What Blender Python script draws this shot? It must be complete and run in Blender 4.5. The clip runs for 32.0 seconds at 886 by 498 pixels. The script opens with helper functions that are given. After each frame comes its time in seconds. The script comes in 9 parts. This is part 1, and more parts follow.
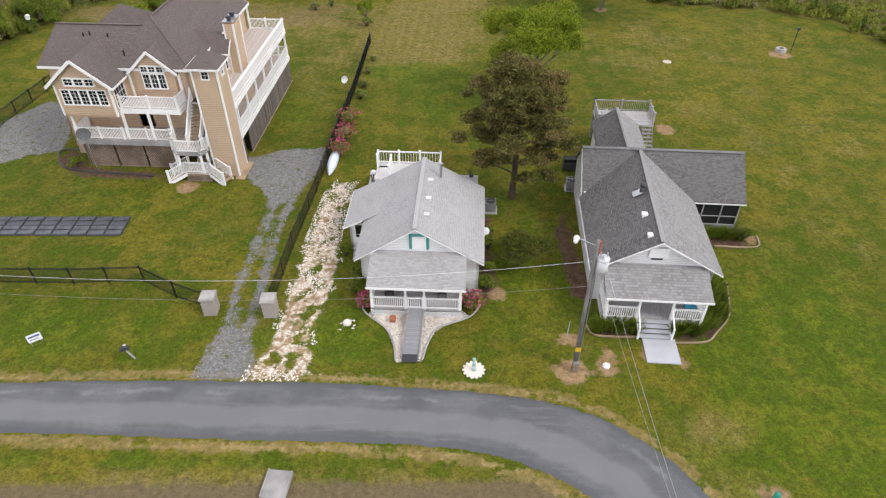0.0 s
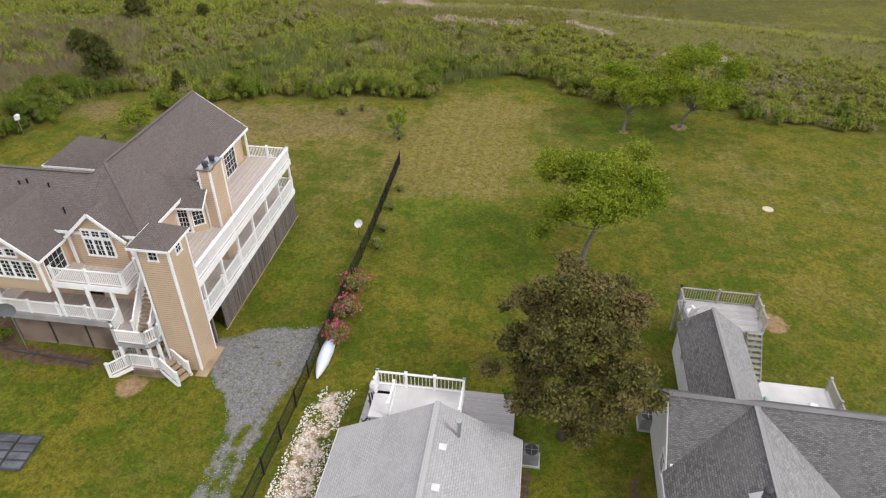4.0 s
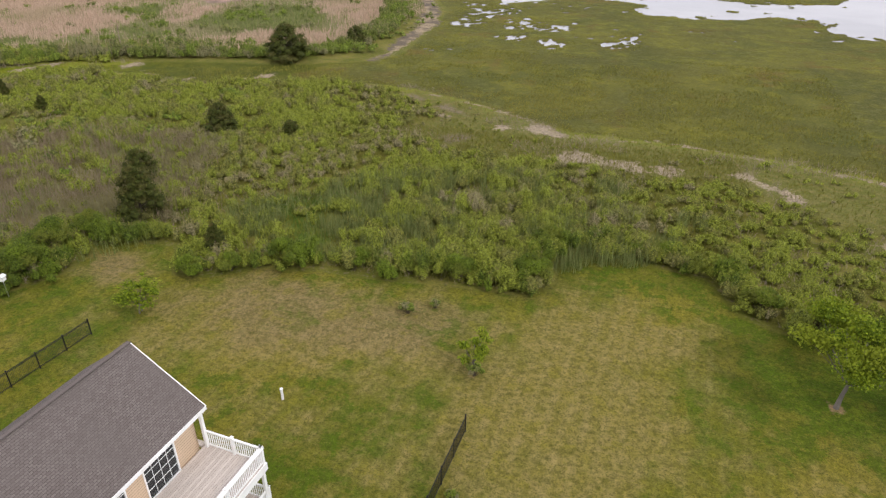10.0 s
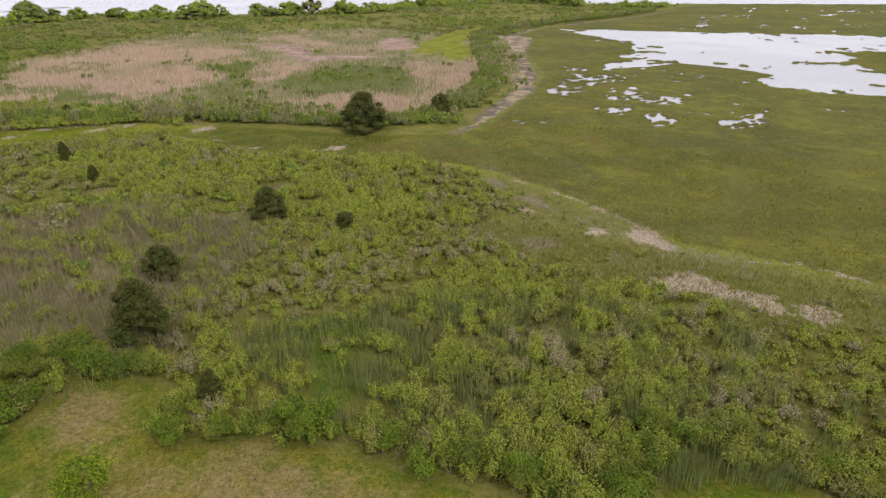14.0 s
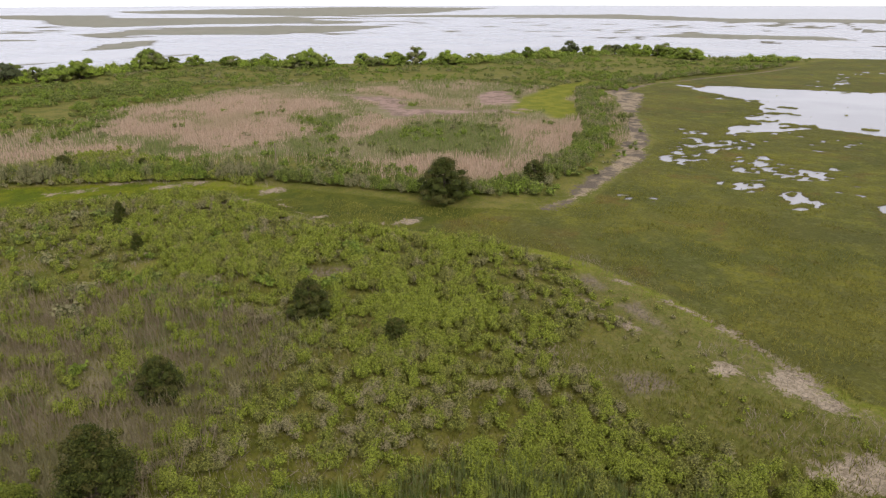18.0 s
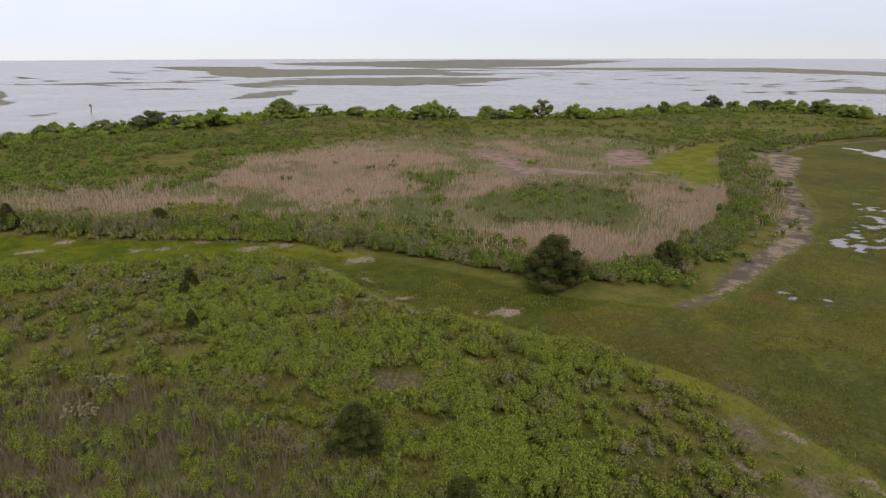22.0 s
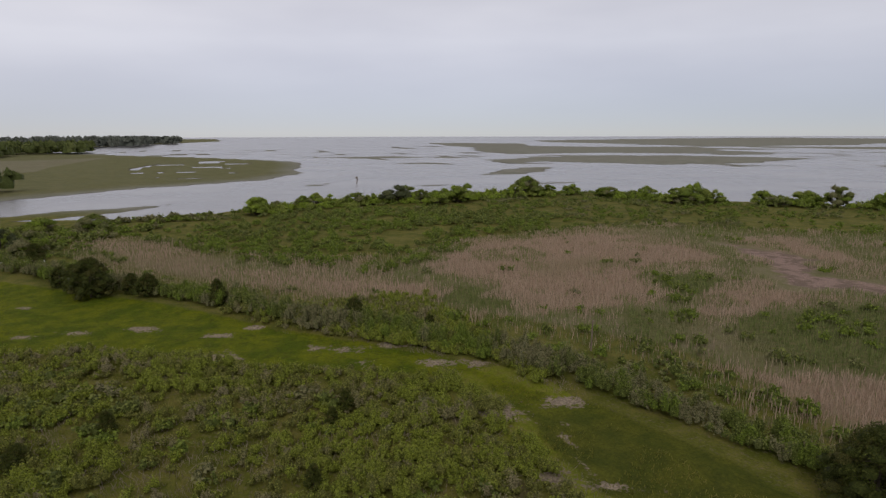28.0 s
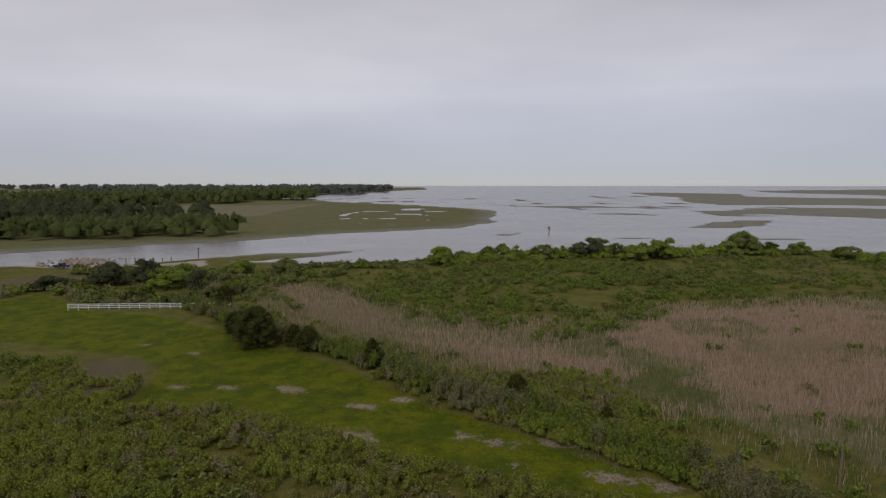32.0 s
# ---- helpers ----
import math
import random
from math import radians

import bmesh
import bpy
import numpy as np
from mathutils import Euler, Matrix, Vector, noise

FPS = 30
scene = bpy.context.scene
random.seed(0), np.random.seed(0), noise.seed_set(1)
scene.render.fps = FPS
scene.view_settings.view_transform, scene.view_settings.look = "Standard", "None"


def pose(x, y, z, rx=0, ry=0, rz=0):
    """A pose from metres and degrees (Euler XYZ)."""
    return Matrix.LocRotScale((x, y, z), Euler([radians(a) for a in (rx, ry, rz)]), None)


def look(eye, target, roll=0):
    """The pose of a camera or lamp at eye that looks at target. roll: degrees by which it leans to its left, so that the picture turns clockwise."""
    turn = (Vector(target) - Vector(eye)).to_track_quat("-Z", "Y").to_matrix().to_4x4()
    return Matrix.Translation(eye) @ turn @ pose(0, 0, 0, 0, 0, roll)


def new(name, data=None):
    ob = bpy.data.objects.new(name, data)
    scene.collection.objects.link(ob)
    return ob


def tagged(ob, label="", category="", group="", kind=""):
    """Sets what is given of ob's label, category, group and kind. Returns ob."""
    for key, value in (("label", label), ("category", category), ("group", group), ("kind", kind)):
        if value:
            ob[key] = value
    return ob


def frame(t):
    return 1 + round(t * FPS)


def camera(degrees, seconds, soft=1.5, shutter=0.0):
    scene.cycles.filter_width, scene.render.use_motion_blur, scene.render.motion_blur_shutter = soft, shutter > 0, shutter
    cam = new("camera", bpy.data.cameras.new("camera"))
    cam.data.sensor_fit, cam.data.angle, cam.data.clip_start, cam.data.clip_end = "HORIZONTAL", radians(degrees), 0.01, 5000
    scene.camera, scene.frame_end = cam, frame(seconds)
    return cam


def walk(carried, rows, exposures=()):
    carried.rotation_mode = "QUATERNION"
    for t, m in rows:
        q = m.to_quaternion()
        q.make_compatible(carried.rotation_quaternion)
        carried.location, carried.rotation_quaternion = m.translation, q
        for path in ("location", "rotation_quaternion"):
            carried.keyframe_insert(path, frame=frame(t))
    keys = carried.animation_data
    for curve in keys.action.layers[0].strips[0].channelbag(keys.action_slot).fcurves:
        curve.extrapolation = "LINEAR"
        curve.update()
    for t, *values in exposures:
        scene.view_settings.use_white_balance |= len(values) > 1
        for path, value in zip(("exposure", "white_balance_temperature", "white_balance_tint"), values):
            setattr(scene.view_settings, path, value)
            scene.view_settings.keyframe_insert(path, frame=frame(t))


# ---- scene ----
cam = camera(68.70, 32.0, soft=1.3)
PATH = [
    (0.0, 0.00, 0.00, 29.00, 50.912, -0.053, -0.000),
    (0.5, 0.15, 2.22, 29.06, 51.450, -0.043, 0.345),
    (1.0, 0.31, 4.44, 29.13, 51.971, -0.046, 0.885),
    (1.5, 0.47, 6.66, 29.20, 52.479, -0.054, 1.552),
    (2.0, 0.61, 8.89, 29.28, 52.977, -0.060, 2.277),
    (2.5, 0.73, 11.13, 29.35, 53.471, -0.059, 3.005),
    (3.0, 0.82, 13.37, 29.43, 53.963, -0.054, 3.736),
    (3.5, 0.89, 15.62, 29.49, 54.456, -0.052, 4.482),
    (4.0, 0.94, 17.87, 29.54, 54.954, -0.059, 5.256),
    (4.5, 0.96, 20.13, 29.56, 55.459, -0.077, 6.069),
    (5.0, 0.96, 22.39, 29.58, 55.970, -0.101, 6.934),
    (5.5, 0.93, 24.65, 29.59, 56.484, -0.124, 7.863),
    (6.0, 0.88, 26.90, 29.61, 56.999, -0.137, 8.866),
    (6.5, 0.81, 29.15, 29.63, 57.513, -0.136, 9.948),
    (7.0, 0.72, 31.38, 29.66, 58.025, -0.123, 11.087),
    (7.5, 0.60, 33.61, 29.70, 58.535, -0.105, 12.253),
    (8.0, 0.45, 35.82, 29.74, 59.044, -0.085, 13.415),
    (8.5, 0.28, 38.02, 29.78, 59.550, -0.070, 14.552),
    (9.0, 0.07, 40.21, 29.81, 60.055, -0.061, 15.667),
    (9.5, -0.18, 42.39, 29.86, 60.561, -0.058, 16.772),
    (10.0, -0.49, 44.57, 29.90, 61.068, -0.063, 17.880),
    (10.5, -0.86, 46.76, 29.96, 61.579, -0.075, 18.998),
    (11.0, -1.29, 48.95, 30.01, 62.093, -0.088, 20.120),
    (11.5, -1.77, 51.14, 30.07, 62.610, -0.096, 21.235),
    (12.0, -2.29, 53.33, 30.13, 63.132, -0.091, 22.333),
    (12.5, -2.85, 55.51, 30.18, 63.656, -0.069, 23.407),
    (13.0, -3.43, 57.69, 30.22, 64.181, -0.033, 24.470),
    (13.5, -4.05, 59.84, 30.26, 64.702, 0.009, 25.536),
    (14.0, -4.70, 61.98, 30.28, 65.215, 0.051, 26.622),
    (14.5, -5.37, 64.08, 30.28, 65.717, 0.087, 27.739),
    (15.0, -6.08, 66.17, 30.28, 66.210, 0.114, 28.879),
    (15.5, -6.82, 68.23, 30.28, 66.697, 0.131, 30.031),
    (16.0, -7.60, 70.29, 30.27, 67.179, 0.137, 31.182),
    (16.5, -8.40, 72.34, 30.28, 67.660, 0.130, 32.326),
    (17.0, -9.24, 74.38, 30.28, 68.140, 0.117, 33.481),
    (17.5, -10.13, 76.40, 30.29, 68.620, 0.104, 34.670),
    (18.0, -11.06, 78.41, 30.29, 69.100, 0.101, 35.914),
    (18.5, -12.04, 80.40, 30.27, 69.583, 0.111, 37.229),
    (19.0, -13.07, 82.36, 30.25, 70.072, 0.129, 38.595),
    (19.5, -14.13, 84.29, 30.21, 70.574, 0.148, 39.983),
    (20.0, -15.23, 86.19, 30.18, 71.093, 0.160, 41.365),
    (20.5, -16.35, 88.05, 30.14, 71.633, 0.159, 42.726),
    (21.0, -17.51, 89.89, 30.10, 72.188, 0.148, 44.109),
    (21.5, -18.72, 91.69, 30.07, 72.751, 0.128, 45.569),
    (22.0, -19.98, 93.47, 30.04, 73.315, 0.103, 47.164),
    (22.5, -21.31, 95.22, 30.02, 73.873, 0.077, 48.928),
    (23.0, -22.69, 96.93, 30.01, 74.427, 0.050, 50.811),
    (23.5, -24.12, 98.60, 30.01, 74.980, 0.026, 52.743),
    (24.0, -25.57, 100.21, 30.02, 75.536, 0.005, 54.653),
    (24.5, -27.03, 101.76, 30.04, 76.097, -0.009, 56.487),
    (25.0, -28.51, 103.26, 30.06, 76.657, -0.016, 58.264),
    (25.5, -30.01, 104.71, 30.08, 77.211, -0.013, 60.017),
    (26.0, -31.53, 106.12, 30.09, 77.752, 0.001, 61.780),
    (26.5, -33.07, 107.51, 30.08, 78.277, 0.026, 63.587),
    (27.0, -34.64, 108.86, 30.06, 78.793, 0.055, 65.462),
    (27.5, -36.26, 110.16, 30.03, 79.307, 0.080, 67.429),
    (28.0, -37.93, 111.40, 30.00, 79.828, 0.092, 69.511),
    (28.5, -39.67, 112.56, 29.97, 80.363, 0.084, 71.719),
    (29.0, -41.46, 113.65, 29.95, 80.906, 0.062, 74.008),
    (29.5, -43.31, 114.67, 29.93, 81.451, 0.032, 76.321),
    (30.0, -45.21, 115.63, 29.91, 81.992, 0.003, 78.599),
    (30.5, -47.14, 116.53, 29.90, 82.522, -0.019, 80.798),
    (31.0, -49.11, 117.38, 29.88, 83.045, -0.034, 82.918),
    (31.5, -51.10, 118.18, 29.87, 83.566, -0.041, 84.972),
    (32.0, -53.09, 118.96, 29.86, 84.088, -0.041, 86.974),
]
EXPOSURES = [(0.0, 0.52), (6.0, 0.48), (13.0, 0.46), (17.0, 0.36), (19.0, 0.14), (21.0, -0.14), (23.0, -0.44), (25.0, -0.68), (28.0, -0.92), (32.0, -1.12)]
walk(cam, [(r[0], pose(*r[1:])) for r in PATH], EXPOSURES)

# ---- world and sun ----
SUN_DIR = Vector((0.78, -0.42, 0.90)).normalized()


def make_world():
    """An overcast sky: a thin blue sky texture under a grey cloud layer."""
    w = bpy.data.worlds.new("overcast_sky")
    scene.world = w
    w.use_nodes = True
    nt = w.node_tree
    nt.nodes.clear()
    N, L = nt.nodes.new, nt.links.new
    out, bg, bg2, add = N("ShaderNodeOutputWorld"), N("ShaderNodeBackground"), N("ShaderNodeBackground"), N("ShaderNodeAddShader")
    sky = N("ShaderNodeTexSky")
    sky.sky_type, sky.sun_disc = "NISHITA", False
    sky.sun_elevation = math.asin(SUN_DIR.z)
    sky.sun_rotation = math.atan2(SUN_DIR.x, SUN_DIR.y)
    bg.inputs[1].default_value = 0.05
    sky.air_density, sky.dust_density, sky.ozone_density = 0.5, 0.0, 2.0
    L(sky.outputs[0], bg.inputs[0])
    tc, sep, mp = N("ShaderNodeTexCoord"), N("ShaderNodeSeparateXYZ"), N("ShaderNodeMapping")
    L(tc.outputs["Generated"], sep.inputs[0])
    mp.inputs["Scale"].default_value = (1.0, 1.0, 4.5)
    L(tc.outputs["Generated"], mp.inputs[0])
    noi = N("ShaderNodeTexNoise")
    noi.inputs["Scale"].default_value, noi.inputs["Detail"].default_value, noi.inputs["Roughness"].default_value = 1.7, 4.0, 0.5
    L(mp.outputs[0], noi.inputs[0])
    ramp = N("ShaderNodeValToRGB")
    ramp.color_ramp.elements[0].position, ramp.color_ramp.elements[0].color = 0.35, (0.92, 0.875, 0.905, 1)
    ramp.color_ramp.elements[1].position, ramp.color_ramp.elements[1].color = 0.68, (1.14, 1.085, 1.10, 1)
    L(noi.outputs[0], ramp.inputs[0])
    hz = N("ShaderNodeMapRange")
    hz.inputs[1].default_value, hz.inputs[2].default_value = 0.0, 0.13
    hz.inputs[3].default_value, hz.inputs[4].default_value = 1.0, 0.0
    L(sep.outputs[2], hz.inputs[0])
    mix = N("ShaderNodeMix")
    mix.data_type = "RGBA"
    L(hz.outputs[0], mix.inputs[0])
    L(ramp.outputs[0], mix.inputs[6])
    mix.inputs[7].default_value = (0.56, 0.505, 0.54, 1)
    zen = N("ShaderNodeMapRange")
    zen.inputs[1].default_value, zen.inputs[2].default_value = 0.15, 0.9
    zen.inputs[3].default_value, zen.inputs[4].default_value = 1.0, 0.70
    L(sep.outputs[2], zen.inputs[0])
    # low over the land the cloud is thicker and darker to the north than to the west
    west, low, gain = N("ShaderNodeMapRange"), N("ShaderNodeMapRange"), N("ShaderNodeMix")
    for node, vals in ((west, (0.1, 0.85, 1.12, 0.93)), (low, (0.18, 0.5, 1.0, 0.0))):
        for i, v in enumerate(vals):
            node.inputs[1 + i].default_value = v
    L(sep.outputs[1], west.inputs[0])
    L(sep.outputs[2], low.inputs[0])
    L(low.outputs[0], gain.inputs[0])
    gain.inputs[2].default_value = 1.0
    L(west.outputs[0], gain.inputs[3])
    tinted = N("ShaderNodeMix")
    tinted.data_type, tinted.blend_type = "RGBA", "MULTIPLY"
    tinted.inputs[0].default_value = 1.0
    L(mix.outputs[2], tinted.inputs[6])
    L(gain.outputs[0], tinted.inputs[7])
    L(tinted.outputs[2], bg2.inputs[0])
    L(zen.outputs[0], bg2.inputs[1])
    L(bg.outputs[0], add.inputs[0])
    L(bg2.outputs[0], add.inputs[1])
    L(add.outputs[0], out.inputs[0])


make_world()
sun = new("sun", bpy.data.lights.new("sun", "SUN"))
sun.data.energy, sun.data.angle, sun.data.color = 1.25, radians(14), (1.0, 0.965, 0.91)
sun.matrix_world = look(SUN_DIR * 60, (0, 0, 0))


# ---- materials ----
class Nodes:
    """Short hand for a node material."""

    def __init__(self, name, rough=0.8, metal=0.0, spec=0.3):
        self.m = bpy.data.materials.new(name)
        self.m.use_nodes = True
        self.t = self.m.node_tree
        self.b = self.t.nodes["Principled BSDF"]
        self.b.inputs["Roughness"].default_value = rough
        self.b.inputs["Metallic"].default_value = metal
        self.b.inputs["Specular IOR Level"].default_value = spec
        self.co = self.t.nodes.new("ShaderNodeTexCoord").outputs["Object"]

    def node(self, kind, **kw):
        n = self.t.nodes.new("ShaderNode" + kind)
        for k, v in kw.items():
            n.inputs[k.replace("_", " ")].default_value = v
        return n

    def link(self, a, b):
        self.t.links.new(a, b)

    def noise(self, scale, detail=3.0, rough=0.55, stretch=None, seed=0.0):
        n = self.node("TexNoise", Scale=scale, Detail=detail, Roughness=rough)
        v = self.co
        if stretch or seed:
            mp = self.node("Mapping")
            mp.inputs["Scale"].default_value = stretch or (1, 1, 1)
            mp.inputs["Location"].default_value = (seed, seed * 1.7, seed * 0.3)
            self.link(v, mp.inputs[0])
            v = mp.outputs[0]
        self.link(v, n.inputs["Vector"])
        return n.outputs["Fac"]

    def step(self, val, lo, hi, a=0.0, b=1.0):
        n = self.node("MapRange")
        n.interpolation_type = "SMOOTHSTEP"
        for i, v in enumerate((lo, hi, a, b)):
            n.inputs[1 + i].default_value = v
        self.link(val, n.inputs[0])
        return n.outputs[0]

    def math(self, op, a, b):
        n = self.node("Math")
        n.operation = op
        for i, v in enumerate((a, b)):
            if isinstance(v, (int, float)):
                n.inputs[i].default_value = v
            else:
                self.link(v, n.inputs[i])
        return n.outputs[0]

    def mix(self, fac, a, b, mode="MIX"):
        n = self.node("Mix")
        n.data_type, n.blend_type = "RGBA", mode
        for i, v in ((0, fac), (6, a), (7, b)):
            if isinstance(v, (int, float)):
                n.inputs[i].default_value = v
            elif isinstance(v, tuple):
                n.inputs[i].default_value = (*v, 1)
            else:
                self.link(v, n.inputs[i])
        return n.outputs[2]

    def attr(self, name):
        n = self.node("Attribute")
        n.attribute_name = name
        return n.outputs["Fac"]

    def rand(self):
        return self.node("ObjectInfo").outputs["Random"]

    def island(self):
        return self.node("NewGeometry").outputs["Random Per Island"]

    def colour(self, c):
        if isinstance(c, tuple):
            self.b.inputs["Base Color"].default_value = (*c, 1)
        else:
            self.link(c, self.b.inputs["Base Color"])
        return self

    def bump(self, val, strength=0.3, dist=0.02):
        n = self.node("Bump", Strength=strength, Distance=dist)
        self.link(val, n.inputs["Height"])
        self.link(n.outputs[0], self.b.inputs["Normal"])
        return self


def simple(name, c, vary=0.18, scale=6.0, rough=0.6, metal=0.0, bump=0.15, spec=0.3, big=0.7):
    """A plain surface with grain, larger stains and a fine relief."""
    k = Nodes(name, rough, metal, spec)
    fine, coarse = k.noise(scale * 6, 4), k.noise(big, 3, seed=3.1)
    lo, hi = tuple(v * (1 - vary) for v in c), tuple(min(1, v * (1 + vary * 0.6)) for v in c)
    col = k.mix(k.step(coarse, 0.35, 0.68), lo, hi)
    col = k.mix(k.math("MULTIPLY", k.step(fine, 0.4, 0.75), 0.45), col, tuple(v * (1 - vary * 1.3) for v in c))
    k.colour(col).bump(fine, bump, 0.01)
    return k.m


# ---- meshes ----
def mesh_object(name, verts, faces, material, parent=None, label="", smooth=False):
    """A mesh object from arrays: verts (n, 3), faces (m, 3 or 4)."""
    verts, faces = np.asarray(verts, np.float32), np.asarray(faces, np.int32)
    me = bpy.data.meshes.new(name)
    n, k = faces.shape
    me.vertices.add(len(verts))
    me.vertices.foreach_set("co", verts.ravel())
    me.loops.add(n * k)
    me.loops.foreach_set("vertex_index", faces.ravel())
    me.polygons.add(n)
    me.polygons.foreach_set("loop_start", np.arange(0, n * k, k, dtype=np.int32))
    me.polygons.foreach_set("loop_total", np.full(n, k, np.int32))
    me.polygons.foreach_set("use_smooth", np.full(n, smooth))
    me.update(calc_edges=True)
    me.materials.append(material)
    ob = new(name, me)
    if parent:
        ob.parent = parent
    if label:
        ob["label"] = label
    return ob


def add_attr(ob, name, values):
    a = ob.data.attributes.new(name, "FLOAT", "POINT")
    a.data.foreach_set("value", np.asarray(values, np.float32))


def fbm(x, y, scale, octaves=3, seed=0):
    """Value noise on the plane, about 0 to 1."""
    total, amp, norm = np.zeros_like(x, dtype=np.float64), 1.0, 0.0
    table = np.random.RandomState(seed + 11).rand(256, 256)
    for _ in range(octaves):
        u, v = x / scale, y / scale
        i, j = np.floor(u).astype(int), np.floor(v).astype(int)
        fu, fv = u - i, v - j
        fu, fv = fu * fu * (3 - 2 * fu), fv * fv * (3 - 2 * fv)
        g = lambda a, b: table[a % 256, b % 256]
        total += amp * ((g(i, j) * (1 - fu) + g(i + 1, j) * fu) * (1 - fv) + (g(i, j + 1) * (1 - fu) + g(i + 1, j + 1) * fu) * fv)
        norm += amp
        amp, scale = amp * 0.5, scale * 0.5
    return total / norm


def signed(x, y, poly):
    """Signed distance to a polygon, positive inside."""
    d = np.full(x.shape, 1e9)
    inside = np.zeros(x.shape, bool)
    for (ax, ay), (bx, by) in zip(poly, poly[1:] + poly[:1]):
        ex, ey = bx - ax, by - ay
        t = np.clip(((x - ax) * ex + (y - ay) * ey) / (ex * ex + ey * ey + 1e-9), 0, 1)
        d = np.minimum(d, (x - ax - t * ex) ** 2 + (y - ay - t * ey) ** 2)
        if ay != by:
            inside ^= ((ay > y) != (by > y)) & (x < ex * (y - ay) / (by - ay) + ax)
    return np.where(inside, 1, -1) * np.sqrt(d)


def smooth(v, lo, hi):
    t = np.clip((v - lo) / (hi - lo), 0, 1)
    return t * t * (3 - 2 * t)


# ---- plan of the land ----
LAWN = [(-60, 40), (-52, 65), (-50.3, 75.7), (-49, 78.8), (-47.2, 82), (-49.4, 86.8), (-46.1, 88.1), (-41.6, 88.5), (-38.6, 84.1),
        (-35.5, 84.6), (-32.2, 87), (-26.4, 88.7), (-20, 89), (-14.7, 89.8), (-7.9, 90.2), (-6, 92.3), (-5.7, 98.3), (0.8, 99), (6.6, 97.9),
        (8.9, 92.8), (11.7, 91.2), (18.4, 90.6), (26.3, 89.3), (31, 86.8), (41.5, 84.6), (48.4, 80.6), (52, 72), (70, 60), (70, -40), (-60, -40)]
MEADOW = [(-230, 20), (-204, 46), (-200, 62), (-182, 82), (-165, 100), (-153, 110), (-137, 122), (-126, 133), (-120, 139), (-113, 144), (-106, 147),
          (-95, 152), (-81, 156), (-72, 157), (-64, 160), (-57, 164), (-53, 167), (-46, 158), (-48, 149), (-54, 148.4), (-62.6, 146), (-71, 143.6),
          (-77, 141), (-86, 140.5), (-98.5, 141.8), (-110, 140.6), (-113, 134), (-118.8, 123), (-124, 113), (-131.6, 103.4), (-138, 94),
          (-140, 81), (-155, 80), (-165, 72), (-169, 61), (-180, 35), (-200, 10)]
MARSH = [(-66, 148), (-52, 149.8), (-40.4, 148.8), (-27.8, 143.6), (-18.2, 137), (-10.4, 133.5), (1.8, 133), (13.7, 131), (40, 124), (90, 112), (160, 100),
         (320, 180), (420, 420), (300, 640), (60, 560), (-53, 520), (-64, 462), (-94, 369), (-96, 330), (-98, 301), (-88, 286), (-71, 255),
         (-59, 231), (-55, 209), (-53, 190), (-51, 175), (-54, 166), (-62, 160)]
PENINSULA = [(-60, -300), (-250, -300), (-270, -100), (-291, -27), (-293, 8), (-302, 35), (-301, 54), (-294, 87), (-299, 114), (-312, 130), (-328, 160), (-343, 200),
             (-348, 240), (-345, 280), (-324, 304), (-275, 322), (-252, 347), (-231, 367), (-216, 400), (-206, 440), (-170, 484), (-130, 492),
             (-90, 486), (-60, 520), (60, 570), (300, 650), (700, 700), (1500, 400), (1500, -300)]
FARBANK = [(-330, -420), (-318, -120), (-336, -54), (-358, -17), (-385, 27), (-433, 78), (-478, 147), (-552, 190), (-575, 184), (-679, 205), (-770, 204),
           (-839, 172), (-943, 101), (-1048, 13), (-1290, -150), (-1700, -100), (-2600, 200), (-3600, 200), (-3600, -1600), (-330, -1600)]
POND = [(-88, 342), (-66, 351), (-32, 358), (10, 370), (44, 378), (90, 372), (150, 330), (150, 240), (90, 216), (49, 221), (43, 221), (40, 228), (39, 241), (35, 247), (30, 251), (20, 245), (12, 241), (0.9, 240), (-8, 242), (-6.4, 260), (-14, 268), (-30.6, 269), (-36, 266), (-43, 256), (-48.5, 247), (-50, 250), (-47.4, 267), (-50.8, 286), (-48.4, 308), (-58, 317), (-73, 324), (-79, 330)]
POND_ISLAND = [(14, 316), (40, 338), (60, 330), (50, 282), (32, 275), (22.5, 276), (17.7, 291), (8.4, 290), (17, 303)]
PUDDLES = [[(-52.7, 208.8), (-52.5, 224.5), (-53.3, 236.3), (-47.2, 232.4), (-46.4, 221.2), (-43.6, 205), (-48.1, 212.4)], [(-59.8, 249.3), (-53.4, 246.7), (-46.9, 227), (-52.9, 231.7)], [(-40.4, 223.2), (-35.5, 227.1), (-27.5, 221.1), (-19.8, 217.3), (-20.2, 211), (-29.7, 211.4), (-36.8, 211)],
           [(-28, 196.9), (-25.2, 200.5), (-21, 196.6), (-22.1, 189.7), (-26.5, 191.9)], [(-12.8, 196.4), (-11.2, 204.7), (-5, 213), (-5, 203.4), (-8, 195.8)], [(-47, 181.7), (-46.7, 193.3), (-44.4, 192), (-44.5, 182)], [(-36.7, 200.2), (-30, 206.5), (-29, 198.8), (-34.8, 194.9)], [(-49.5, 235.1), (-43.5, 242.8), (-38.9, 236.2), (-45, 224.4)]]
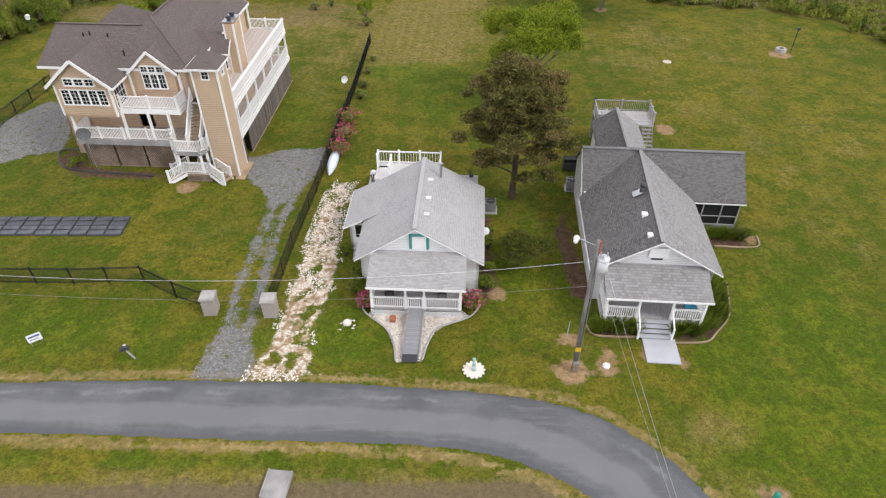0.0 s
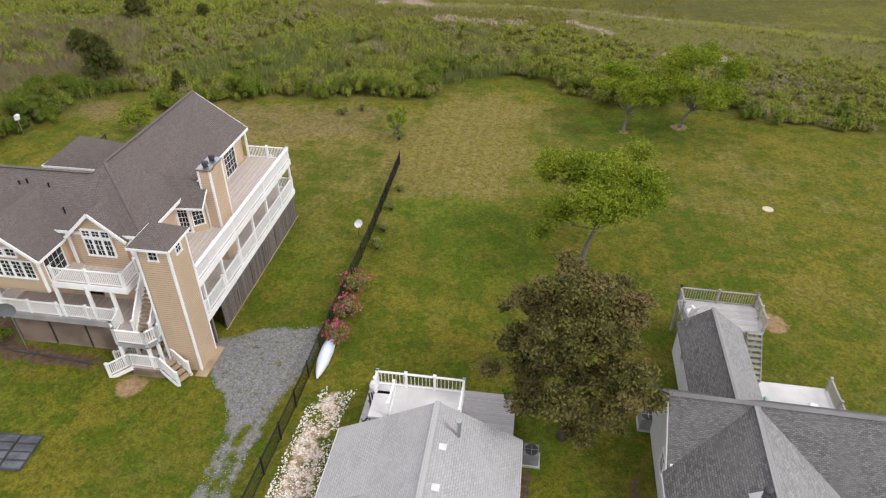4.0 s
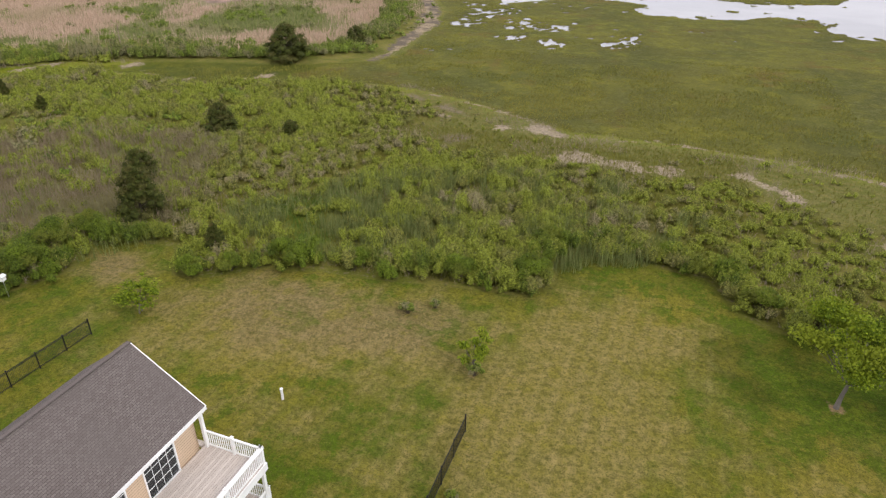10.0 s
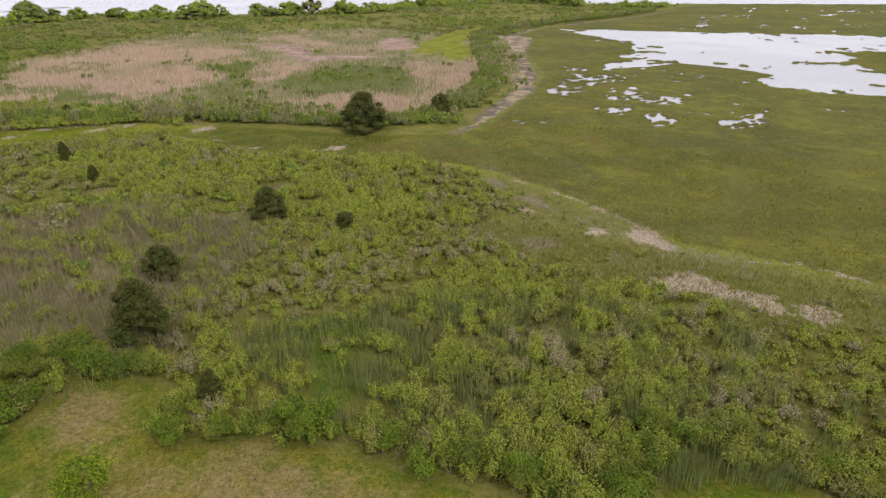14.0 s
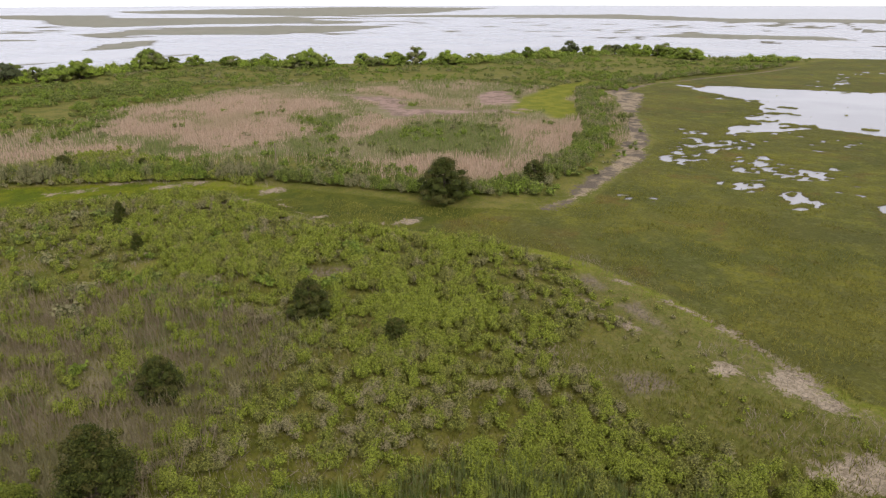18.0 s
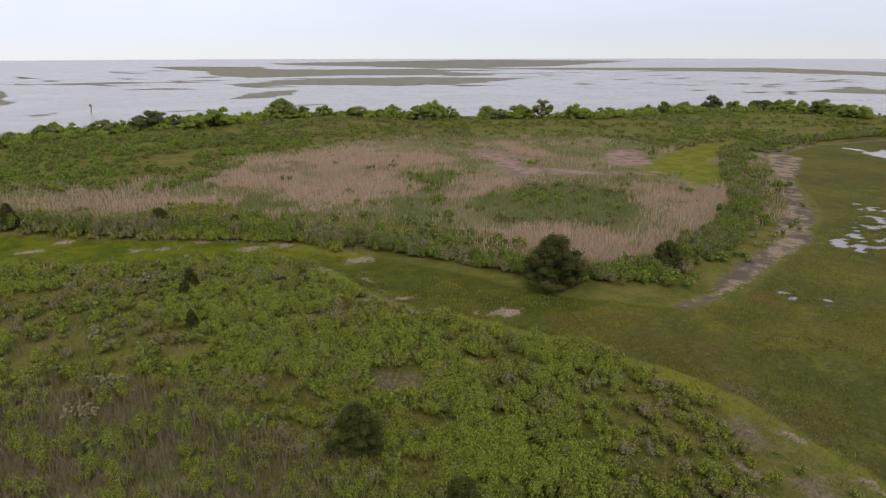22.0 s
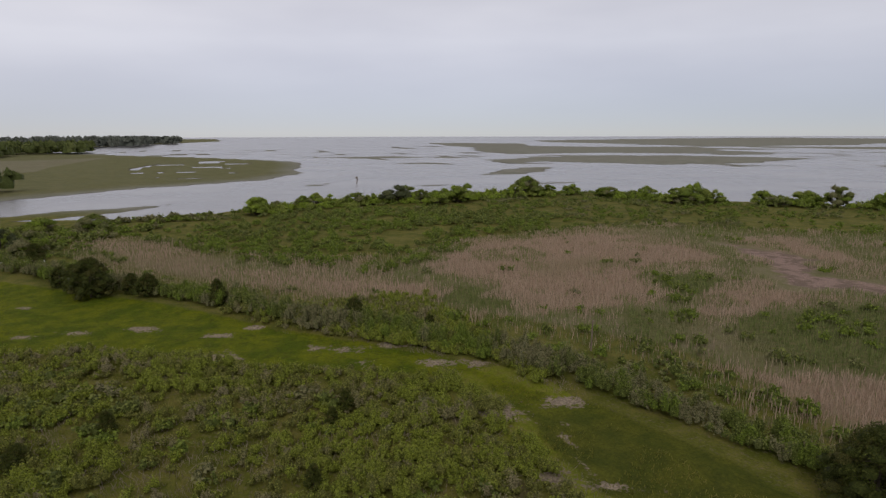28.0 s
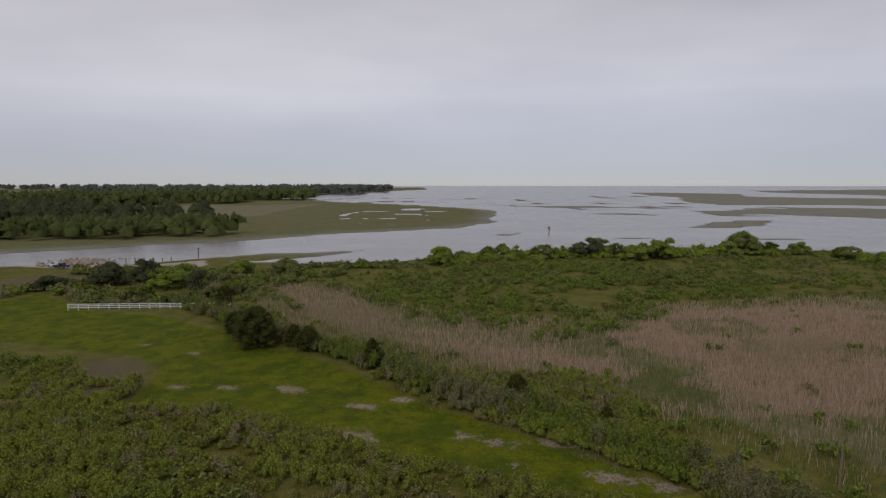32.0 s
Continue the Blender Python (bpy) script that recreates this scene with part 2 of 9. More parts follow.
BARS = [[(-300, 27), (-309, 35), (-319, 49), (-329, 61), (-332, 80), (-341, 98), (-319, 82), (-310, 70), (-303, 51)], [(-477, 306), (-525, 344), (-553, 385), (-550, 403), (-493, 368), (-468, 327)], [(-673, 290), (-691, 327), (-659, 351), (-632, 348), (-650, 306)],
        [(-680, 396), (-736, 460), (-780, 530), (-800, 625), (-712, 730), (-621, 790), (-533, 625), (-541, 577), (-568, 537), (-602, 499), (-645, 456), (-625, 402)],
        [(-1950, 760), (-1700, 1000), (-1400, 830), (-1271, 900), (-1180, 1080), (-1040, 1060), (-838, 852), (-806, 780), (-885, 685), (-865, 530), (-1064, 545), (-1230, 625), (-1660, 700)],
        [(-2312, 1330), (-2600, 1900), (-3000, 3300), (-1800, 3050), (-1160, 1600), (-1140, 1130), (-1488, 1190), (-1900, 1160)],
        [(-1185, 1175), (-1014, 1420), (-650, 1740), (-353, 1455), (150, 1500), (200, 1300), (-292, 1215), (-558, 1320), (-867, 1225)], [(-228, 704), (-217, 783), (-100, 800), (-60, 730), (-184, 700)], [(-919, 927), (-760, 927), (-724, 835), (-751, 771)],
        [(-394, 200), (-402, 240), (-398, 292), (-390, 330), (-383, 330), (-389, 240)], [(-860, 250), (-880, 330), (-800, 420), (-790, 300)], [(-424, 168), (-436, 184), (-428, 188), (-418, 172)]]
REEDS = [(-200, 95), (-180, 110), (-166, 127), (-152, 140), (-140, 152), (-126, 162), (-111, 172), (-95, 175), (-82, 175), (-70, 180), (-68, 200), (-72, 225), (-86, 258),
         (-102, 286), (-135, 296), (-166, 300), (-182, 270), (-205, 250), (-205, 215), (-196, 180), (-180, 160), (-186, 135), (-205, 110)]
BANK_FIELD = [(-762, -188), (-894, -158), (-885, -68), (-960, 5), (-708, -14), (-619, -9), (-640, -80)]
REEDS_NEAR = [(-48, 92), (-50, 100), (-53, 108), (-57, 113), (-66, 113), (-74, 112), (-84, 104), (-84, 94), (-70, 86), (-58, 85), (-51, 88)]
GREENREED = [(-38, 96), (-26, 93), (-10, 96), (0, 101), (4, 108), (-4, 113), (-15, 113), (-28, 108)]
CREEK = [(-57, 165.5), (-55.6, 172.8), (-58.2, 186.6), (-59.6, 202), (-68.5, 232), (-78, 255), (-98, 297), (-106, 304), (-100, 336), (-88.5, 373), (-74, 412), (-64, 455), (-61, 454), (-70, 411), (-85, 372), (-96, 338), (-97, 313), (-89, 309), (-76, 265), (-61.5, 234), (-53.6, 209.7), (-53, 193), (-51.5, 175.4), (-53.5, 165)]
SANDS = [[(-12, 123.9), (-8.4, 126.7), (-4.7, 125.2), (-0.6, 124.7), (0.3, 121.6), (-0.8, 120.6), (-2.9, 122.1), (-7.7, 122.4), (-10.1, 120.9), (-11.6, 121.9)], [(-21.3, 132.3), (-20, 134.4), (-18.6, 133.2), (-19.9, 131.8)], [(-17.2, 133.6), (-15.9, 136.2), (-14.2, 135.5), (-10.5, 131.6), (-13.6, 132), (-15.8, 132.3)],
         [(0.8, 123.6), (3.3, 124.7), (5.1, 122.8), (3.3, 121.2), (1, 122)], [(9.9, 124.1), (11.6, 124.8), (17.4, 119.4), (16.6, 117.6), (12.4, 122.6)], [(22, 110), (30, 112), (34, 107), (27, 106)]]
WRACKS = [[(-39.7, 143.2), (-38.7, 145.6), (-35.3, 143.5), (-35.8, 142.2)], [(-32.8, 139.8), (-31.1, 141.6), (-25.9, 137), (-28.3, 137.5)], [(-28, 126.6), (-24.3, 128.8), (-22.4, 127.4), (-25.5, 124.1)], [(-68, 128), (-63, 131), (-60, 128), (-65, 125)]]
LOWGRASS = [(-41, 144), (-36.5, 141), (-30.4, 137), (-30.8, 132.4), (-33.4, 129), (-34.6, 125.4), (-30.8, 123.6), (-25.6, 123), (-20.7, 122), (-16.6, 121.7), (-11.4, 120.6), (-1, 120), (10, 120), (22, 113), (60, 106), (60, 116), (14, 131), (2, 133), (-10.4, 133.5), (-18.2, 138), (-27.8, 143.6), (-38, 147.5)]
BOATRAMP = [(-313, -20), (-302, -7.6), (-291, 7), (-292, 22), (-297.4, 31.4), (-306, 40.7), (-291, 46.2), (-276, 42.2), (-281, 30), (-282, 8), (-284, -5), (-290, -20)]
PINKFLATS = [[(-178, 244), (-165, 247), (-148, 244), (-135.6, 234), (-120, 241.5), (-106, 252), (-104, 246), (-121, 230), (-128, 220.6), (-139, 224), (-150, 233.7)], [(-138.6, 274.7), (-137, 286), (-127, 283), (-115, 256), (-119.4, 251.5), (-128.4, 256.6)]]
YELLOWFLAT = [(-120, 273.6), (-125, 308.7), (-122, 329), (-111, 309), (-106.7, 279), (-95.7, 269.7), (-88, 253), (-90.6, 240.5), (-100.8, 251.7), (-103.5, 239.6), (-108, 244)]
GREENPATCHES = [[(-117.6, 193.4), (-116.6, 203.4), (-114, 221), (-102.5, 223), (-89, 215), (-83.3, 203.4), (-83.4, 194), (-90.3, 189.6), (-97.5, 182), (-105, 180.5)], [(-149.3, 200.4), (-146, 210), (-139, 211), (-131, 197.6), (-136.8, 193.6)], [(-157, 155.8), (-149.3, 164), (-134.3, 163.5), (-134.6, 155.8), (-143, 150.4)], [(-128, 178), (-122.3, 188.3), (-111, 177.3), (-115.4, 169.4)]]
TANREEDS = [[(-199, 184), (-201.3, 214.5), (-196, 236), (-173, 235), (-150, 218), (-149.3, 200.4), (-130, 184.4), (-133, 166), (-147.5, 164), (-165.5, 161), (-184, 162)], [(-237, 79), (-239.5, 89), (-215, 108), (-189.5, 117), (-171, 135), (-160, 155.7), (-144.7, 148.7), (-148, 138), (-162, 127.7), (-183, 108.7), (-199.5, 96)],
            [(-96, 229.7), (-85.7, 250.8), (-73, 225), (-70, 207), (-82, 201.4)], [(-97.5, 174.3), (-89, 188), (-74, 197), (-68, 192), (-73, 174), (-76, 170.8)], [(-133.7, 200), (-132.7, 208.7), (-123.5, 222), (-117, 225), (-118.7, 206), (-119.7, 195.5), (-121.8, 188.8)], [(-178, 252), (-172, 264), (-150, 262), (-146, 250), (-166, 247)]]
DENSEGREEN = [(-245, 88), (-272, 106), (-276, 140), (-303, 165), (-271, 186), (-258, 226), (-225, 224), (-205, 181), (-183, 165), (-171, 150), (-183, 130), (-200, 118.7), (-219, 108)]
GLADES = [[(-122, 98), (-112, 108), (-92, 119), (-76, 122), (-66, 120), (-64, 114), (-74, 108), (-80, 98), (-100, 92)], [(-43, 98), (-40, 104), (-33, 105), (-29, 99), (-25, 94), (-29, 91), (-34, 93)]]
LUSH_HOLLOW = [(-40, 100), (-37, 102.5), (-33, 103.5), (-31.5, 100), (-30.5, 96.5), (-28, 95), (-28.5, 92.5), (-31, 92.6), (-33, 95.5), (-36, 98.5)]


def axis(lo, hi, step, grow, far_lo, far_hi):
    """Grid lines: even between lo and hi, then wider and wider."""
    mid = list(np.arange(lo, hi + 1e-6, step))
    up, s = [], step
    while (mid + up)[-1] < far_hi:
        s *= grow
        up.append((mid + up)[-1] + s)
    down, s, v = [], step, lo
    while v > far_lo:
        s *= grow
        v -= s
        down.append(v)
    return np.array(down[::-1] + mid + up)


def heights(x, y):
    """The land's height, and the signed distances that its cover follows."""
    d = {"lawn": signed(x, y, LAWN), "meadow": signed(x, y, MEADOW), "marsh": signed(x, y, MARSH), "reeds": np.maximum.reduce([signed(x, y, REEDS), signed(x, y, REEDS_NEAR) - 2, signed(x, y, BANK_FIELD)]),
         "green": signed(x, y, GREENREED), "creek": signed(x, y, CREEK), "sand": np.maximum.reduce([signed(x, y, p) for p in SANDS]),
         "ramp": signed(x, y, BOATRAMP), "tan": np.maximum.reduce([signed(x, y, p) for p in TANREEDS]), "wrack": np.maximum.reduce([signed(x, y, p) for p in WRACKS]), "low": signed(x, y, LOWGRASS), "dense": signed(x, y, DENSEGREEN), "pink": np.maximum.reduce([signed(x, y, p) for p in PINKFLATS]), "flat": signed(x, y, YELLOWFLAT),
         "patch": np.maximum.reduce([signed(x, y, p) for p in GREENPATCHES]), "glade": np.maximum.reduce([signed(x, y, p) for p in GLADES]), "hollow": signed(x, y, LUSH_HOLLOW)}
    pen, bank = signed(x, y, PENINSULA), signed(x, y, FARBANK)
    bars = np.maximum.reduce([signed(x, y, p) for p in BARS])
    wob = (fbm(x, y, 40, 4, 1) - 0.5) * 16
    far = (fbm(x * 1.0, y * 0.6, 60, 4, 2) - 0.5) * np.clip(np.hypot(x, y) * 0.028, 4, 50)
    shore = np.maximum.reduce([pen + wob * 0.5, bank + wob, bars + far])
    d["shore"] = shore
    wet = np.maximum(d["meadow"], d["marsh"])
    low = smooth(wet + (fbm(x, y, 7, 3, 3) - 0.5) * 3, -1.5, 2.5)
    z = (fbm(x, y, 25, 3, 4) - 0.5) * 0.24 * (1 - low) - 0.22 * low
    z = np.where(shore > 30, z, np.minimum(z, -0.22 + 0.02 * (fbm(x, y, 4, 2, 12) - 0.5)) * smooth(30 - shore, 0, 12) + z * (1 - smooth(30 - shore, 0, 12)))
    z = np.where(d["lawn"] > -1, z * 0.3, z)
    pond, pud = np.minimum(signed(x, y, POND), -signed(x, y, POND_ISLAND)), np.maximum.reduce([signed(x, y, p) for p in PUDDLES])
    tufts = 0.45 * fbm(x, y, 9, 4, 5) + 0.55 * fbm(x, y, 3.2, 2, 15)
    z -= smooth(pond + (fbm(x, y, 9, 4, 6) - 0.5) * 9, -1.0, 1.2) * smooth(tufts + smooth(pond, 0, 16) * 0.17, 0.37, 0.43) * 0.5
    wetness = fbm(x * 0.8, y, 2.2, 2, 7) * 0.6 + fbm(x, y, 13, 2, 17) * 0.4
    z -= smooth(pud + (fbm(x, y, 3.5, 3, 19) - 0.5) * 7, -1.2, 1.0) * smooth(fbm(x, y * 0.7, 1.2, 2, 18), 0.46, 0.53) * 0.42
    z -= smooth(d["marsh"], 10, 30) * smooth(wetness, 0.66, 0.70) * smooth(180 - y, 0, -30) * 0.3
    z -= smooth(bank, 20, 60) * smooth(-np.hypot((x + 640) / 2, y - 140), -110, -70) * smooth(fbm(x, y, 30, 3, 8), 0.5, 0.58) * 0.6
    flats = smooth(fbm(x + y * 0.3, y * 0.5 - x * 0.2, 26, 3, 9), 0.585, 0.62) * smooth(y + np.maximum(0, -x - 350) * 0.9, 500, 680) * smooth(1500 - y, 0, 300) * smooth(1700 + x, 0, 300)
    under = np.where(shore < 0, np.minimum(-0.47 + shore * 0.06, -0.47), 0)
    under = np.maximum(under, -1.3)
    under = under * (1 - flats) + flats * -0.38
    z = np.where(shore < 0, under, np.minimum(z, -0.45 + shore * 0.12))
    z -= smooth(d["creek"], -1, 1.2) * 0.05
    d["pond"] = pond
    d["flats"] = np.where(shore < 0, 1.0, 0.0)
    return z, d


WATER_Z = -0.45


def height_at(x, y):
    z, _ = heights(np.array([float(x)]), np.array([float(y)]))
    return float(z[0])


PARKING = [(-16.8, 47.8), (-14, 49.3), (-10.3, 49.9), (-10.2, 46.5), (-11.2, 43), (-12.2, 41.2), (-13.6, 41.2), (-14.2, 43), (-15.8, 44.5)]
APRON = [(-14.3, 24.0), (-11.0, 24.0), (-11.3, 26.5), (-12.4, 28.0), (-13.2, 28.4), (-14.0, 26.5)]
LEFT_GRAVEL = [(-42, 46), (-41, 55), (-38.6, 58.9), (-35.3, 56.3), (-33.6, 51.5), (-33.0, 49.2), (-35.5, 48.6), (-37.7, 46.8)]
SHELLS = [(-11.3, 23.9), (-10.3, 26.8), (-10.1, 30.0), (-9.8, 34.5), (-9.5, 39.1), (-9.1, 42.9), (-8.4, 44.4), (-7.0, 44.6), (-7.5, 42.1), (-7.7, 38.4), (-7.2, 33.9), (-7.3, 31.1), (-8.1, 27.6), (-7.2, 24.0)]
SHELL_BED = [(-4.6, 29.2), (-3.4, 27.9), (-2.9, 26.6), (-2.7, 25.3), (-1.3, 25.3), (-1.0, 26.6), (-0.4, 27.9), (1.6, 29.0), (1.3, 29.4), (-4.4, 29.5)]
TRACKS = [[(-13.3, 26.5), (-13.4, 31), (-13.3, 38), (-12.95, 42)], [(-11.9, 26.5), (-12.0, 31), (-12.2, 38), (-11.6, 43)]]
MULCH_BEDS = [[(9.3, 27.3), (9.6, 30.3), (8.4, 31), (8.2, 38), (9.2, 40), (9.4, 36), (9.8, 31), (10.2, 28.2), (11.6, 28.0), (11.6, 27.0)],
              [(14.0, 27.0), (15.8, 26.8), (17.6, 28.6), (18.2, 30.2), (18.3, 33.4), (17.2, 33.4), (16.6, 30.2), (14.2, 28.0)],
              [(18.2, 36.1), (21.8, 35.8), (22.2, 38.2), (18.4, 38.0)], [(-32.9, 47.8), (-32.3, 49.6), (-29.4, 46.4), (-23.0, 45.6), (-23.2, 44.7), (-29.5, 45.0), (-31.8, 46.2)],
              [(2.6, 29.5), (2.5, 39.8), (3.6, 39.8), (3.5, 31.5)]]
SOIL_SPOTS = [(7.4, 24.5, 1.0), (7.5, 27.1, 0.6), (9.5, 24.9, 0.7), (20.4, 53.1, 0.9), (7.6, 58.8, 0.7), (14.3, 83.4, 0.6), (20.5, 85.1, 1.0), (16.1, 16.5, 0.8), (38.1, 70.6, 1.3),
              (3.6, 31.0, 0.6), (-9.4, 79.4, 0.4), (12.2, 26.0, 0.5), (13.9, 25.2, 0.4), (18.5, 33.6, 0.5), (22.3, 36.9, 0.6), (9.9, 26.0, 0.4), (-20.5, 43.6, 0.9)]


def line_room(x, y, line, half):
    """Signed distance to a band along a broken line."""
    d = np.full(x.shape, 1e9)
    for (ax, ay), (bx, by) in zip(line, line[1:]):
        ex, ey = bx - ax, by - ay
        t = np.clip(((x - ax) * ex + (y - ay) * ey) / (ex * ex + ey * ey), 0, 1)
        d = np.minimum(d, np.hypot(x - ax - t * ex, y - ay - t * ey))
    return half - d


def ground_material():
    k = Nodes("ground_cover", 0.95, 0, 0.1)
    geo = k.node("NewGeometry")
    k.co = geo.outputs["Position"]
    big, mid, fine = k.noise(0.045, 4, 0.6), k.noise(0.28, 4, 0.6, seed=5), k.noise(2.3, 5, 0.65, seed=9)
    grain, clump = k.noise(9.0, 3, 0.7, seed=2), k.noise(0.9, 4, 0.65, seed=7)
    jit = k.math("MULTIPLY", k.math("SUBTRACT", mid, 0.5), 3.2)
    jit = k.math("ADD", jit, k.math("MULTIPLY", k.math("SUBTRACT", fine, 0.5), 1.6))
    edge = lambda name, lo=-0.5, hi=0.6: k.step(k.math("ADD", k.attr(name), jit), lo, hi)
    crisp = lambda name: k.step(k.math("ADD", k.attr(name), k.math("MULTIPLY", jit, 0.35)), -0.25, 0.25)
    rough = k.math("ADD", k.math("MULTIPLY", k.math("SUBTRACT", clump, 0.5), 1.5), k.math("MULTIPLY", k.math("SUBTRACT", fine, 0.5), 1.0))
    worn = lambda name, lo=-0.15, hi=0.2: k.step(k.math("ADD", k.attr(name), rough), lo, hi)
    # rough ground among the shrubs
    under = k.mix(k.step(mid, 0.35, 0.65), (0.098, 0.108, 0.014), (0.170, 0.155, 0.034))
    under = k.mix(k.step(fine, 0.5, 0.72), under, (0.17, 0.14, 0.075))
    # mown lawn: green, yellow-green and dry brown patches, with faint mowing lines
    lawn = k.mix(k.step(big, 0.38, 0.62), (0.092, 0.112, 0.009), (0.168, 0.154, 0.015))
    lawn = k.mix(k.math("MULTIPLY", k.step(mid, 0.35, 0.68), 0.75), lawn, (0.112, 0.122, 0.014))
    lawn = k.mix(k.math("MULTIPLY", k.step(clump, 0.46, 0.66), 0.45), lawn, (0.200, 0.160, 0.032))
    patchy = k.noise(0.11, 5, 0.62, seed=71)
    lawn = k.mix(k.math("MULTIPLY", k.step(patchy, 0.50, 0.62), 0.75), lawn, (0.195, 0.166, 0.020))
    lawn = k.mix(k.math("MULTIPLY", k.step(patchy, 0.46, 0.36), 0.6), lawn, (0.078, 0.108, 0.008))
    wav = k.node("TexWave", Scale=0.26, Distortion=0.5, Detail=1.0)
    turn = k.node("Mapping")
    turn.inputs["Rotation"].default_value = (0, 0, radians(4))
    k.link(k.co, turn.inputs[0])
    k.link(turn.outputs[0], wav.inputs["Vector"])
    lawn = k.mix(k.math("MULTIPLY", k.math("MULTIPLY", wav.outputs["Fac"], k.attr("dry")), 0.30), lawn, (0.165, 0.150, 0.035))
    stripe = k.step(wav.outputs["Fac"], 0.45, 0.95)
    dryf = k.math("MULTIPLY", k.step(k.math("ADD", k.attr("dry"), k.math("MULTIPLY", k.math("SUBTRACT", mid, 0.5), 2.6)), 0.15, 1.1), 0.66)
    lawn = k.mix(dryf, lawn, k.mix(k.step(clump, 0.35, 0.7), (0.225, 0.176, 0.046), (0.300, 0.226, 0.090)))
    lawn = k.mix(k.math("MULTIPLY", k.math("MULTIPLY", stripe, dryf), k.step(mid, 0.35, 0.65, 0.08, 0.38)), lawn, (0.330, 0.258, 0.110))
    lawn = k.mix(k.math("MULTIPLY", k.step(k.math("ADD", k.attr("bare"), k.math("MULTIPLY", k.math("SUBTRACT", mid, 0.5), 1.2)), 0.2, 0.9), 0.7), lawn, k.mix(k.step(clump, 0.35, 0.7), (0.195, 0.142, 0.066), (0.245, 0.180, 0.092)))
    tuft0 = k.noise(0.8, 5, 0.68, seed=44)
    lushf = k.step(k.math("ADD", k.attr("lush"), k.math("MULTIPLY", k.math("SUBTRACT", mid, 0.5), 1.8)), 0.25, 0.9)
    lawn = k.mix(k.math("MULTIPLY", lushf, 0.85), lawn, k.mix(k.step(tuft0, 0.40, 0.62), (0.074, 0.128, 0.007), (0.132, 0.170, 0.011)))
    tuft = k.noise(0.5, 5, 0.68, seed=41)
    lawn = k.mix(k.math("MULTIPLY", k.step(tuft, 0.50, 0.56), k.math("MULTIPLY", k.step(big, 0.30, 0.7, 0.9, 0.5), k.step(dryf, 0.0, 0.6, 1.0, 0.05))), lawn, (0.068, 0.112, 0.006))
    lawn = k.mix(k.math("MULTIPLY", k.step(tuft, 0.44, 0.38), 0.45), lawn, (0.20, 0.175, 0.022))
    lawn = k.mix(k.math("MULTIPLY", k.step(fine, 0.42, 0.72), 0.62), lawn, (0.055, 0.066, 0.008))
    lawn = k.mix(k.math("MULTIPLY", k.step(grain, 0.46, 0.70), 0.65), lawn, (0.034, 0.044, 0.006))
    lawn = k.mix(k.math("MULTIPLY", k.step(k.noise(5.5, 4, 0.7, seed=31), 0.54, 0.75), 0.5), lawn, (0.25, 0.205, 0.06))
    col = k.mix(crisp("lawn"), under, lawn)
    # wet meadow and salt marsh
    meadow = k.mix(k.step(k.attr("yellow"), 0.2, 0.9), k.mix(k.step(mid, 0.35, 0.65), (0.066, 0.078, 0.010), (0.108, 0.112, 0.014)), k.mix(k.step(mid, 0.35, 0.65), (0.078, 0.108, 0.004), (0.150, 0.165, 0.006)))
    meadow = k.mix(k.math("MULTIPLY", k.step(clump, 0.48, 0.70), 0.5), meadow, (0.060, 0.066, 0.010))
    meadow = k.mix(k.math("MULTIPLY", k.step(fine, 0.45, 0.72), 0.5), meadow, (0.050, 0.054, 0.009))
    col = k.mix(edge("meadow"), col, meadow)
    marsh = k.mix(k.step(big, 0.36, 0.64), (0.084, 0.090, 0.018), (0.130, 0.124, 0.020))
    marsh = k.mix(k.math("MULTIPLY", k.step(mid, 0.48, 0.66), 0.55), marsh, (0.186, 0.176, 0.021))
    marsh = k.mix(k.math("MULTIPLY", k.step(k.noise(0.11, 4, 0.6, seed=15), 0.55, 0.68), 0.7), marsh, (0.135, 0.088, 0.022))
    marsh = k.mix(k.math("MULTIPLY", k.step(k.noise(0.045, 4, 0.6, (1, 1.8, 1), seed=16), 0.46, 0.60), 0.5), marsh, (0.076, 0.074, 0.018))
    marsh = k.mix(k.math("MULTIPLY", k.step(clump, 0.5, 0.66), 0.6), marsh, (0.138, 0.136, 0.045))
    marsh = k.mix(k.math("MULTIPLY", k.step(fine, 0.43, 0.68), 0.55), marsh, (0.056, 0.056, 0.014))
    col = k.mix(edge("marsh"), col, marsh)
    # the pale grassy rim between shrubs and marsh
    col = k.mix(k.math("MULTIPLY", k.step(k.math("ADD", k.attr("rim"), jit), -0.6, 0.8), 0.85), col, k.mix(k.step(clump, 0.42, 0.62), (0.172, 0.196, 0.016), (0.200, 0.192, 0.036)))
    # tan dead reed stems and green reed
    col = k.mix(edge("reeds", -2.0, 2.0), col, k.mix(k.step(mid, 0.3, 0.7), (0.175, 0.165, 0.068), (0.225, 0.188, 0.110)))
    col = k.mix(k.math("MULTIPLY", edge("tan", -4.0, 4.0), 0.9), col, k.mix(k.step(mid, 0.3, 0.7), (0.315, 0.225, 0.155), (0.265, 0.200, 0.125)))
    # low olive grass with drifts of brown wrack beside the marsh
    col = k.mix(k.math("MULTIPLY", edge("low", -2.0, 2.0), 0.9), col, k.mix(k.step(clump, 0.38, 0.66), (0.112, 0.118, 0.024), (0.165, 0.148, 0.050)))
    col = k.mix(k.math("MULTIPLY", k.step(k.math("ADD", k.attr("wrack"), k.math("MULTIPLY", rough, 1.6)), -0.8, 0.9), 0.85), col, k.mix(k.step(fine, 0.4, 0.65), (0.235, 0.185, 0.135), (0.135, 0.105, 0.075)))
